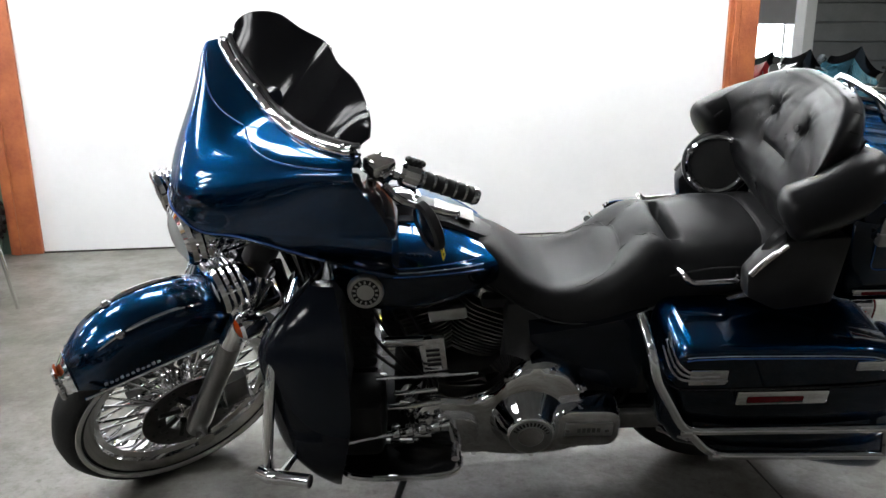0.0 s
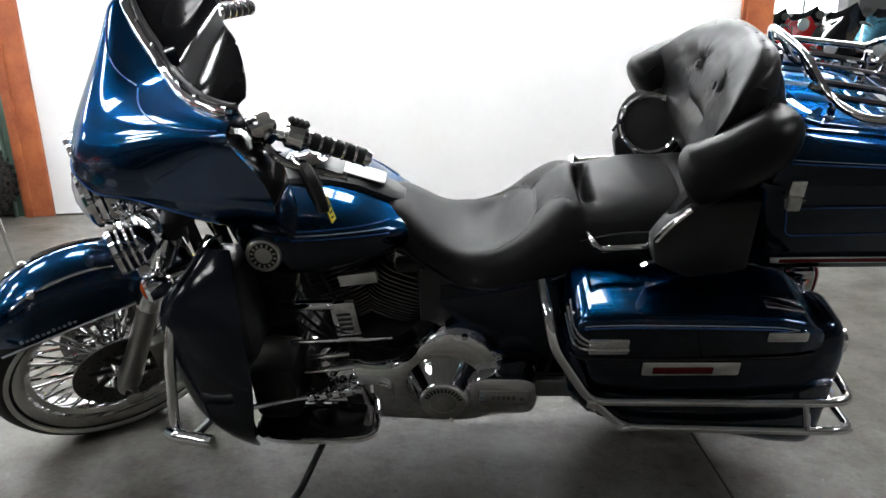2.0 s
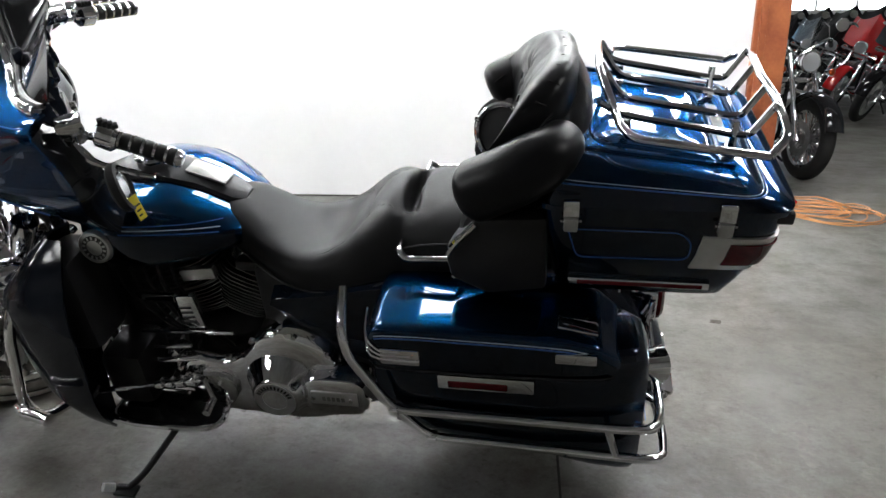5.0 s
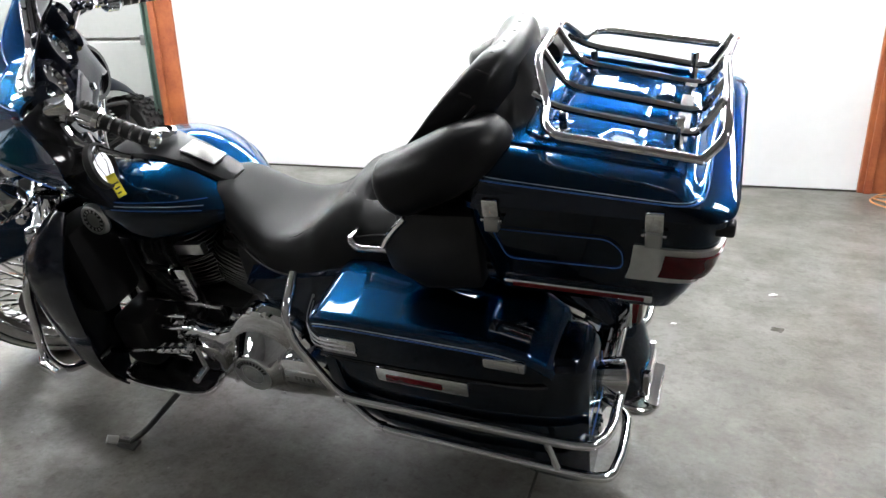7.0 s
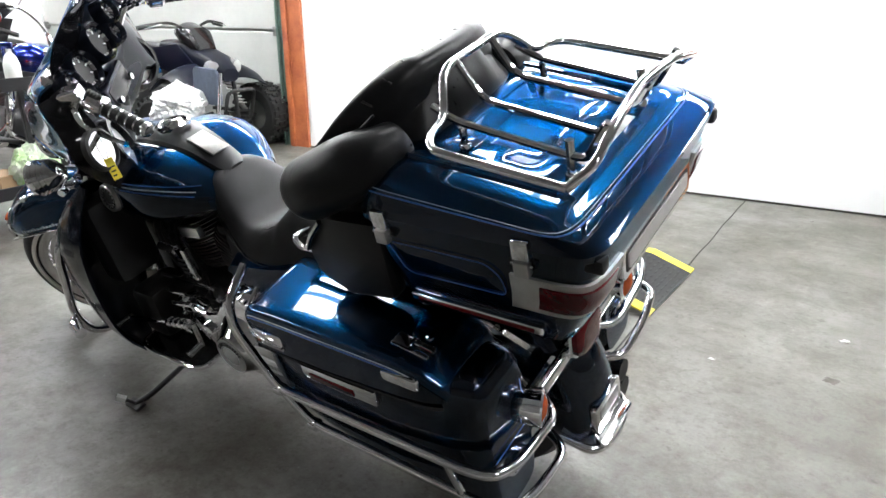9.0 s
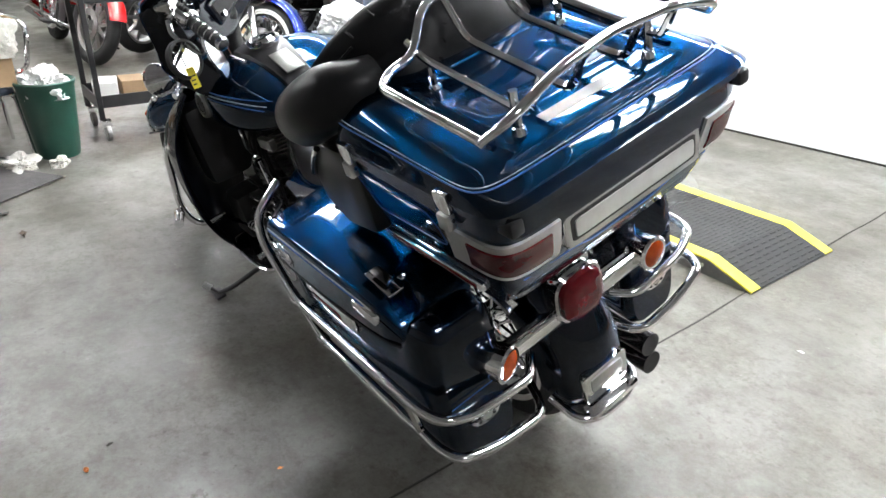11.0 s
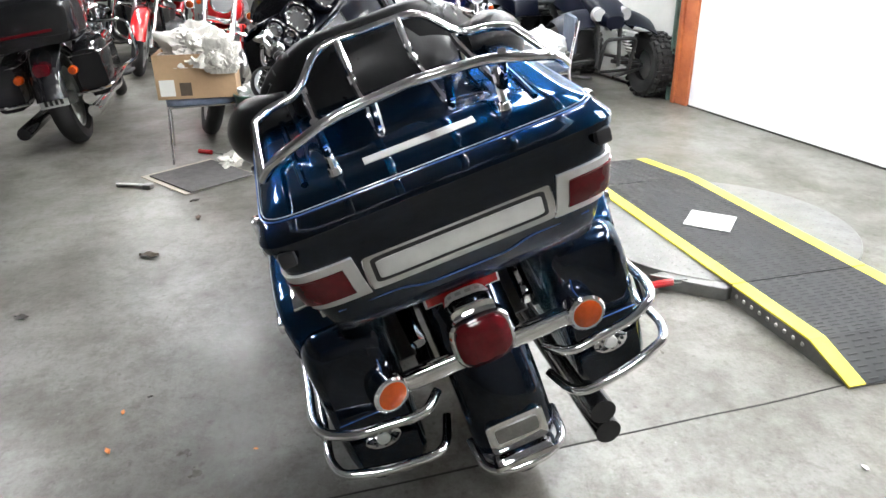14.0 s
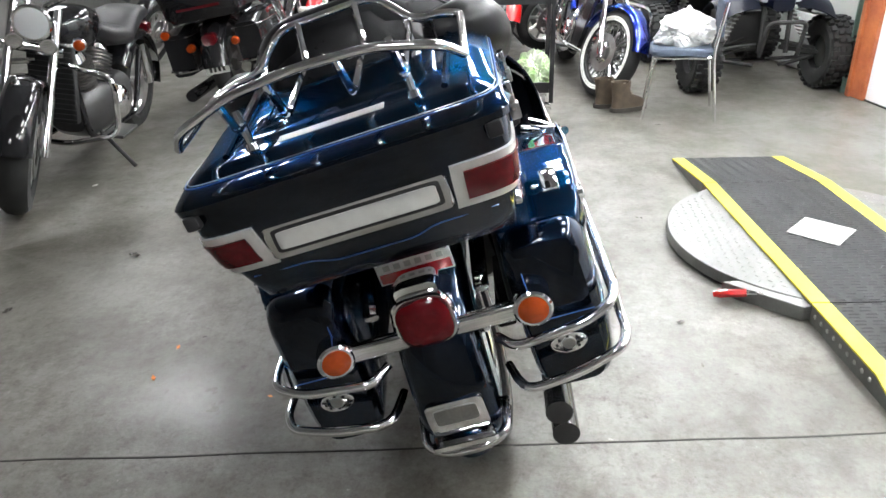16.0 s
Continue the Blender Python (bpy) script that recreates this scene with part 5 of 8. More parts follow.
for s in (-1, 1):
    bz = part("corner_bezel", wrap(0.858, 0.945, 1.35, 0.178, s, 0.005), M_REFL, trunk, "chrome tail lamp bezel")
    part("corner_lens", wrap(0.874, 0.929, 1.41, 0.2, s, 0.0085), M_RED, bz, "red wrap-round tail lens")
cb = part("centre_bezel", prism([(a, 0.905 + b) for a, b in squircle(48, 0.172, 0.034, 14)], 1.48, 1.511, 'x', 0.004), M_CHROME, trunk, "chrome rear panel frame")
part("panel_groove", prism([(a, 0.905 + b) for a, b in squircle(48, 0.158, 0.0235, 14)], 1.5, 1.512, 'x', 0.001), M_MATT, cb, "dark groove")
part("centre_panel", prism([(a, 0.905 + b) for a, b in squircle(48, 0.15, 0.017, 14)], 1.507, 1.5145, 'x', 0.001), M_REFL, cb, "grey reflector panel")
part("lower_stripe", tube(rounded([(1.472, -0.24, 0.838), (1.4775, -0.12, 0.838), (1.4705, -0.08, 0.822), (1.4705, 0.08, 0.822), (1.4775, 0.12, 0.838), (1.472, 0.24, 0.838)], 0.02), 0.0012, 5), M_PIN, trunk, "blue pinstripe")
for s in (-1, 1):
    part("lid_stop", box(1.49, 1.53, s * 0.275 - 0.014, s * 0.275 + 0.014, 0.972, 1.0, 0.006), M_PLASTIC, trunk, "black rubber lid stop")

# ---- luggage rack ----
rack = add("luggage_rack", merge(
    tube(rounded([(1.465, -0.262, 1.105), (1.50, -0.235, 1.135), (1.495, -0.13, 1.165), (1.485, 0.0, 1.172), (1.495, 0.13, 1.165), (1.50, 0.235, 1.135), (1.465, 0.262, 1.105)], 0.03), 0.0085, 10),
    tube(rounded([(1.467, -0.262, 1.105), (1.215, -0.262, 1.138), (1.19, -0.225, 1.147), (1.185, -0.17, 1.15), (1.15, -0.105, 1.215), (1.15, 0.105, 1.215), (1.185, 0.17, 1.15), (1.19, 0.225, 1.147), (1.215, 0.262, 1.138), (1.467, 0.262, 1.105)], 0.035), 0.0085, 10)),
    M_CHROME, "chrome tubular luggage rack")
for y in (-0.155, -0.062, 0.062, 0.155):
    top = 1.215 if abs(y) < 0.1 else 1.165
    part("rack_bar", tube(rounded([(1.152, y, top), (1.2, y, 1.14), (1.425, y, 1.1), (1.45, y, 1.1), (1.49, y, 1.168)], 0.03), 0.0075, 8), M_CHROME, rack, "chrome rack bar")
    if abs(y) > 0.1:
        for u in (1.21, 1.42):
            foot = sunk((u, y, 1.104))
            part("rack_foot", merge(tube([(u, y, 1.13), foot], 0.008, 8), lathe([(0.0, 0.012), (0.011, 0.01), (0.013, -0.002)], foot, (0, 0, 1), 10)), M_CHROME, rack, "chrome rack foot")

# ---- saddlebags ----
BAG = ((0.655, 0.20, 0.33, 0.55, 0.645), (0.67, 0.19, 0.365, 0.47, 0.645), (0.72, 0.185, 0.385, 0.41, 0.645), (0.85, 0.185, 0.392, 0.372, 0.645), (1.05, 0.185, 0.392, 0.34, 0.645), (1.195, 0.185, 0.385, 0.302, 0.64), (1.215, 0.185, 0.383, 0.297, 0.68), (1.25, 0.187, 0.377, 0.287, 0.683), (1.275, 0.19, 0.368, 0.283, 0.672), (1.292, 0.205, 0.352, 0.29, 0.64))
BAGLID = ((0.664, 0.20, 0.375, 0.63, 0.70), (0.675, 0.19, 0.392, 0.627, 0.722), (0.70, 0.185, 0.398, 0.625, 0.738), (0.80, 0.185, 0.40, 0.625, 0.742), (0.95, 0.185, 0.40, 0.627, 0.74), (1.07, 0.185, 0.398, 0.63, 0.736), (1.16, 0.185, 0.395, 0.63, 0.73), (1.23, 0.187, 0.39, 0.632, 0.715), (1.282, 0.19, 0.378, 0.634, 0.68), (1.298, 0.2, 0.365, 0.636, 0.655))
BAGLID = tuple((0.664 + (r[0] - 0.664) * 0.895, *r[1:]) for r in BAGLID)


def bag_ring(table, u, s, grow=0.0, n=32, power=5.0, tilt=0.0):
    v0, v1, z0, z1 = lerp_table(table, u)
    ring = []
    for a, b in squircle(n, (v1 - v0) / 2 + grow, (z1 - z0) / 2 + grow, power):
        y = (v0 + v1) / 2 + a
        z = (z0 + z1) / 2 + b
        k = (y - v0) / (v1 - v0)
        if b > 0:
            z -= tilt * (1 - k) + (0.03 * max(0.0, min(1.0, (0.95 - u) / 0.2)) if s > 0 else 0.0)
        ring.append(Vector((u, s * y, z)))
    return ring


def span(table, k, n):
    return table[0][0] + (table[-1][0] - table[0][0]) * k / n


for s in (-1, 1):
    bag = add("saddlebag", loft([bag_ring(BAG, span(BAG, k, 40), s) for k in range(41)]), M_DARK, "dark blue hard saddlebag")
    bl = part("bag_lid", loft([bag_ring(BAGLID, span(BAGLID, k, 48), s, 0, 40, 9, -0.012) for k in range(49)]), M_BLUE, bag, "blue metallic saddlebag lid")
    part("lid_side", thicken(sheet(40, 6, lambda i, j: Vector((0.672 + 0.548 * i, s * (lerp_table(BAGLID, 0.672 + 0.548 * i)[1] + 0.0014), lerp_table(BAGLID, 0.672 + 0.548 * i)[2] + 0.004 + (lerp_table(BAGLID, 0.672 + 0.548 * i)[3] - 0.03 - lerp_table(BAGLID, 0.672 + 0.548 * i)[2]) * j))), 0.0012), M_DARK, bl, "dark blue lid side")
    part("lid_seal", loft([bag_ring(tuple((r[0], r[1] - 0.003, r[2] + 0.003, 0.617, 0.627) for r in BAGLID), span(BAGLID, k, 24), s, 0, 16, 8) for k in range(25)]), M_GLOSS, bl, "dark lid seal")
    edge = []
    for k in range(25):
        u = 0.69 + 0.47 * k / 24
        v0, v1, z0, z1 = lerp_table(BAGLID, u)
        edge.append(Vector((u, s * (v1 + 0.001), z1 - 0.026)))
    part("pinstripe", tube(edge, 0.0017, 5), M_PIN, bl, "blue pinstripe")
    part("pinstripe", tube([p + Vector((0, 0, 0.007)) for p in edge], 0.001, 5), M_PIN2, bl, "fine pinstripe")
    guard = part("lid_corner_trim", merge(box(0.70, 0.79, min(s * 0.398, s * 0.405), max(s * 0.398, s * 0.405), 0.64, 0.684, 0.004), *[tube(spline([(0.79 - 0.02 * k, s * 0.405, 0.655 + 0.012 * k), (0.70, s * 0.403, 0.655 + 0.012 * k), (0.668, s * 0.385, 0.665 + 0.02 * k), (0.655 + 0.004 * k, s * 0.33, 0.70 + 0.02 * k)], 5), 0.0035, 6) for k in range(3)]), M_CHROME, bl, "chrome ribbed corner trim")
    hinge = part("lid_latch", box(1.085, 1.175, min(s * 0.372, s * 0.402), max(s * 0.372, s * 0.402), 0.672, 0.70, 0.006), M_CHROME, bl, "chrome lid latch")
    part("latch_plate", move(box(-0.045, 0.045, -0.02, 0.02, 0, 0.012, 0.004), Matrix.Translation((1.13, s * 0.335, 0.719)) @ Matrix.Rotation(radians(10), 4, 'Y')), M_CHROME, hinge)
    part("latch_knob", lathe([(0, 0.014), (0.01, 0.012), (0.012, 0.0)], (1.145, s * 0.30, 0.714), (0, 0, 1), 12), M_CHROME, hinge)
    rf = part("side_reflector", box(0.825, 1.045, min(s * 0.388, s * 0.402), max(s * 0.388, s * 0.402), 0.572, 0.615, 0.006), M_CHROME, bag, "chrome framed side reflector")
    part("reflector_lens", box(0.85, 0.985, min(s * 0.40, s * 0.405), max(s * 0.40, s * 0.405), 0.581, 0.60, 0.003), M_RED, rf, "red reflector")
    # oval badge at the back
    em = part("oval_badge", prism([(s * 0.28 + a, 0.405 + b) for a, b in squircle(32, 0.042, 0.025, 2.0)], 1.288, 1.302, 'x', 0.003), M_CHROME, bag, "oval chrome badge")
    part("badge_centre", lathe([(0, 0.004), (0.014, 0.004), (0.016, 0.0)], (1.302, s * 0.28, 0.405), (1, 0, 0), 16), M_ALU, em)
    for k in range(8):
        t = 2 * math.pi * k / 8
        part("badge_bar", box(1.301, 1.304, s * 0.28 + 0.028 * math.cos(t) - 0.003, s * 0.28 + 0.028 * math.cos(t) + 0.003, 0.405 + 0.016 * math.sin(t) - 0.0035, 0.405 + 0.016 * math.sin(t) + 0.0035), M_MATT, em, "", False)
    part("pinstripe", tube(rounded([(1.296, s * 0.225, 0.60), (1.298, s * 0.225, 0.475), (1.298, s * 0.355, 0.475)], 0.02), 0.0012, 5), M_PIN, bag, "blue pinstripe")
    # guard rails
    rails = add("bag_guard", merge(
        tube(rounded([(0.60, s * 0.30, 0.77 if s < 0 else 0.70), (0.612, s * 0.385, 0.72 if s < 0 else 0.675), (0.625, s * 0.405, 0.66), (0.715, s * 0.408, 0.50), (1.26, s * 0.408, 0.495), (1.315, s * 0.395, 0.49), (1.335, s * 0.33, 0.468), (1.335, s * 0.17, 0.45), (1.29, s * 0.13, 0.46)], 0.04), 0.0115, 10),
        tube(rounded([(0.70, s * 0.405, 0.525), (0.795, s * 0.408, 0.415), (1.30, s * 0.408, 0.40), (1.345, s * 0.39, 0.39), (1.355, s * 0.30, 0.362), (1.35, s * 0.16, 0.34), (1.26, s * 0.13, 0.36)], 0.045), 0.0115, 10),
        tube([(1.21, s * 0.408, 0.495), (1.235, s * 0.408, 0.402)], 0.009, 8), tube([(0.73, s * 0.40, 0.47), (0.70, s * 0.3, 0.40)], 0.01, 8)), M_CHROME, "chrome saddlebag guard rails")
    for u in (0.70, 0.785):
        part("rail_collar", lathe([(0.012, -0.012), (0.0165, -0.01), (0.0165, 0.01), (0.012, 0.012)], (u + 0.02, s * 0.408, 0.5 if u < 0.72 else 0.415), (1, 0, 0), 14), M_CHROME, rails)

# ---- rear fender, tail lamp, plate ----
RW = (0.985, 0, 0.325)
rf = add("rear_fender", thicken(fender_arc(RW, 0.40, 0.096, 156, -17, 0.15, 0.06, 36, crown=0.55), 0.004), M_DARK, "dark blue rear fender")
for s in (-1, 1):
    add("fender_strut", tube([(0.80, s * 0.135, 0.66), (1.12, s * 0.14, 0.66), (1.27, s * 0.13, 0.58)], 0.018, 8), M_CHROME, "chrome fender strut")
pl = add("lower_bracket", prism([(a, 0.345 + b) for a, b in squircle(32, 0.068, 0.042, 9)], 1.368, 1.385, 'x', 0.003), M_CHROME, "chrome lower tail bracket")
part("bracket_recess", prism([(a, 0.352 + b) for a, b in squircle(32, 0.05, 0.02, 9)], 1.383, 1.388, 'x', 0.002), M_DULL, pl)
part("bracket_shelf", loft([[(x, y, z) for y, z in ((-w, z0), (w, z0), (w, z0 + 0.012), (-w, z0 + 0.012))] for x, w, z0 in ((1.375, 0.072, 0.285), (1.405, 0.076, 0.278), (1.412, 0.07, 0.28))]), M_CHROME, pl, "chrome lower shelf")
add("fender_tip_rail", tube(rounded([(1.30, -0.102, 0.30), (1.38, -0.096, 0.275), (1.402, -0.045, 0.264), (1.402, 0.045, 0.264), (1.38, 0.096, 0.275), (1.30, 0.102, 0.30)], 0.05), 0.011, 10), M_CHROME, "chrome rear bumper rail")
tl = add("tail_lamp", loft([[(x, a, 0.572 + b) for a, b in squircle(32, h, v, 3.2)] for x, h, v in ((1.27, 0.05, 0.045), (1.3, 0.068, 0.062), (1.332, 0.07, 0.064), (1.337, 0.066, 0.06))]), M_CHROME, "chrome tail lamp housing")
part("tail_lens", loft([[(x, a, 0.572 + b) for a, b in squircle(32, h, v, 3.2)] for x, h, v in ((1.33, 0.062, 0.056), (1.347, 0.06, 0.054), (1.356, 0.05, 0.044), (1.358, 0.03, 0.025))]), M_RED, tl, "dark red tail lens")
part("lamp_cowl", loft([[(x, a, 0.637 + b) for a, b in squircle(24, h, v, 4)] for x, h, v in ((1.25, 0.05, 0.02), (1.30, 0.054, 0.024), (1.322, 0.048, 0.018))]), M_CHROME, tl, "chrome lamp cowl")
np_ = add("number_plate", box(1.236, 1.24, -0.088, 0.088, 0.633, 0.70, 0.002), M_WHITE, "white and red dealer plate under the trunk", None, False)
part("plate_band", box(1.24, 1.242, -0.083, 0.083, 0.637, 0.66), M_REDP, np_, "red printed band", False)
for k in range(6):
    part("plate_bar", box(1.24, 1.242, -0.07 + 0.025 * k, -0.055 + 0.025 * k, 0.667, 0.68), M_TAPE, np_, "", False)
for s in (-1, 1):
    part("plate_bolt", lathe([(0, 0.004), (0.007, 0.003), (0.008, 0.0)], (1.24, s * 0.079, 0.69), (1, 0, 0), 8), M_CHROME, np_)
add("signal_bar", merge(loft([[(1.315 + a, y, 0.528 + b) for a, b in squircle(14, 0.012, 0.022, 3)] for y in (-0.2, -0.07, 0.07, 0.2)]), tube([(1.29, -0.2, 0.528), (1.29, 0.2, 0.528)], 0.012, 8)), M_CHROME, "chrome rear signal bar")
for s in (-1, 1):
    c = Vector((1.318, s * 0.23, 0.535))
    tip = (1, 0.35, -0.1) if s < 0 else (1, 0, 0)
    sg = add("rear_turn_signal", lathe([(0, -0.06), (0.02, -0.056), (0.034, -0.036), (0.041, -0.01), (0.043, 0.024), (0.038, 0.028)], c, tip, 24), M_CHROME, "chrome bullet turn signal")
    part("signal_lens", lathe([(0, 0.038), (0.02, 0.035), (0.035, 0.027), (0.038, 0.02)], c, tip, 24), M_AMBER, sg, "amber lens")

# ---- engine and frame ----
case = add("crankcase", loft([[(x, a, 0.36 + b) for a, b in squircle(28, h, v, 3.5)] for x, h, v in ((0.0, 0.09, 0.07), (0.04, 0.13, 0.11), (0.17, 0.14, 0.13), (0.32, 0.14, 0.13), (0.5, 0.13, 0.13), (0.6, 0.11, 0.1))]), M_ENGINE, "black engine crankcase")
for name, base, tip in (("front_cylinder", (0.12, 0, 0.47), -0.30), ("rear_cylinder", (0.20, 0, 0.47), 0.38)):
    d = Vector((tip, 0, 0.92)).normalized()
    q = Vector((0, 0, 1)).rotation_difference(d).to_matrix()
    cyl = add(name, tube([Vector(base), Vector(base) + d * 0.22], 0.062, 20), M_ENGINE, "black finned engine cylinder")
    for k in range(15):
        c = Vector(base) + d * (0.03 + k * 0.0115)
        r = 0.083 + 0.016 * math.sin(k / 14 * math.pi) ** 0.5 + (0.012 if k > 8 else 0)
        ob = loft([[c + q @ Vector((a, b, h)) for a, b in squircle(24, r, r * 1.15, 3.2)] for h in (-0.0018, 0.0018)])
        part("cooling_fin", ob, M_FIN, cyl)
    part("rocker_box", loft([[Vector(base) + d * h + q @ Vector((a, b, 0)) for a, b in squircle(24, r, r * 1.2, 4)] for h, r in ((0.205, 0.075), (0.21, 0.082), (0.24, 0.08), (0.255, 0.065))]), M_CHROME, cyl, "chrome rocker box")
    for s in (-1, 1):
        part("pushrod_tube", tube([Vector((0.16, 0.13, 0.44)), Vector(base) + d * 0.2 + Vector((0.02 * s, 0.10, 0))], 0.01, 8), M_CHROME, cyl)
# horn cover plate between the cylinders
hp = add("horn_cover", move(merge(box(-0.034, 0.034, -0.012, 0.012, -0.055, 0.055, 0.005), tube([(-0.12, 0.01, 0.045), (-0.02, 0.0, 0.045)], 0.015, 10)), Matrix.Translation((0.112, -0.185, 0.572)) @ Matrix.Rotation(radians(-6), 4, 'Y')), M_CHROME, "chrome slotted cover plate")
for k in range(4):
    part("slot", move(box(-0.018, 0.018, -0.0145, -0.012, -0.032 + 0.016 * k, -0.026 + 0.016 * k), Matrix.Translation((0.112, -0.185, 0.572)) @ Matrix.Rotation(radians(-6), 4, 'Y')), M_MATT, hp, "", False)
add("coil_cover", move(box(-0.05, 0.05, -0.012, 0.012, -0.018, 0.018, 0.005), Matrix.Translation((0.15, -0.15, 0.675)) @ Matrix.Rotation(radians(-8), 4, 'Y')), M_ALU, "silver coil cover")
# primary drive cover
PRI = [(0.035, 0.33), (0.05, 0.42), (0.11, 0.46), (0.19, 0.452), (0.255, 0.475), (0.31, 0.535), (0.36, 0.565), (0.43, 0.56), (0.49, 0.52), (0.53, 0.45), (0.545, 0.36), (0.52, 0.275), (0.46, 0.245), (0.36, 0.235), (0.25, 0.245), (0.14, 0.25), (0.06, 0.27)]
pri_pts = spline([(a, 0, b) for a, b in PRI], 4, True)


def pri_ring(y, k):
    c = Vector((0.29, 0, 0.38))
    return [Vector((c.x + (p.x - c.x) * k, y, c.z + (p.z - c.z) * k)) for p in pri_pts]


prim = add("primary_cover", loft([pri_ring(y, k) for y, k in ((-0.13, 0.97), (-0.19, 1.0), (-0.215, 0.985), (-0.235, 0.93), (-0.243, 0.84), (-0.245, 0.6))]), M_CHROME, "polished chrome primary cover")
dc = Vector((0.363, -0.235, 0.385))
derby = part("derby_cover", lathe([(0, 0.072), (0.03, 0.073), (0.058, 0.072), (0.063, 0.068), (0.066, 0.062), (0.1, 0.012), (0.108, 0.004), (0.114, -0.012)], dc, (0, -1, 0), 40), M_CHROME, prim, "round chrome derby cover")
part("derby_ring", move(hoop([(0.034, 0), (0.057, 0), (0.057, 0.003), (0.034, 0.003)], (0, 0, 0), (0, 0, 1), 36), Matrix.Translation(dc + Vector((0, -0.0705, 0))) @ Matrix.Rotation(radians(90), 4, 'X')), M_ALU, derby, "engraved ring")
for k in range(12):
    t = radians(20 + k * 12)
    p = dc + Vector((0.046 * math.cos(t), -0.0742, 0.046 * math.sin(t)))
    part("engraved_bar", move(box(-0.0028, 0.0028, -0.0006, 0.0006, -0.006, 0.006), Matrix.Translation(p) @ Matrix.Rotation(math.pi / 2 - t, 4, 'Y')), M_MATT, derby, "", False)
part("inspection_cover", prism([(0.165 + a, 0.36 + b) for a, b in squircle(28, 0.065, 0.05, 3)], -0.262, -0.24, 'y', 0.006), M_CHROME, prim, "chrome inspection cover")
for a, b in ((0.06, 0.40), (0.06, 0.31), (0.22, 0.46), (0.3, 0.525), (0.42, 0.548), (0.505, 0.49), (0.53, 0.37), (0.5, 0.28), (0.38, 0.25), (0.22, 0.26)):
    part("cover_bolt", lathe([(0, 0.012), (0.007, 0.011), (0.009, 0.0)], (a, -0.232, b), (0, -1, 0), 8), M_CHROME, prim)
sc = add("sprocket_cover", loft([[(0.52 + a * 1.0, y, 0.382 + b) for a, b in squircle(36, 0.088 * k, 0.065 * k, 4)] for y, k in ((-0.2, 1.0), (-0.262, 1.0), (-0.28, 0.94), (-0.285, 0.8))]), M_CHROME, "chrome belt pulley cover")
pb = part("cover_badge", box(0.457, 0.583, -0.2895, -0.285, 0.365, 0.408, 0.002), M_ALU, sc, "brushed name panel")
for k in range(5):
    part("badge_bar", box(0.488 + 0.013 * k, 0.497 + 0.013 * k, -0.291, -0.289, 0.38, 0.394), M_DULL, pb, "", False)
for a in (0.464, 0.566):
    part("cover_screw", lathe([(0, 0.005), (0.006, 0.004), (0.007, 0.0)], (a, -0.289, 0.387), (0, -1, 0), 8), M_CHROME, pb)
# frame tubes, swingarm, belt guard, side covers
for s in (-1, 1):
    add("frame_rail", tube(rounded([(-0.30, s * 0.05, 0.78), (-0.20, s * 0.12, 0.35), (-0.12, s * 0.13, 0.235), (0.6, s * 0.13, 0.235), (0.66, s * 0.13, 0.4), (0.64, s * 0.12, 0.7)], 0.06), 0.017, 8), M_GLOSS, "black frame tube")
    add("swingarm", box(0.60, 1.0, min(s * 0.10, s * 0.15), max(s * 0.10, s * 0.15), 0.30, 0.345, 0.008), M_GLOSS, "black swingarm")
    add("side_cover", loft([[(u, s * (0.155 + 0.055 * k), z) for z, k in ((z0, 0.2), (z0 + 0.02, 0.8), ((z0 + z1) / 2, 1.0), (z1 - 0.02, 0.75), (z1, 0.1))] for u, z0, z1 in ((0.36, 0.60, 0.655), (0.43, 0.52, 0.665), (0.52, 0.46, 0.68), (0.60, 0.43, 0.70), (0.66, 0.43, 0.71))], caps=False, closed=False), M_DARK, "dark blue side cover")
    add("shock", tube([(0.72, s * 0.165, 0.62), (0.95, s * 0.165, 0.34)], 0.024, 12), M_MATT, "black rear shock")
add("belt_guard", box(0.58, 0.88, -0.235, -0.215, 0.335, 0.395, 0.006), M_DULL, "dull belt guard", None, False)
add("battery_box", box(0.30, 0.66, -0.15, 0.15, 0.44, 0.70, 0.02), M_MATT, "black electrical box under the seat")
add("transmission", loft([[(x, a, 0.40 + b) for a, b in squircle(24, h, v, 4)] for x, h, v in ((0.30, 0.12, 0.13), (0.36, 0.15, 0.155), (0.58, 0.15, 0.155), (0.64, 0.12, 0.12))]), M_ENGINE, "black gearbox housing")
reg = add("voltage_regulator", box(-0.15, -0.075, -0.085, 0.085, 0.28, 0.40, 0.008), M_BLACK, "black finned voltage regulator")
for k in range(7):
    part("regulator_fin", box(-0.16, -0.15, -0.08, 0.08, 0.29 + 0.015 * k, 0.296 + 0.015 * k), M_ENGINE, reg, "", False)
# black boxes added to stop bright floor and wall showing past the engine
add("under_filler", box(-0.09, 0.4, -0.125, 0.125, 0.205, 0.32, 0.02), M_BLACK, "black filler box under the engine")
add("shield_filler", box(-0.15, -0.02, -0.28, -0.12, 0.285, 0.47, 0.03), M_BLACK, "black filler box inside the leg shield")
add("oil_cooler", box(-0.19, -0.13, -0.11, 0.11, 0.43, 0.62, 0.01), M_BLACK, "black filler box between the frame tubes")
add("exhaust_shield", tube(spline([(0.03, 0.235, 0.40), (0.2, 0.25, 0.31), (0.5, 0.252, 0.26), (0.68, 0.25, 0.25)], 6), [0.03] * 12 + [0.033] * 7, 14), M_CHROME, "chrome exhaust heat shield")
add("seat_base", box(0.24, 0.68, -0.125, 0.125, 0.665, 0.70, 0.012), M_PLASTIC, "black seat base")
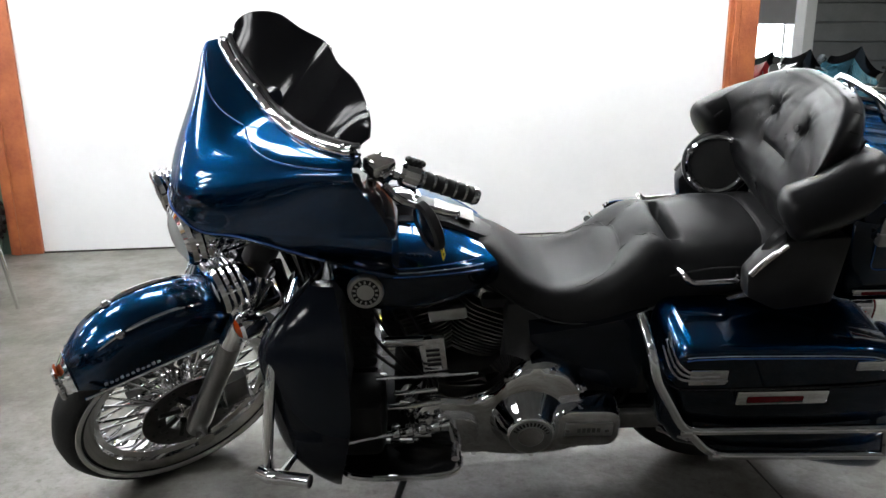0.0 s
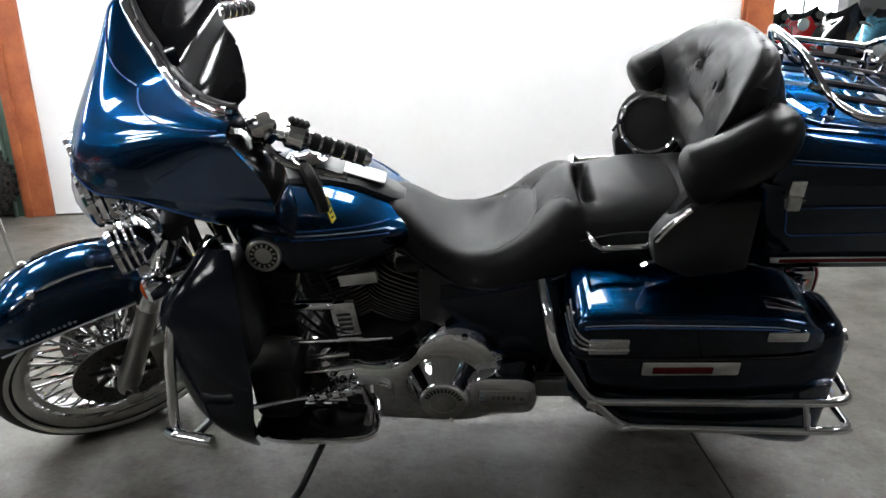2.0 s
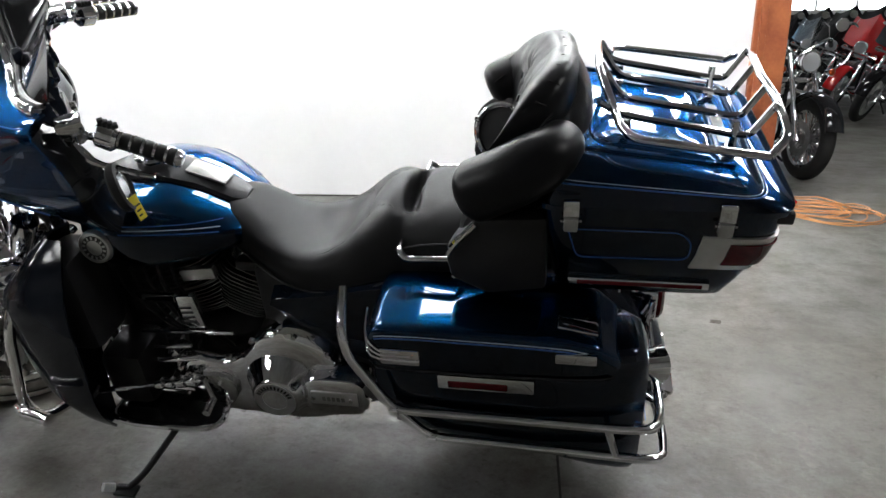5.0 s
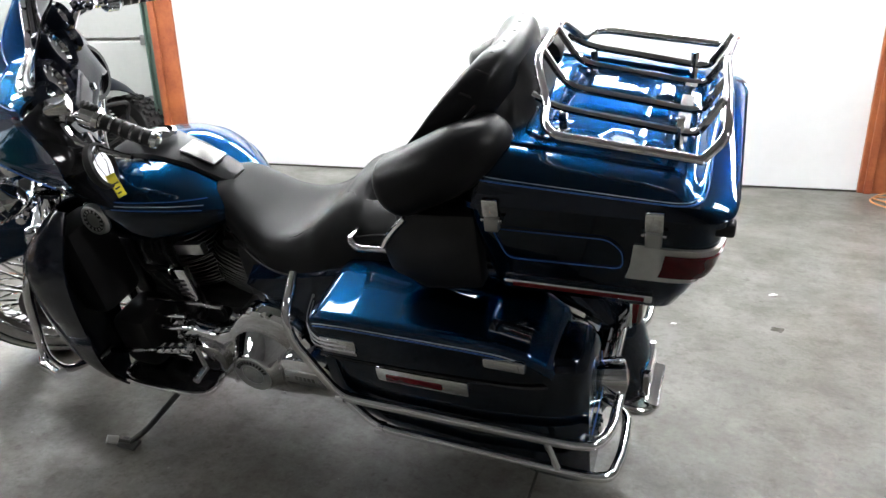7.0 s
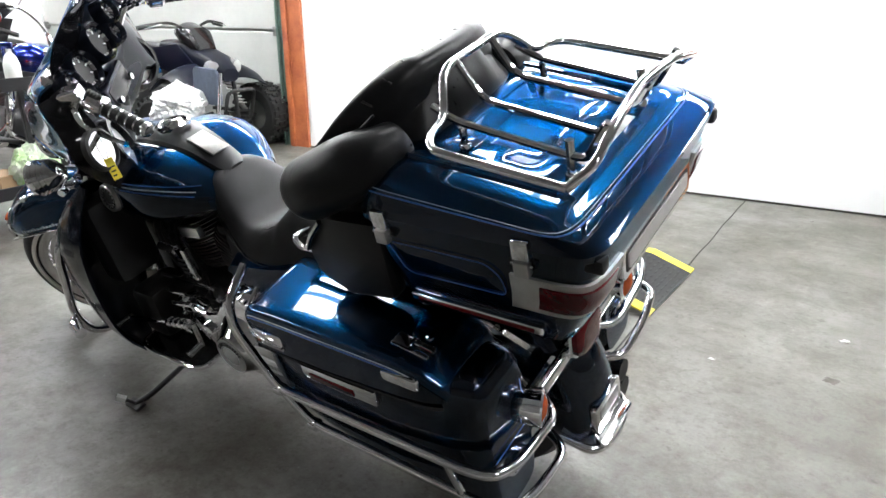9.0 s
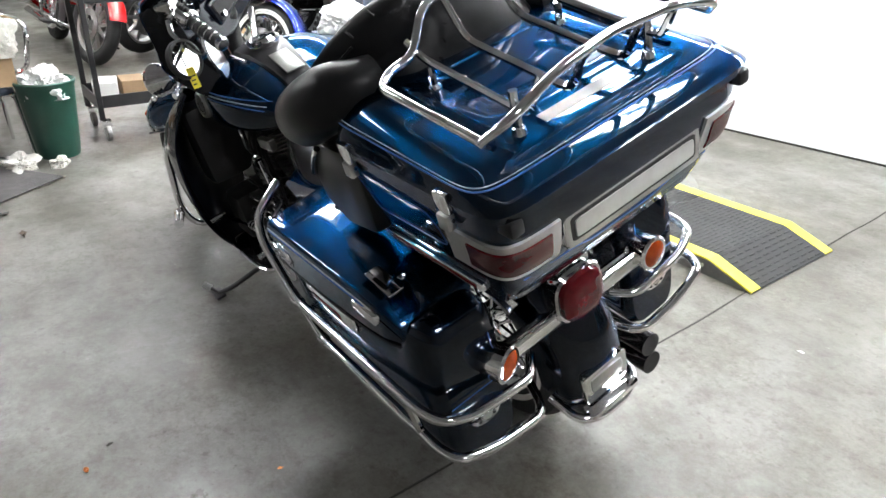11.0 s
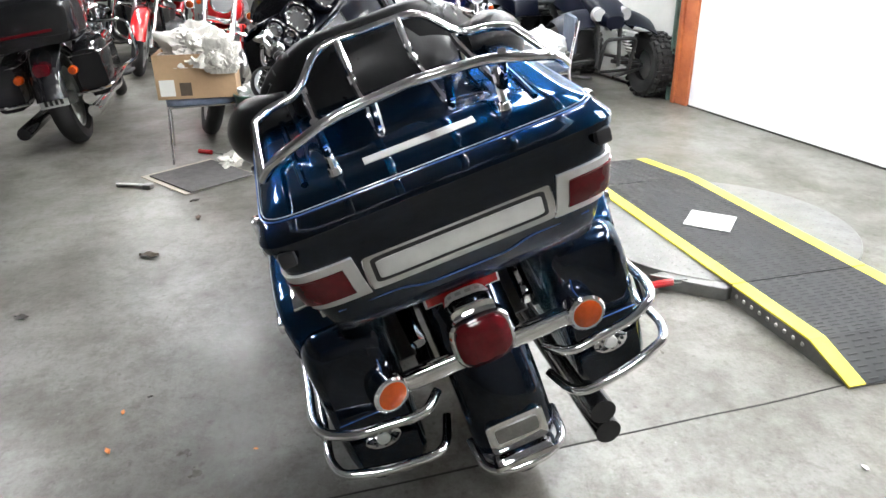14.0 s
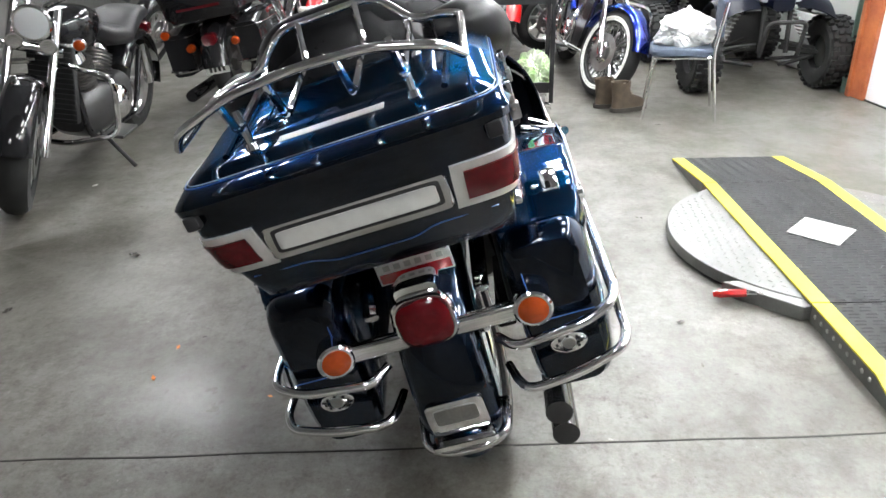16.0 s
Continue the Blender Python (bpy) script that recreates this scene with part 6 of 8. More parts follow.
add("inner_frame", box(-0.12, 0.34, -0.035, 0.035, 0.62, 0.72, 0.01), M_GLOSS, "black frame backbone")
add("trunk_mount", merge(box(0.98, 1.34, -0.13, 0.13, 0.755, 0.786, 0.008), tube(rounded([(0.80, -0.2, 0.70), (0.86, -0.215, 0.765), (1.26, -0.215, 0.79)], 0.04), 0.009, 8), tube(rounded([(0.80, 0.2, 0.70), (0.86, 0.215, 0.765), (1.26, 0.215, 0.79)], 0.04), 0.009, 8), tube([(1.08, -0.13, 0.79), (1.05, -0.15, 0.62)], 0.012), tube([(1.08, 0.13, 0.79), (1.05, 0.15, 0.62)], 0.012)), M_CHROME, "chrome trunk mounting frame")
add("antenna_base", lathe([(0.014, 0.0), (0.018, 0.01), (0.018, 0.05), (0.012, 0.055)], (1.28, -0.2, 0.75), (0, 0, 1), 12), M_CHROME, "chrome bracket")
# exhausts
ex = add("exhaust", merge(tube(spline([(0.06, 0.11, 0.56), (0.0, 0.16, 0.5), (0.03, 0.2, 0.38), (0.2, 0.22, 0.3), (0.5, 0.225, 0.25), (0.7, 0.225, 0.245)], 6), 0.024, 12),
                         tube(spline([(0.28, 0.11, 0.58), (0.33, 0.18, 0.5), (0.36, 0.21, 0.38), (0.5, 0.22, 0.28), (0.7, 0.225, 0.17)], 6), 0.024, 12)), M_CHROME, "chrome exhaust pipes")
for z in (0.246, 0.182):
    mf = part("muffler", merge(tube([(0.66, 0.222, z), (0.72, 0.222, z), (1.1, 0.218, z), (1.33, 0.213, z)], [0.024, 0.031, 0.032, 0.032], 20)), M_GLOSS, ex, "black muffler")
    part("muffler_bore", lathe([(0.0, -0.03), (0.028, -0.03), (0.029, 0.0012), (0.032, 0.001)], (1.33, 0.213, z), (1, 0, 0), 20), M_MATT, mf, "dark muffler outlet")
# leg shields, crash bar, pegs, boards
LEG = ((0.235, -0.14, -0.165, 0.28, 0.32), (0.30, -0.13, -0.215, 0.24, 0.355), (0.40, -0.11, -0.27, 0.18, 0.385), (0.52, -0.09, -0.295, 0.15, 0.395), (0.62, -0.085, -0.305, 0.14, 0.39), (0.70, -0.09, -0.305, 0.14, 0.37), (0.78, -0.1, -0.24, 0.15, 0.32), (0.835, -0.12, -0.18, 0.17, 0.26))
for s in (-1, 1):
    def leg_point(i, j):
        z = 0.235 + 0.60 * j
        xb, xf, vi, vo = smooth_table(LEG, z)
        x = xf + (xb - xf) * (2 * i - 0.75) ** 2 / 1.5625
        y = vi + (vo - vi) * (1 - (1 - i) ** 2.2)
        return Vector((x, s * y, z))
    leg = add("leg_shield", thicken(sheet(20, 20, leg_point), 0.007), M_SHIELD, "gloss black lower leg shield")
    add("down_tube", tube([(-0.235, s * 0.03, 0.80), (-0.16, s * 0.075, 0.45), (-0.13, s * 0.09, 0.27), (-0.02, s * 0.1, 0.2)], 0.017, 10), M_GLOSS, "black frame down tube")
    add("shield_pocket", box(-0.21, -0.10, min(s * 0.14, s * 0.30), max(s * 0.14, s * 0.30), 0.5, 0.79, 0.03), M_PLASTIC, "black leg shield pocket")
    add("crash_bar", tube(rounded([(-0.25, s * 0.06, 0.74), (-0.26, s * 0.3, 0.72), (-0.272, s * 0.37, 0.64), (-0.302, s * 0.408, 0.41), (-0.295, s * 0.385, 0.32), (-0.22, s * 0.1, 0.25)], 0.06), 0.0135, 12), M_CHROME, "chrome engine guard")
    pg = add("highway_peg", tube([(-0.295, s * 0.425, 0.392), (-0.27, s * 0.432, 0.395), (-0.262, s * 0.434, 0.396), (-0.19, s * 0.456, 0.405)], [0.018, 0.02, 0.017, 0.017], 12), M_CHROME, "chrome highway foot peg")
    part("peg_clamp", tube([(-0.32, s * 0.405, 0.385), (-0.285, s * 0.43, 0.392)], 0.019, 10), M_CHROME, pg)
    bd = prism([(0.02 + a, s * (0.275) + b) for a, b in squircle(36, 0.165, 0.062, 3.5)], 0.262, 0.272, 'z', 0.003)
    fb = add("floorboard", bd, M_CHROME, "chrome rider floorboard")
    part("floorboard_pad", prism([(0.02 + a, s * (0.275) + b) for a, b in squircle(36, 0.15, 0.05, 3.5)], 0.272, 0.282, 'z', 0.003), M_GLOSS, fb, "black rubber pad")
    part("board_rim", tube([Vector((0.02 + a, s * 0.275 + b, 0.276)) for a, b in squircle(40, 0.163, 0.061, 3.5)], 0.0065, 8, True), M_CHROME, fb, "bright chrome rim")
    part("board_bracket", tube([(0.0, s * 0.22, 0.262), (0.0, s * 0.12, 0.25)], 0.014, 8), M_MATT, fb)
# finned black block added to close the bright gap behind the leg shields
reg = add("oil_cooler", box(-0.19, -0.05, -0.085, 0.085, 0.22, 0.72, 0.02), M_BLACK, "black filler block closing the gap ahead of the engine")
for k in range(12):
    part("filler_fin", box(-0.2, -0.045, -0.09, 0.09, 0.26 + 0.036 * k, 0.264 + 0.036 * k, 0.001), M_ENGINE, reg, "", False)
sh = add("shift_linkage", merge(tube([(-0.15, -0.31, 0.37), (-0.04, -0.27, 0.36), (0.06, -0.26, 0.37)], 0.008, 8), tube([(0.02, -0.265, 0.37), (0.15, -0.27, 0.40), (0.165, -0.28, 0.33)], 0.008, 8), tube([(-0.04, -0.2, 0.50), (0.23, -0.2, 0.515)], 0.006, 8), tube([(-0.16, -0.30, 0.37), (-0.16, -0.36, 0.37)], 0.011, 10), tube([(0.165, -0.28, 0.34), (0.165, -0.33, 0.335)], 0.011, 10)), M_CHROME, "chrome heel-and-toe shift linkage")
for k in range(4):
    part("linkage_band", lathe([(0.011, -0.012), (0.017, -0.009), (0.018, 0.0), (0.017, 0.009), (0.011, 0.012)], (0.012 + 0.035 * k, -0.268 - 0.002 * k, 0.372 + 0.009 * k), (1, 0, 0.25), 14), M_CHROME, sh, "chrome band")
for k, (a, b) in enumerate((((-0.02, -0.24, 0.335), (0.15, -0.25, 0.345)), ((-0.01, -0.235, 0.43), (0.13, -0.24, 0.452)), ((0.01, -0.23, 0.475), (0.12, -0.235, 0.492)))):
    add("oil_line", tube(spline([a, (0.06, a[1] - 0.012, (a[2] + b[2]) / 2 + 0.006), b], 6), 0.0095 - 0.0015 * k, 10), M_CHROME, "chrome oil line")
add("starter_cover", lathe([(0, 0.03), (0.026, 0.028), (0.036, 0.018), (0.038, -0.03)], (0.045, -0.2, 0.415), (-0.35, -1, 0.1), 24), M_CHROME, "domed chrome cover")
ks = add("kickstand", merge(tube(rounded([(0.06, -0.14, 0.25), (0.045, -0.24, 0.235), (-0.02, -0.42, 0.172), (-0.05, -0.465, 0.16)], 0.04), 0.0095, 10), box(-0.085, -0.02, -0.485, -0.448, 0.15, 0.162, 0.004), tube([(-0.045, -0.465, 0.165), (-0.08, -0.48, 0.18)], 0.006, 8)), M_ENGINE, "dark steel side stand, folded out")
part("stand_tip", tube([(-0.074, -0.478, 0.18), (-0.092, -0.494, 0.198)], 0.012, 8), M_WHITE, ks, "white stand tip")
for k in range(5):
    add("cable", tube(spline([(-0.15 + 0.03 * k, -0.06 + 0.02 * k, 0.68), (-0.1 + 0.04 * k, -0.13, 0.60 + 0.01 * k), (0.0 + 0.03 * k, -0.15, 0.50), (0.1, -0.15, 0.44)], 5), 0.005, 6), M_MATT, "black engine cable")
add("oil_filter", lathe([(0, 0.0), (0.036, 0.0), (0.038, 0.006), (0.038, 0.09), (0.03, 0.1)], (-0.03, 0.0, 0.30), (-1, 0, 0), 20), M_CHROME, "chrome oil filter")
add("air_cleaner", lathe([(0, 0.06), (0.07, 0.055), (0.095, 0.03), (0.1, 0.0)], (0.15, 0.13, 0.60), (0, 1, 0), 28), M_CHROME, "round chrome air cleaner")


# ---- parked motorcycles in the background ----
def cast_wheel(name, c, R, w, rim, parent, n=7, alloy=None, white=False):
    c = Vector(c)
    hub = part(name, lathe([(0, -0.06), (0.04, -0.06), (0.05, -0.03), (0.05, 0.03), (0.04, 0.06), (0, 0.06)], c, segs=16), M_DULL, parent, "wheel with rubber tyre")
    part("tyre", hoop([(rim, -w * 0.75), (rim + 0.03, -w), (R - 0.03, -w * 0.9), (R - 0.006, -w * 0.5), (R, 0), (R - 0.006, w * 0.5), (R - 0.03, w * 0.9), (rim + 0.03, w), (rim, w * 0.75)], c, segs=40), M_RUBBER, hub, "black rubber tyre")
    part("rim", hoop([(rim - 0.02, -0.03), (rim + 0.008, -w * 0.8), (rim + 0.01, w * 0.8), (rim - 0.02, 0.03)], c, segs=32), alloy or M_ALU, hub, "alloy rim")
    for k in range(n):
        t = 2 * math.pi * k / n
        part("wheel_spoke", tube([c + Vector((0.04 * math.cos(t), 0, 0.04 * math.sin(t))), c + Vector(((rim - 0.015) * math.cos(t + 0.12), 0, (rim - 0.015) * math.sin(t + 0.12)))], [0.02, 0.014] if n < 12 else [0.006, 0.006], 6), alloy or M_ALU, hub)
    if white:
        for s in (-1, 1):
            part("whitewall", hoop([(rim + 0.014, s * w * 0.95), (rim + 0.045, s * (w + 0.002)), (rim + 0.045, s * w * 0.8)], c, segs=40), M_WHITEWALL, hub, "white sidewall band")
    return hub


def arch(c, R, w, a0, a1):
    rings = []
    for i in range(15):
        a = radians(a0 + (a1 - a0) * i / 14)
        d = Vector((math.cos(a), 0, math.sin(a)))
        rings.append([Vector(c) + d * (R - 0.5 * w * (1 - math.cos(q * 1.5)) * 1.2) + Vector((0, w * math.sin(q * 1.5), 0)) for q in (-1, -0.75, -0.5, -0.25, 0, 0.25, 0.5, 0.75, 1)])
    return thicken(loft(rings, caps=False, closed=False), 0.006)


FIN_MESH = []


def parked_motorcycle(m, paint, label, fairing=False, bags=False, trunk=False, spokes=7, white=False, lean=10, steer=18, fender=None, screen=False, group="", fat=False):
    """A parked motorcycle: x to its rear, front wheel touching the ground at the pose's place."""
    root = new("parked_motorcycle")
    root.matrix_basis = m @ pose(0, 0, 0, lean, 0, 0)
    tagged(root, label, "motorcycle", group)
    F, B = (0, 0, 0.33), (1.6, 0, 0.32)
    turn = Matrix.Translation(F) @ Matrix.Rotation(radians(steer), 4, Vector((0.44, 0, 0.9))) @ Matrix.Translation(-Vector(F))
    put = lambda name, bm, mat, lab="": part(name, bm, mat, root, lab)
    fork = lambda name, bm, mat, lab="": part(name, move(bm, turn), mat, root, lab)
    fw = cast_wheel("front_wheel", F, 0.33, 0.07 if fat else 0.055, 0.21 if fat else 0.23, root, spokes, M_ALU if spokes < 12 else M_CHROME, white)
    fw.matrix_basis = turn
    cast_wheel("rear_wheel", B, 0.32, 0.07, 0.21, root, spokes, None, white)
    for s in (-1, 1):
        a = Vector((-0.02, s * 0.1, 0.31))
        up = Vector((0.44, 0, 0.9))
        fork("fork_leg", tube([a, a + up * 0.3, a + up * 0.32, a + up * 0.75], [0.028, 0.028, 0.021, 0.021], 12), M_CHROME, "chrome fork leg")
        fork("brake_disc", hoop([(0.08, s * 0.065), (0.14, s * 0.065), (0.14, s * 0.07), (0.08, s * 0.07)], F, segs=28), M_DULL, "steel brake disc")
        sg = fork("turn_signal", lathe([(0, -0.04), (0.03, -0.03), (0.036, 0.01), (0.03, 0.02)], (0.2, s * 0.21, 0.86), (-1, 0, 0), 16), M_CHROME, "chrome turn signal")
        part("signal_lens", move(lathe([(0, 0.032), (0.02, 0.028), (0.031, 0.016)], (0.2, s * 0.21, 0.86), (-1, 0, 0), 16), turn), M_AMBER, sg, "amber lens")
        fork("handlebar", tube(spline([(0.36, s * 0.03, 0.98), (0.36, s * 0.14, 1.06), (0.42, s * 0.28, 1.12), (0.56, s * 0.4, 1.08)], 5), 0.013, 8), M_CHROME, "chrome handlebar")
        fork("grip", tube([(0.47, s * 0.325, 1.11), (0.58, s * 0.41, 1.075)], 0.02, 10), M_MATT, "black grip")
        mr = fork("mirror", lathe([(0, 0.012), (0.05, 0.008), (0.055, -0.008)], (0.40, s * 0.36, 1.24), (1, 0, 0.1), 18), M_CHROME, "round chrome mirror")
        part("mirror_stem", move(tube([(0.42, s * 0.28, 1.12), (0.40, s * 0.25, 1.22)], 0.005, 6), turn), M_CHROME, mr)
        put("rear_signal", lathe([(0, 0.04), (0.025, 0.034), (0.034, 0.01), (0.03, -0.03)], (1.86, s * 0.17, 0.52 if trunk else 0.62), (1, 0, 0), 14), M_AMBER, "amber rear signal")
        put("frame_tube", tube(rounded([(0.45, s * 0.04, 0.86), (0.5, s * 0.13, 0.3), (0.6, s * 0.14, 0.22), (1.25, s * 0.14, 0.22), (1.4, s * 0.13, 0.6)], 0.08), 0.018, 8), M_GLOSS, "black frame tube")
        put("shock", tube([(1.4, s * 0.14, 0.65), (1.55, s * 0.14, 0.36)], 0.03, 10), M_CHROME, "chrome shock")
    hd = fork("headlamp", lathe([(0, -0.13), (0.05, -0.12), (0.085, -0.06), (0.09, 0.01), (0.082, 0.02)], (0.17, 0, 0.93), (-1, 0, 0), 28), M_CHROME, "round chrome headlamp")
    part("headlamp_glass", move(lathe([(0, 0.036), (0.05, 0.03), (0.08, 0.018)], (0.17, 0, 0.93), (-1, 0, 0), 24), turn), M_GLASS, hd, "clear headlamp glass")
    fork("triple_clamp", box(0.24, 0.32, -0.14, 0.14, 0.76, 0.8, 0.01), M_CHROME, "chrome fork clamp")
    fork("front_fender", arch(F, 0.38, 0.08, 165, 20), fender or paint, "painted front fender")
    put("rear_fender", arch(B, 0.39, 0.1, 150, 8 if trunk else -10), paint, "painted rear fender")
    low = -0.1 if trunk else 0.0
    put("fuel_tank", loft([[(x, y, 0.84 + z) for y, z in squircle(20, h, v, 2.6)] for x, h, v in ((0.42, 0.05, 0.05), (0.48, 0.12, 0.1), (0.6, 0.155, 0.125), (0.75, 0.14, 0.11), (0.9, 0.09, 0.075), (0.96, 0.05, 0.05))]), paint, "painted fuel tank")
    put("seat", loft([[(x, y, zc + z) for y, z in squircle(20, h, v, 3)] for x, h, v, zc in ((0.9, 0.08, 0.05, 0.79), (1.0, 0.14, 0.06, 0.74), (1.2, 0.17, 0.06, 0.72), (1.3, 0.16, 0.08, 0.77), (1.5, 0.13, 0.06, 0.8), (1.7, 0.1, 0.04, 0.8))]), M_SEAT, "black motorcycle seat")
    put("crankcase", loft([[(x, y, 0.36 + z) for y, z in squircle(20, h, v, 3)] for x, h, v in ((0.56, 0.1, 0.1), (0.65, 0.15, 0.15), (0.95, 0.16, 0.15), (1.2, 0.14, 0.14))]), M_ENGINE, "dark engine crankcase")
    for x, t in ((0.72, -0.35), (0.88, 0.35)):
        d = Vector((t, 0, 0.93)).normalized()
        q = Vector((0, 0, 1)).rotation_difference(d).to_matrix()
        cy = put("cylinder", tube([Vector((x, 0, 0.45)), Vector((x, 0, 0.45)) + d * 0.24], 0.07, 14), M_FIN, "finned engine cylinder")
        fin = None
        for k in range(9):
            mk = Matrix.Translation(Vector((x, 0, 0.45)) + d * (0.05 + 0.02 * k)) @ q.to_4x4()
            if FIN_MESH:
                shared("cooling_fin", FIN_MESH[0], mk, cy)
            else:
                fin = part("cooling_fin", loft([[Vector((a, b, h)) for a, b in squircle(16, 0.1, 0.11, 3)] for h in (-0.003, 0.003)]), M_FIN, cy)
                fin.matrix_basis = mk
                FIN_MESH.append(fin.data)
        part("rocker_cover", tube([Vector((x, 0, 0.45)) + d * 0.23, Vector((x, 0, 0.45)) + d * 0.28], [0.09, 0.07], 14), M_CHROME, cy, "chrome rocker cover")
    for s in (-1, 1):
        put("engine_cover", lathe([(0, 0.05), (0.07, 0.045), (0.1, 0.02), (0.11, -0.02)], (0.95, s * 0.15, 0.36), (0, s, 0), 24), M_CHROME, "round chrome engine cover")
        put("footboard", box(0.5, 0.75, min(s * 0.2, s * 0.32), max(s * 0.2, s * 0.32), 0.27, 0.29, 0.006), M_MATT, "black footboard")
    for z in (0.24, 0.33):
        ex = put("exhaust_pipe", tube(spline([(0.7, 0.12, 0.6), (0.62, 0.18, 0.5), (0.7, 0.2, z), (1.1, 0.21, z), (1.2, 0.21, z)], 5), 0.025, 10), M_CHROME, "chrome exhaust pipe")
        part("muffler", tube([(1.15, 0.21, z), (1.25, 0.21, z), (1.85, 0.21, z), (1.9, 0.21, z)], [0.025, 0.045, 0.045, 0.04], 16), M_CHROME, ex, "chrome muffler")
    put("engine_guard", tube(rounded([(0.36, 0.05, 0.7), (0.33, 0.35, 0.66), (0.34, 0.36, 0.35), (0.42, 0.06, 0.24), (0.42, -0.06, 0.24), (0.34, -0.36, 0.35), (0.33, -0.35, 0.66), (0.36, -0.05, 0.7)], 0.08), 0.015, 8), M_CHROME, "chrome engine guard")
    put("tail_lamp", loft([[(x, y, 0.66 + low + z) for y, z in squircle(20, h, v, 3)] for x, h, v in ((1.83, 0.05, 0.04), (1.9, 0.06, 0.05), (1.93, 0.05, 0.04))]), M_RED, "red tail lamp")
    pl = put("number_plate", box(1.93, 1.934, -0.09, 0.09, 0.42 + low, 0.5 + low, 0.002), M_TAPE, "pale plate")
    for k in range(4):
        part("plate_bar", box(1.934, 1.936, -0.06 + 0.033 * k, -0.04 + 0.033 * k, 0.435 + low, 0.485 + low), M_MATT, pl, "", False)
    put("side_stand", tube([(0.7, -0.12, 0.24), (0.62, -0.34, 0.07)], 0.012, 8), M_MATT, "black side stand")
    if fairing:
        def fpt(i, j):
            a = 2 * i - 1
            k = abs(a)
            zt = 1.2 + 0.18 * max(0, 1 - k / 0.7) ** 1.5
            z = 0.92 - 0.05 * k + (zt - 0.92 + 0.05 * k) * j
            return Vector((0.14 + 0.13 * j + 0.3 * k ** (1.8 - 0.6 * j), a * 0.37, z))
        fork("fairing", thicken(sheet(20, 10, fpt), 0.006), paint, "painted batwing fairing")
        fork("windscreen", thicken(sheet(16, 4, lambda i, j: fpt(0.06 + 0.88 * i, 1) + Vector((0.12 * j, 0, 0.14 * j * (1 - 0.5 * abs(2 * i - 1))))), 0.004), M_SMOKE, "dark windscreen")
        fork("lamp_bar", tube([(0.16, -0.24, 0.86), (0.16, 0.24, 0.86)], 0.014, 8), M_CHROME, "chrome lamp bar")
    if fat:
        rad = put("radiator", box(0.40, 0.45, -0.12, 0.12, 0.36, 0.78, 0.01), M_MATT, "black finned radiator")
        for k in range(14):
            part("radiator_fin", box(0.392, 0.402, -0.11, 0.11, 0.38 + 0.028 * k, 0.386 + 0.028 * k), M_BLACK, rad, "", False)
        part("radiator_trim", box(0.38, 0.41, -0.125, 0.125, 0.78, 0.8, 0.004), M_CHROME, rad, "chrome radiator trim")
        for s in (-1, 1):
            fork("passing_horn", lathe([(0, -0.03), (0.035, -0.02), (0.04, 0.01), (0.028, 0.012), (0.0, 0.0)], (0.2, s * 0.075, 0.82), (-1, 0, 0), 18), M_CHROME, "round chrome horn")
    if screen:
        fork("windscreen", thicken(sheet(10, 8, lambda i, j: Vector((0.26 + 0.16 * j - 0.05 * math.cos((i - 0.5) * 3), (i - 0.5) * (0.52 - 0.1 * j), 1.0 + 0.4 * j))), 0.004), M_SMOKE, "smoked windscreen")
    if bags:
        for s in (-1, 1):
            bg = put("saddlebag", loft([[(x, s * 0.27 + y, zc + z) for y, z in squircle(20, h, v, 5)] for x, h, v, zc in ((1.25, 0.07, 0.1, 0.58), (1.3, 0.1, 0.15, 0.54), (1.7, 0.1, 0.17, 0.5), (1.86, 0.09, 0.15, 0.48))]), paint, "hard saddlebag")
            part("bag_lid_line", box(1.28, 1.86, s * 0.27 - 0.103, s * 0.27 + 0.103, 0.6, 0.608, 0.002), M_CHROME, bg, "chrome lid line")
            put("bag_guard", tube(rounded([(1.3, s * 0.38, 0.4), (1.85, s * 0.38, 0.38), (1.9, s * 0.3, 0.37), (1.9, s * 0.15, 0.37)], 0.05), 0.012, 8), M_CHROME, "chrome bag guard")
    if trunk:
        tk = put("trunk", loft([[(1.68 + a, b, z) for a, b in squircle(28, h, v, 6)] for z, h, v in ((0.70, 0.22, 0.25), (0.74, 0.25, 0.29), (0.9, 0.27, 0.31), (0.96, 0.265, 0.305), (1.0, 0.24, 0.28), (1.02, 0.17, 0.22))]), paint, "top trunk")
        part("trunk_rail", tube(rounded([(1.5, -0.25, 1.05), (1.88, -0.25, 1.06), (1.93, 0.0, 1.07), (1.88, 0.25, 1.06), (1.5, 0.25, 1.05)], 0.06), 0.01, 8), M_CHROME, tk, "chrome trunk rail")
        put("muffler", tube([(1.15, -0.24, 0.2), (1.25, -0.24, 0.2), (1.95, -0.24, 0.2), (1.97, -0.24, 0.2)], [0.025, 0.045, 0.045, 0.04], 16), M_GLOSS, "black muffler")
        part("trunk_lens", box(1.925, 1.945, -0.16, 0.16, 0.78, 0.8, 0.004), M_RED, tk, "red trunk lamp")
        part("trunk_back", box(1.38, 1.46, -0.2, 0.2, 0.88, 1.12, 0.03), M_LEATHER, tk, "black back pad")
    return root


def at(x, y, rz):
    return pose(x, y, 0.0, 0, 0, rz)


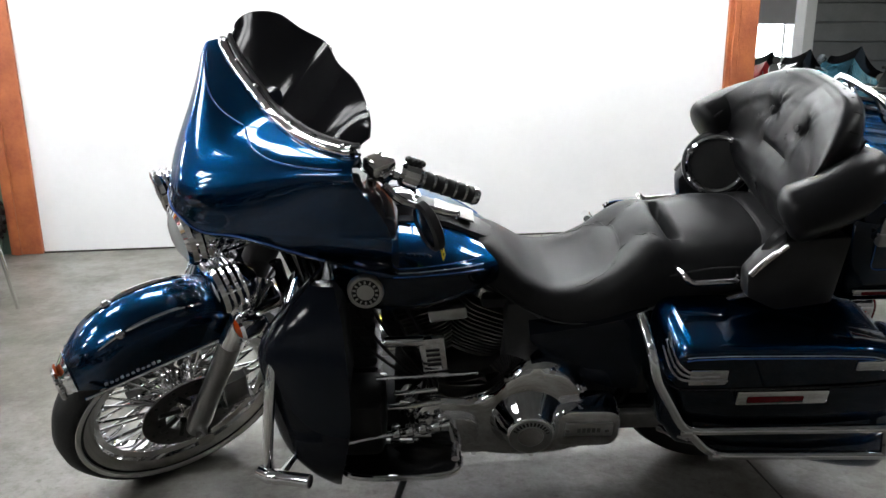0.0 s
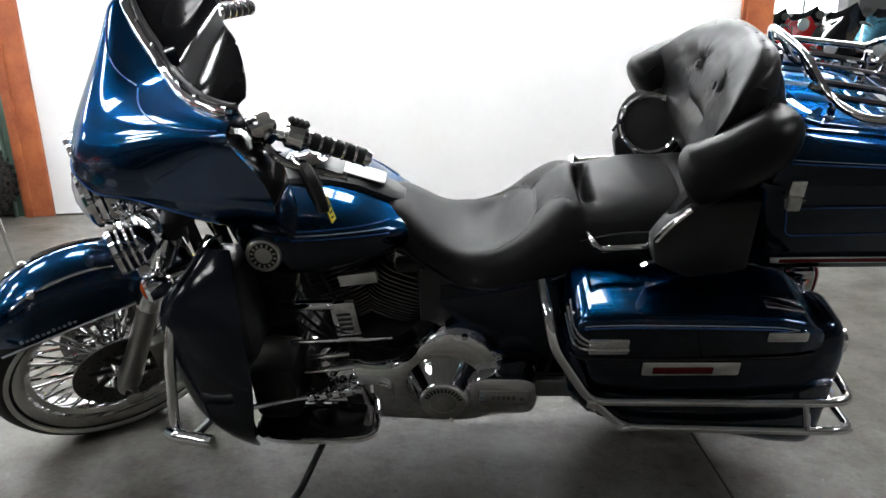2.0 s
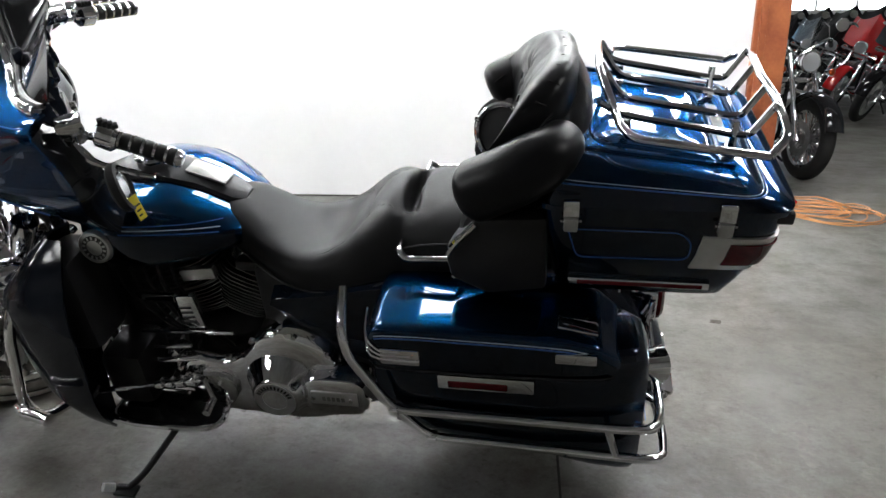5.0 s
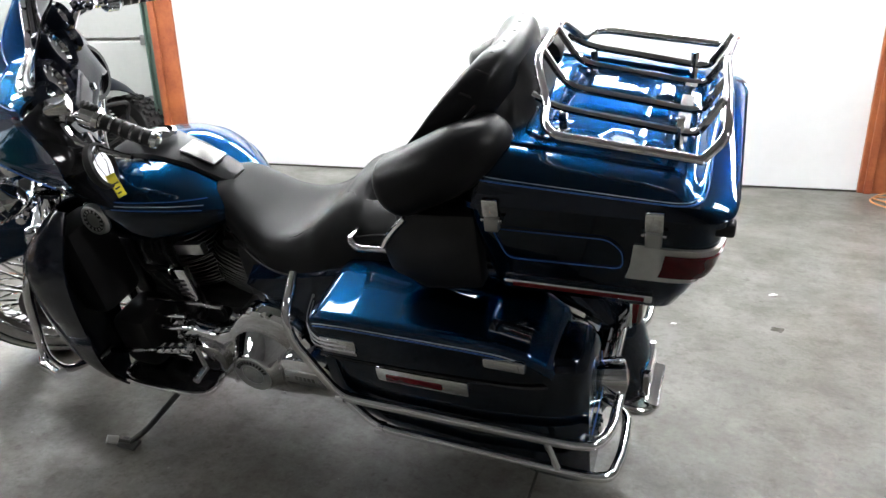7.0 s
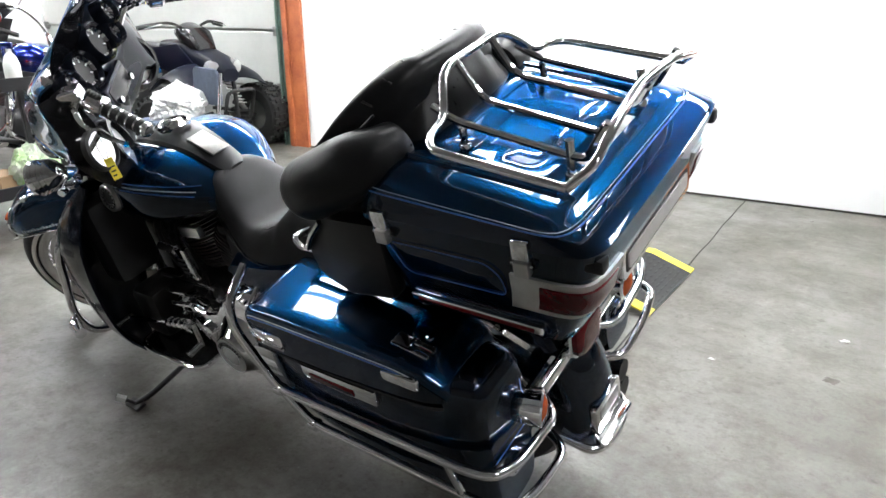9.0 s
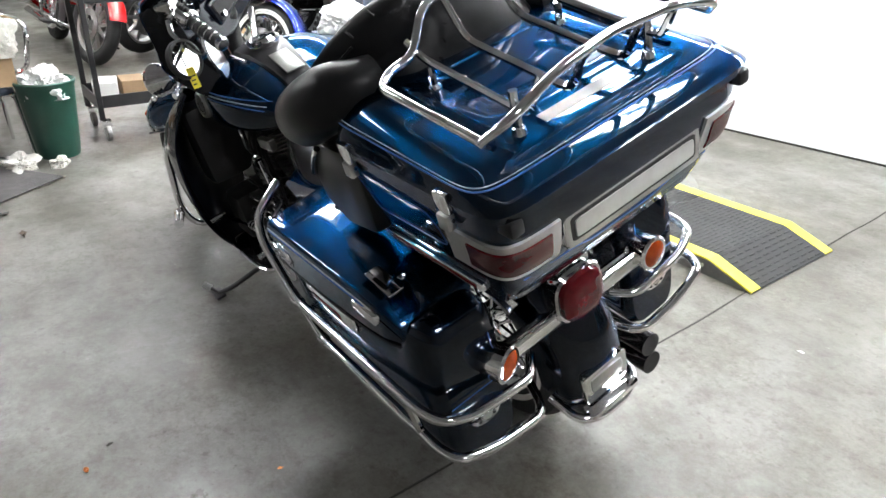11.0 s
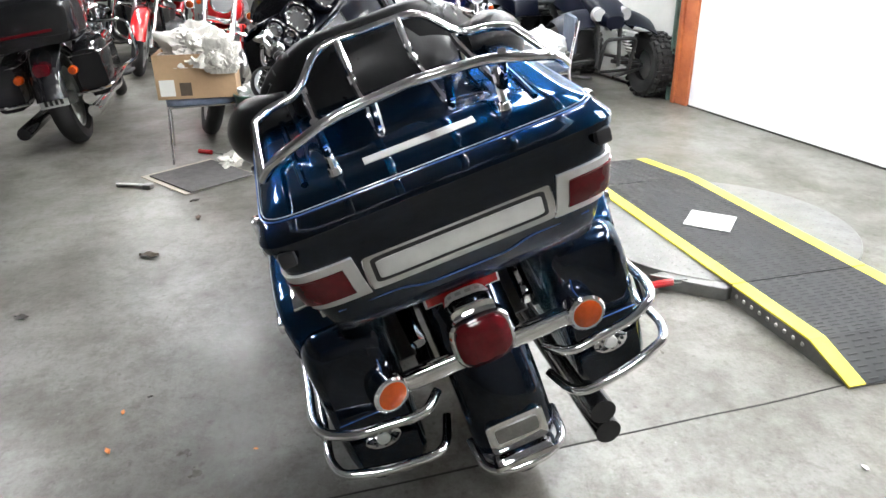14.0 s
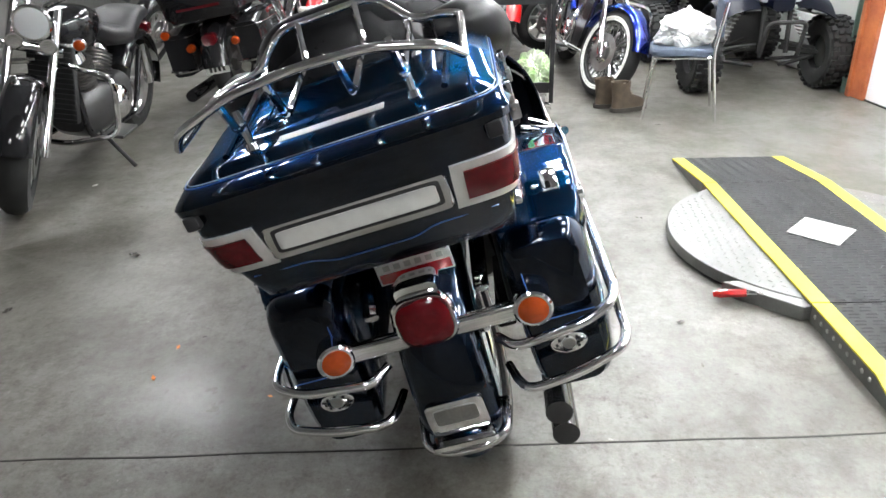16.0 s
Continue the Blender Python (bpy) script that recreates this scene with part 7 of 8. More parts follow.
parked_motorcycle(at(-0.48, -0.185, 190), M_GLOSS, "black cruiser motorcycle with five-spoke wheels beside the aisle", spokes=5, lean=9, steer=20, screen=False, fat=True)
parked_motorcycle(at(-4.28, -0.04, 6), M_GLOSS, "black touring motorcycle with saddlebags seen from behind", fairing=True, bags=True, trunk=True, lean=9, steer=20)
parked_motorcycle(at(-4.3, -1.45, 158), M_GLOSS, "black motorcycle with chrome fork parked facing the aisle", spokes=9, lean=9, steer=20, screen=True)
parked_motorcycle(at(-2.95, 2.92, 188), M_ROYAL, "royal blue motorcycle with whitewall spoked wheel", spokes=28, white=True, lean=9, steer=24, fairing=False)
parked_motorcycle(at(-2.72, 1.02, 182), M_REDP, "red motorcycle with round headlamp behind the chair", spokes=9, lean=9, steer=12)
parked_motorcycle(at(-5.3, -0.05, 176), M_REDP, "red motorcycle with full fairing", spokes=5, lean=9, steer=10, fairing=True)
parked_motorcycle(at(-4.6, 2.0, 185), M_REDP, "red touring motorcycle against the far wall", spokes=9, fairing=True, bags=True, lean=9)
parked_motorcycle(at(-5.8, -0.6, 170), M_GLOSS, "black motorcycle at the back of the shop", spokes=9, screen=True, lean=9)
parked_motorcycle(at(-5.0, 2.5, 102), M_GLOSS, "black touring motorcycle side-on at the back of the shop", spokes=9, fairing=True, bags=True, lean=9)
first = parked_motorcycle(at(4.3, 9.55, 32), M_TEAL, "pale teal touring motorcycle in the hall row", fairing=True, bags=True, lean=10, steer=25, group="row in the hall")
cols = ((4.12, 10.55, M_GLOSS, "black"), (3.97, 11.5, M_REDP, "red"), (3.82, 12.4, M_GLOSS, "black"), (3.66, 13.3, M_SILVER, "silver"), (3.5, 14.2, M_GLOSS, "black"), (4.6, 8.5, M_GLOSS, "black"), (5.0, 7.4, M_TEAL, "pale teal"))
for x, y, paint, word in cols:
    parked_motorcycle(at(x, y, 32), paint, word + " touring motorcycle in the hall row", fairing=True, bags=(x > 4), lean=10, steer=25, group="row in the hall")
for x, y, paint, word in ((5.9, 12.0, M_REDP, "red"), (6.3, 11.0, M_TEAL, "pale teal"), (6.7, 10.0, M_GLOSS, "black")):
    parked_motorcycle(at(x, y, 40), paint, word + " motorcycle in the second hall row", fairing=True, lean=10, steer=20, group="row in the hall")
parked_motorcycle(at(2.62, 6.62, 118), M_GLOSS, "black motorcycle with wire front wheel beyond the opening", spokes=24, lean=8, steer=-10)


# ---- quad bike by the overhead door ----
def quad(m):
    root = new("quad_bike")
    root.matrix_basis = m
    tagged(root, "navy blue quad bike with knobbly tyres by the overhead door", "quad bike")
    add_ = lambda n, bm, mat, lab="", par=None: part(n, bm, mat, par or root, lab)
    for x, R, tr in ((0, 0.27, 0.5), (1.22, 0.26, 0.46)):
        for s in (-1, 1):
            c = Vector((x, s * tr, R))
            w = 0.1 if x == 0 else 0.13
            hub = add_("wheel", lathe([(0, -0.05), (0.03, -0.05), (0.05, -0.02), (0.13, -0.03), (0.135, 0.03), (0, 0.05)], c, segs=20), M_ALU, "alloy wheel")
            bm = hoop([(0.13, -w * 0.8), (0.16, -w), (R - 0.04, -w), (R - 0.015, -w * 0.8), (R - 0.012, 0), (R - 0.015, w * 0.8), (R - 0.04, w), (0.16, w), (0.13, w * 0.8)], c, segs=32)
            add_("tyre", bm, M_RUBBER, "knobbly tyre", hub)
            kn = bmesh.new()
            for k in range(26):
                t = 2 * math.pi * k / 26
                for q in (-0.75, -0.25, 0.25, 0.75):
                    b = box(-0.017, 0.017, -w * 0.19, w * 0.19, -0.012, 0.014)
                    move(b, Matrix.Translation(c) @ Matrix.Rotation(-t - (0.12 if q * q < 0.2 else 0), 4, 'Y') @ Matrix.Translation((0, q * w, R - 0.008)))
                    kn = merge(kn, b)
            tagged(part("tread", kn, M_RUBBER, hub, "rubber tread knobs", False), kind="stuff")
            add_("axle", tube([(x, s * 0.12, R + 0.05), (x, s * (tr - 0.08), R)], 0.018, 8), M_MATT, "black axle")
            sh = add_("shock", tube([(x + 0.12, s * 0.16, 0.68), (x + 0.02, s * (tr - 0.16), R + 0.05)], 0.022, 10), M_DULL, "coil-over shock")
            hel = [Vector((x + 0.12, s * 0.16, 0.66)).lerp(Vector((x + 0.03, s * (tr - 0.17), R + 0.1)), k / 80) + Vector((0.035 * math.cos(k * 0.8), 0.035 * math.sin(k * 0.8), 0)) for k in range(81)]
            add_("spring", tube(hel, 0.006, 5), M_WHITE if x == 0 else M_DULL, "pale coil spring", sh)
            for z in (0.2, 0.36):
                add_("suspension_arm", merge(tube([(x - 0.08, s * 0.1, z), (x, s * (tr - 0.1), R - 0.03 + (z - 0.2) * 0.4)], 0.014, 8), tube([(x + 0.16, s * 0.1, z), (x, s * (tr - 0.1), R - 0.03 + (z - 0.2) * 0.4)], 0.014, 8)), M_MATT, "black suspension arm")
            add_("mudguard", thicken(sheet(10, 5, lambda i, j: Vector((x - 0.16 + 0.4 * i, s * (0.14 + 0.3 * j), 0.6 + 0.15 * math.sin(i * 2.7 + 0.2) - 0.09 * j * j))), 0.008), M_NAVY, "navy plastic mudguard")
    add_("engine", merge(box(0.35, 0.85, -0.14, 0.14, 0.22, 0.55, 0.04), tube([(0.55, 0, 0.5), (0.5, 0, 0.68)], 0.08, 14)), M_ENGINE, "black engine")
    add_("frame", merge(tube(rounded([(-0.15, -0.1, 0.3), (-0.12, -0.1, 0.68), (0.5, -0.1, 0.78), (1.3, -0.12, 0.7)], 0.08), 0.018, 8), tube(rounded([(-0.15, 0.1, 0.3), (-0.12, 0.1, 0.68), (0.5, 0.1, 0.78), (1.3, 0.12, 0.7)], 0.08), 0.018, 8)), M_MATT, "black tube frame")
    add_("bumper", tube(rounded([(-0.25, -0.14, 0.3), (-0.33, -0.14, 0.55), (-0.33, 0.14, 0.55), (-0.25, 0.14, 0.3)], 0.06), 0.016, 8), M_MATT, "black front bumper")
    add_("nose", loft([[(x, y, zc + z) for y, z in squircle(18, h, v, 3)] for x, h, v, zc in ((-0.22, 0.08, 0.05, 0.66), (-0.1, 0.15, 0.09, 0.72), (0.2, 0.13, 0.1, 0.82), (0.5, 0.1, 0.07, 0.85))]), M_NAVY, "navy nose panel")
    add_("front_cowl", loft([[(x, y, zc + z) for y, z in squircle(18, h, v, 2.6)] for x, h, v, zc in ((0.02, 0.09, 0.05, 0.84), (0.1, 0.13, 0.1, 0.92), (0.22, 0.12, 0.09, 0.97), (0.34, 0.06, 0.04, 0.98))]), M_GLOSS, "gloss black instrument cowl")
    add_("rear_cowl", loft([[(x, y, zc + z) for y, z in squircle(18, h, v, 2.4)] for x, h, v, zc in ((1.16, 0.1, 0.05, 0.82), (1.3, 0.17, 0.1, 0.84), (1.46, 0.16, 0.09, 0.88), (1.56, 0.09, 0.05, 0.9))]), M_NAVY, "navy rear cowl")
    for s in (-1, 1):
        add_("tank_shroud", prism([(0.1, 0.55), (0.02, 0.74), (0.2, 0.9), (0.52, 0.86), (0.62, 0.74), (0.36, 0.68)], s * 0.15 - 0.006, s * 0.15 + 0.006, 'y', 0.003), M_NAVY, "angular navy side shroud")
        add_("rear_guard", prism([(0.86, 0.62), (0.9, 0.76), (1.3, 0.8), (1.62, 0.74), (1.6, 0.68), (1.2, 0.7)], s * 0.3 - 0.12, s * 0.3 + 0.12, 'y', 0.01), M_NAVY, "navy rear mudguard")
        add_("grip", tube([(0.27, s * 0.3, 1.045), (0.31, s * 0.42, 1.025)], 0.019, 10), M_MATT, "black rubber grip")
        add_("brake_lever", tube([(0.22, s * 0.26, 1.05), (0.24, s * 0.4, 1.02)], 0.005, 6), M_ALU, "alloy brake lever")
    add_("seat", loft([[(x, y, 0.83 + z) for y, z in squircle(18, h, v, 3)] for x, h, v in ((0.45, 0.07, 0.05), (0.7, 0.12, 0.06), (1.2, 0.14, 0.07), (1.45, 0.1, 0.05))]), M_SEAT, "black seat")
    add_("handlebar", tube(spline([(0.3, -0.4, 1.03), (0.22, -0.2, 1.06), (0.2, 0, 1.0), (0.22, 0.2, 1.06), (0.3, 0.4, 1.03)], 5), 0.012, 8), M_MATT, "black handlebar")
    for s in (-1, 1):
        add_("headlight", lathe([(0, 0.02), (0.05, 0.01), (0.06, -0.04)], (-0.16, s * 0.12, 0.72), (-1, s * 0.2, 0), 16), M_GLASS, "clear headlight")
    return root


quad(pose(-3.25, 4.17, 0, 0, 0, 188))


# ---- furniture and loose things ----
def stacking_chair(m, label):
    root = new("stacking_chair")
    root.matrix_basis = m
    tagged(root, label, "chair", "stacking chairs")
    part("seat", loft([[(x, y, z) for x, y in squircle(28, 0.215 * k, 0.205 * k, 6)] for z, k in ((0.425, 0.93), (0.435, 1.0), (0.455, 1.0), (0.47, 0.95), (0.476, 0.8))]), M_UPH, root, "blue-grey padded seat")
    part("backrest", move(loft([[(x, y, z) for x, y in squircle(28, 0.205 * k, 0.022 * k, 4)] for z, k in ((0.55, 0.9), (0.57, 1.0), (0.66, 1.0), (0.76, 0.97), (0.79, 0.8))]), Matrix.Translation((0, 0.235, 0))), M_UPH, root, "blue-grey padded back")
    for s in (-1, 1):
        part("leg", tube([(s * 0.2, -0.16, 0.43), (s * 0.225, -0.22, 0.0)], 0.011, 10), M_CHROME, root, "chrome leg")
        part("leg", tube(rounded([(s * 0.2, 0.25, 0.77), (s * 0.205, 0.2, 0.45), (s * 0.225, 0.26, 0.0)], 0.06), 0.011, 10), M_CHROME, root, "chrome leg")
        part("side_rail", tube([(s * 0.205, -0.18, 0.42), (s * 0.205, 0.2, 0.42)], 0.011, 8), M_CHROME, root, "chrome rail")
    part("front_rail", tube([(-0.205, -0.18, 0.42), (0.205, -0.18, 0.42)], 0.011, 8), M_CHROME, root, "chrome rail")
    return root


def crumple(name, label, cat, mat, c, size, seed, rough=0.35, squash=0.45, neck=0.0):
    """A crumpled soft heap."""
    bm = bmesh.new()
    bmesh.ops.create_icosphere(bm, subdivisions=5, radius=1)
    for v in bm.verts:
        p = v.co.copy()
        n1 = noise.noise(p * 1.7 + Vector((seed, 0, 0)))
        n2 = abs(noise.noise(p * 4.5 + Vector((0, seed, 0))))
        n3 = abs(noise.noise(p * 10 + Vector((0, 0, seed))))
        k = 1 + rough * n1 - rough * 0.7 * n2 - rough * 0.3 * n3
        v.co = p * k
        if neck and p.z > 0.55:
            f = (p.z - 0.55) / 0.45
            v.co.x *= 1 - 0.75 * f
            v.co.y *= 1 - 0.75 * f
            v.co.z += neck * f
        v.co = Vector((v.co.x * size[0], v.co.y * size[1], v.co.z * size[2]))
        if v.co.z < -size[2] * squash:
            v.co.z = -size[2] * squash
    ob = part(name, move(bm, Matrix.Translation((c[0], c[1], c[2] + size[2] * squash))), mat)
    return tagged(ob, label, cat)


# chair with a carrier bag, boots in front
stacking_chair(pose(-2.50, 3.40, 0, 0, 0, -8), "chrome-legged chair with blue-grey padding holding a bag")
crumple("carrier_bag", "bulging thin white plastic carrier bag on a chair", "plastic bag", M_BAG, (-2.5, 3.42, 0.475), (0.15, 0.2, 0.13), 3.3, 0.34, 0.6, 0.25)


def work_boot(m):
    root = new("work_boot")
    root.matrix_basis = m
    tagged(root, "scuffed brown suede work boot standing on the floor", "boot", "pair of boots")
    part("upper", loft([[(x, y, z) for x, y in [(cx + a, b) for a, b in squircle(20, h, w, 2.5)]] for z, cx, h, w in ((0.03, 0, 0.14, 0.048), (0.06, 0, 0.138, 0.047), (0.09, 0.02, 0.115, 0.043), (0.12, 0.06, 0.08, 0.042), (0.16, 0.075, 0.066, 0.05), (0.2, 0.078, 0.07, 0.054), (0.215, 0.078, 0.072, 0.056), (0.212, 0.078, 0.06, 0.046), (0.15, 0.075, 0.055, 0.04))]), M_BOOT, root, "brown suede upper")
    part("sole", prism([(a, b) for a, b in squircle(24, 0.15, 0.053, 2.6)], 0.0, 0.032, 'z', 0.004), M_SOLE, root, "dark rubber sole")
    for k in range(5):
        part("lace", tube([(-0.02 + 0.018 * k, -0.035, 0.105 + 0.02 * k), (-0.03 + 0.018 * k, 0, 0.115 + 0.022 * k), (-0.02 + 0.018 * k, 0.035, 0.105 + 0.02 * k)], 0.003, 5), M_BOARD, root, "tan lace")
    return root


boot = work_boot(pose(-2.56, 3.09, 0, 0, 0, -62))
copy_thing(boot, pose(-2.66, 2.99, 0, 0, 0, -75))

# tool cart
cart = new("tool_cart")
cart.matrix_basis = pose(-2.42, 2.1, 0, 0, 0, 4)
tagged(cart, "black steel two-shelf tool cart loaded with bottles", "cart")
for z in (0.2, 0.78):
    part("shelf", merge(box(-0.2, 0.2, -0.42, 0.42, z, z + 0.012, 0.003), box(-0.205, -0.195, -0.42, 0.42, z, z + 0.07), box(0.195, 0.205, -0.42, 0.42, z, z + 0.07), box(-0.2, 0.2, -0.425, -0.415, z, z + 0.07), box(-0.2, 0.2, 0.415, 0.425, z, z + 0.07)), M_PLASTIC, cart, "black steel tray", False)
for sx in (-1, 1):
    for sy in (-1, 1):
        part("post", box(sx * 0.195 - 0.015, sx * 0.195 + 0.015, sy * 0.41 - 0.015, sy * 0.41 + 0.015, 0.13, 0.85, 0.003), M_PLASTIC, cart, "", False)
        cs = part("caster", lathe([(0, -0.014), (0.045, -0.014), (0.05, -0.008), (0.05, 0.008), (0.045, 0.014), (0, 0.014)], (sx * 0.19, sy * 0.39, 0.051), (0, 1, 0.0), 20), M_DULL, cart, "grey caster wheel")
        part("caster_fork", box(sx * 0.19 - 0.02, sx * 0.19 + 0.02, sy * 0.39 - 0.024, sy * 0.39 + 0.024, 0.085, 0.13, 0.004), M_CHROME, cs)


def spray_bottle(x, y, z, body, head, h=0.2):
    root = new("spray_bottle")
    root.matrix_basis = pose(x, y, z, 0, 0, 40)
    tagged(root, "plastic trigger spray bottle standing on the cart", "bottle", "cleaning bottles")
    part("bottle", lathe([(0, 0), (0.038, 0), (0.042, 0.01), (0.042, h * 0.6), (0.03, h * 0.8), (0.014, h * 0.9), (0.014, h)], axis=(0, 0, 1), segs=20), body, root)
    part("trigger_head", merge(box(-0.05, 0.025, -0.012, 0.012, h, h + 0.035, 0.006), box(-0.035, -0.025, -0.008, 0.008, h - 0.05, h, 0.003)), head, root)
    part("label", lathe([(0.0425, h * 0.15), (0.0428, h * 0.16), (0.0428, h * 0.5), (0.0425, h * 0.51)], axis=(0, 0, 1), segs=20), M_WHITE, root, "printed label band")


M_ORANGE = material("orange_plastic", (0.7, 0.2, 0.02), 0.35, vary=0.1)
M_GRN2 = material("green_plastic", (0.1, 0.45, 0.12), 0.35, vary=0.1)
rngb = random.Random(11)
kinds = ((M_WHITE, M_REDP), (M_ORANGE, M_REDP), (M_WHITE, M_YELLOW), (M_ROYAL, M_WHITE), (M_GRN2, M_YELLOW), (M_WHITE, M_GRN2), (M_REDP, M_MATT), (M_WHITE, M_ROYAL))
for k, (b, hcol) in enumerate(kinds):
    spray_bottle(-2.5 + 0.16 * (k % 2), 1.76 + 0.088 * k, 0.793, b, hcol, 0.17 + 0.06 * rngb.random())
crumple("grocery_bag", "crumpled green and clear plastic bag on the cart shelf", "plastic bag", M_BAGG, (-2.36, 2.40, 0.213), (0.12, 0.13, 0.16), 8.1, 0.35, 0.6)
for k in range(4):
    tagged(part("parts_box", move(box(-0.1, 0.1, -0.07, 0.07, 0, 0.1, 0.004), pose(-2.44, 1.78 + 0.155 * k, 0.213, 0, 0, 6 * k - 8)), M_CARD if k % 2 else M_WHITE, None, "", False), "small carton on the cart's lower shelf", "box", "cartons")

# chair with cardboard box and rags
stacking_chair(pose(-2.22, 1.06, 0, 0, 0, 100) @ Matrix.Diagonal((1, 1, 0.84, 1)), "chrome-legged chair under a cardboard box")
cb_ = new("cardboard_box")
cb_.matrix_basis = pose(-2.2, 1.07, 0.4015, 0, 0, 2)
tagged(cb_, "open brown cardboard box heaped with white rags", "box")
for n_, b_ in (("side", box(-0.17, 0.17, -0.24, -0.236, 0, 0.27)), ("side", box(-0.17, 0.17, 0.236, 0.24, 0, 0.27)), ("side", box(-0.17, -0.166, -0.236, 0.236, 0, 0.27)), ("side", box(0.166, 0.17, -0.236, 0.236, 0, 0.27)), ("base", box(-0.166, 0.166, -0.236, 0.236, 0, 0.004))):
    part(n_, b_, M_CARD, cb_, "", False)
part("sticker", box(0.171, 0.173, -0.22, -0.13, 0.02, 0.12), M_WHITE, cb_, "white printed label", False)
part("print_mark", box(0.171, 0.173, -0.10, -0.03, 0.02, 0.1), M_BOOT, cb_, "brown printed block", False)
crumple("cotton_rag", "heap of crumpled white cotton rags in the box", "rags", M_CLOTH, (-2.21, 1.09, 0.59), (0.2, 0.25, 0.19), 5.7, 0.5, 0.35)
crumple("hanging_rag", "white cotton rag hanging over the box edge", "rags", M_CLOTH, (-2.03, 1.25, 0.55), (0.05, 0.12, 0.13), 2.2, 0.4, 0.8)

# green bin with waste
bin_ = new("waste_bin")
bin_.matrix_basis = pose(-2.07, 1.44, 0)
tagged(bin_, "tapered dark green plastic waste bin full of rubbish", "bin")
part("body", lathe([(0, 0.01), (0.105, 0.0), (0.11, 0.01), (0.145, 0.39), (0.152, 0.4), (0.156, 0.415), (0.148, 0.42), (0.14, 0.4), (0.1, 0.02), (0, 0.02)], axis=(0, 0, 1), segs=36), M_GREEN, bin_, "green plastic body")
crumple("waste_paper", "crumpled white paper and plastic filling the bin", "rubbish", M_BAG, (-2.07, 1.44, 0.33), (0.14, 0.14, 0.13), 9.4, 0.5, 0.3)
crumple("floor_rag", "dirty white rag lying on the floor", "rags", M_CLOTH, (-1.93, 1.24, 0.0), (0.14, 0.09, 0.045), 1.9, 0.6, 0.3)
crumple("floor_rag", "small white rag lying on the floor", "rags", M_CLOTH, (-1.86, 1.42, 0.0), (0.06, 0.05, 0.035), 4.4, 0.6, 0.3)
mat = new("floor_mat")
mat.matrix_basis = pose(-1.68, 1.09, 0, 0, 0, 40)
tagged(mat, "grey carpet offcut lying on a hardboard sheet", "mat")
part("board", box(-0.27, 0.24, -0.25, 0.23, 0.0, 0.006, 0.001), M_BOARD, mat, "pale hardboard sheet", False)
part("carpet", box(-0.22, 0.25, -0.22, 0.21, 0.006, 0.016, 0.003), M_CARPET, mat, "grey carpet", False)
lev = new("loose_lever")
lev.matrix_basis = pose(-1.53, 0.74, 0.0, 0, 0, 70)
tagged(lev, "loose polished brake lever lying on the concrete", "lever")
part("blade", tube([(-0.12, 0, 0.012), (-0.04, 0.008, 0.014), (0.04, 0.004, 0.014), (0.08, -0.01, 0.014)], [0.012, 0.011, 0.011, 0.014], 10), M_ALU, lev)
part("pivot", box(0.06, 0.11, -0.025, 0.02, 0.0, 0.03, 0.005), M_DULL, lev)
sc_ = new("screwdriver")
sc_.matrix_basis = pose(-2.2, 1.0, 0.016, 0, 0, 60)
tagged(sc_, "red-handled screwdriver lying under the chair", "screwdriver")
part("handle", tube([(0, 0, 0), (0.1, 0, 0)], 0.016, 10), M_REDP, sc_)
part("shaft", tube([(0.1, 0, 0), (0.2, 0, -0.008)], 0.004, 8), M_CHROME, sc_)

# dry leaf and litter
rngl = random.Random(3)


def litter(name, label, cat, mat_, x, y, r):
    a = rngl.random() * 6
    bm = sheet(6, 3, lambda i, j: Vector(((i - 0.5) * 2 * r, (j - 0.5) * r * math.sin(i * 3.1), 0.004 + r * 0.35 * abs(math.sin(i * 4 + j * 3)))))
    return tagged(part(name, move(thicken(bm, 0.001), pose(x, y, 0, 0, 0, a * 57)), mat_), label, cat, "litter")


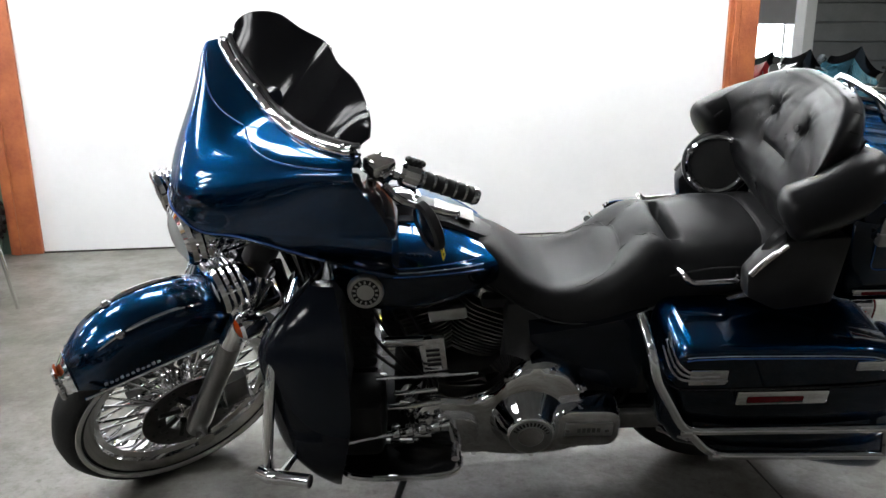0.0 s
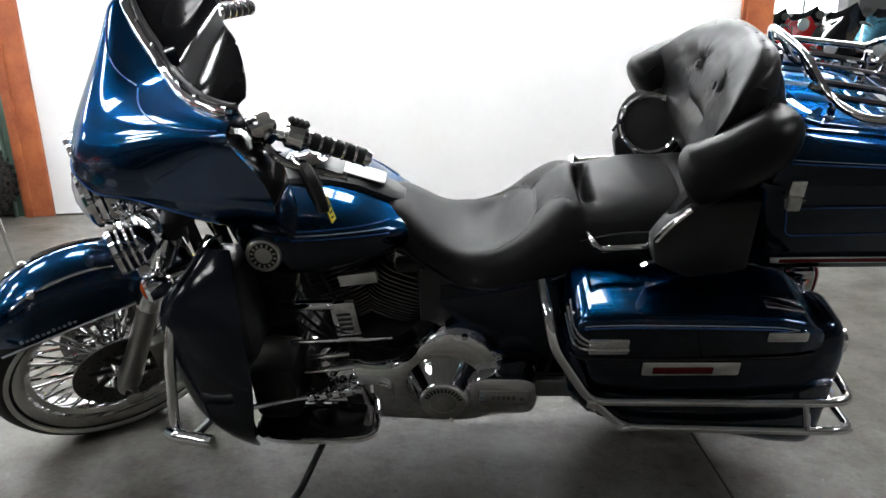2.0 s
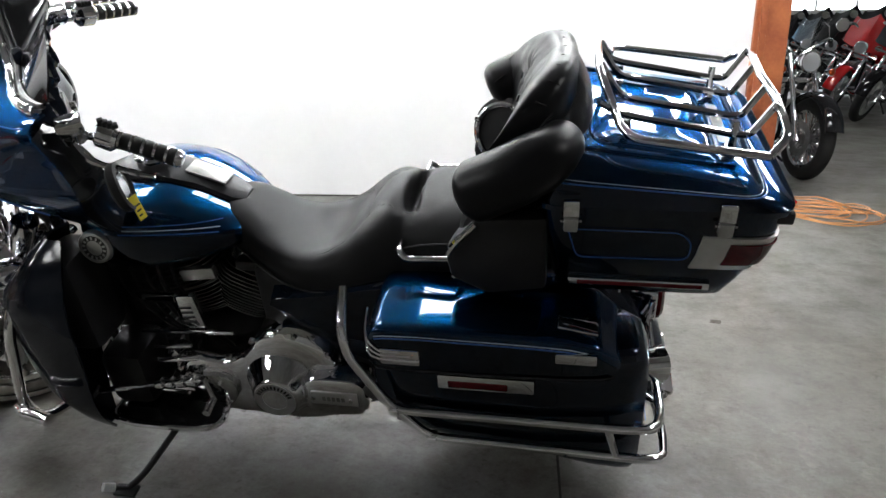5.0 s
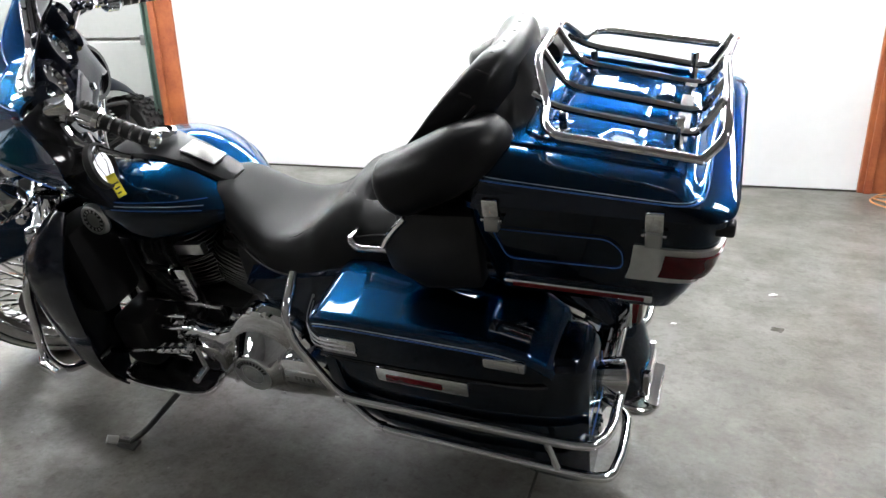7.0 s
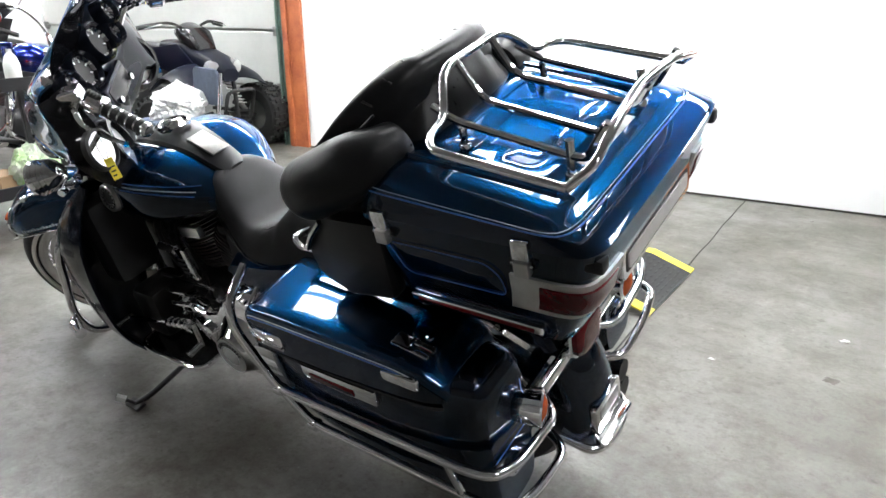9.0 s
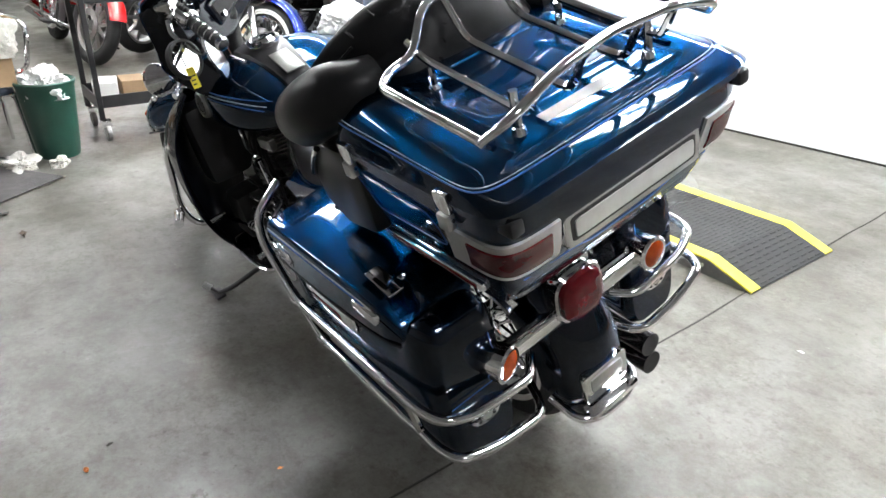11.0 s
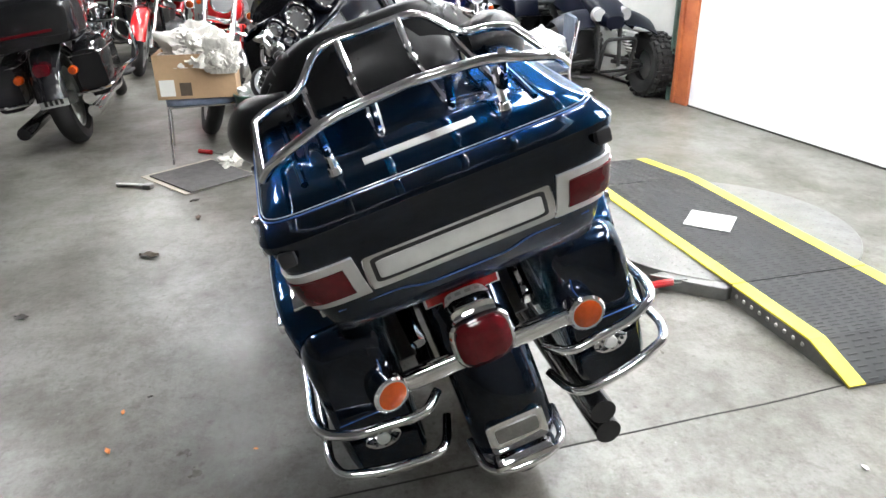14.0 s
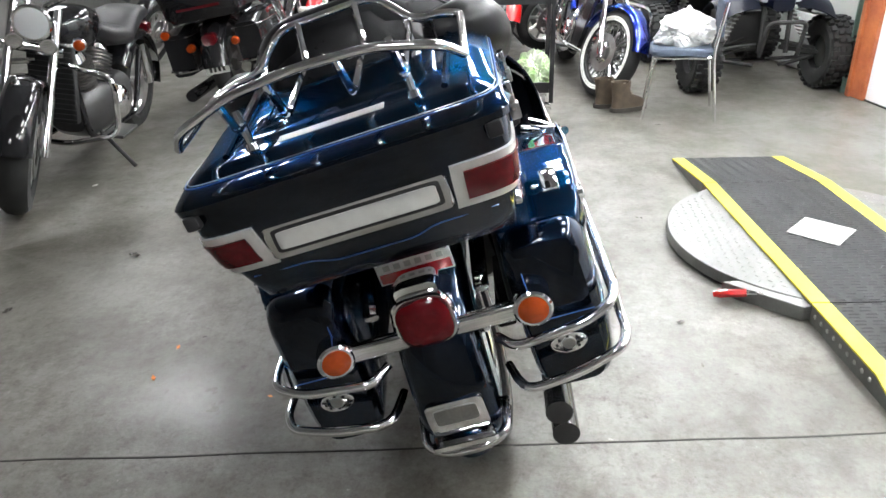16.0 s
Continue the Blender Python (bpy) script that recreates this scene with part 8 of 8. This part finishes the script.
litter("dry_leaf", "curled dark dry leaf on the concrete", "leaf", M_BOOT, -0.5, 1.03, 0.045)
litter("dry_leaf", "small dark dry leaf on the concrete", "leaf", M_BOOT, -0.95, 1.18, 0.03)
litter("dry_leaf", "small dark dry leaf on the concrete", "leaf", M_SOLE, -1.22, 1.12, 0.028)
litter("paper_scrap", "tiny pale paper scrap on the floor", "scrap", M_WHITE, 1.637, 3.708, 0.02)
litter("paper_scrap", "tiny orange paper scrap on the floor", "scrap", M_ORANGE, 0.88, 1.206, 0.015)
litter("paper_scrap", "tiny pale scrap on the floor", "scrap", M_WHITE, 1.3, 3.25, 0.012)

for x, y, r, m_ in ((0.7, 1.205, 0.012, M_ORANGE), (0.63, 1.27, 0.009, M_SOLE), (0.94, 1.62, 0.008, M_ORANGE), (0.01, 0.67, 0.028, M_SOLE), (0.51, 0.42, 0.02, M_SOLE), (-0.84, -0.03, 0.02, M_WHITE), (0.4, 2.945, 0.012, M_SOLE)):
    litter("paper_scrap", "tiny scrap of litter on the concrete", "scrap", m_, x, y, r)

# extension cord in loose coils beyond the wall end
pts = []
rngc = random.Random(9)
for k in range(150):
    t = k * 0.33
    e = 0.16 + 0.2 * rngc.random()
    pts.append(Vector((2.58 + 0.1 * math.sin(k * 0.05) + (0.3 + 0.1 * math.sin(k * 0.31)) * math.cos(t), 5.5 - 0.15 * math.cos(k * 0.021) + (0.2 + 0.09 * math.sin(k * 0.17)) * math.sin(t), 0.008 + 0.0007 * (k % 17))))
cord = tagged(part("extension_cord", tube(spline(pts, 2), 0.005, 6), M_CORD), "orange extension cord lying in loose coils", "cord")
part("plug", tube([(2.36, 5.62, 0.02), (2.42, 5.66, 0.02)], 0.02, 8), M_REDP, cord, "red plug")
# rubber scuff by the rear wheel: a patch of small smears
rng = random.Random(11)
st_ = bmesh.new()
for k in range(46):
    x, y = 1.84 + rng.gauss(0, 0.012), 2.45 + rng.uniform(-0.12, 0.12)
    a, b = rng.uniform(0.006, 0.016), rng.uniform(0.006, 0.02)
    ringv = []
    for i in range(9):
        t = 2 * math.pi * i / 9
        r = rng.uniform(0.6, 1.1)
        ringv.append(st_.verts.new((x + a * r * math.cos(t), y + b * r * math.sin(t), 0.001 + 0.00002 * k)))
    st_.faces.new(ringv)
tagged(part("floor_stain", st_, material("tyre_mark", (0.17, 0.155, 0.14), 0.6, vary=0.4, scale=40), None, "", False), "dark rubber scuff on the concrete", "", "", "structure")
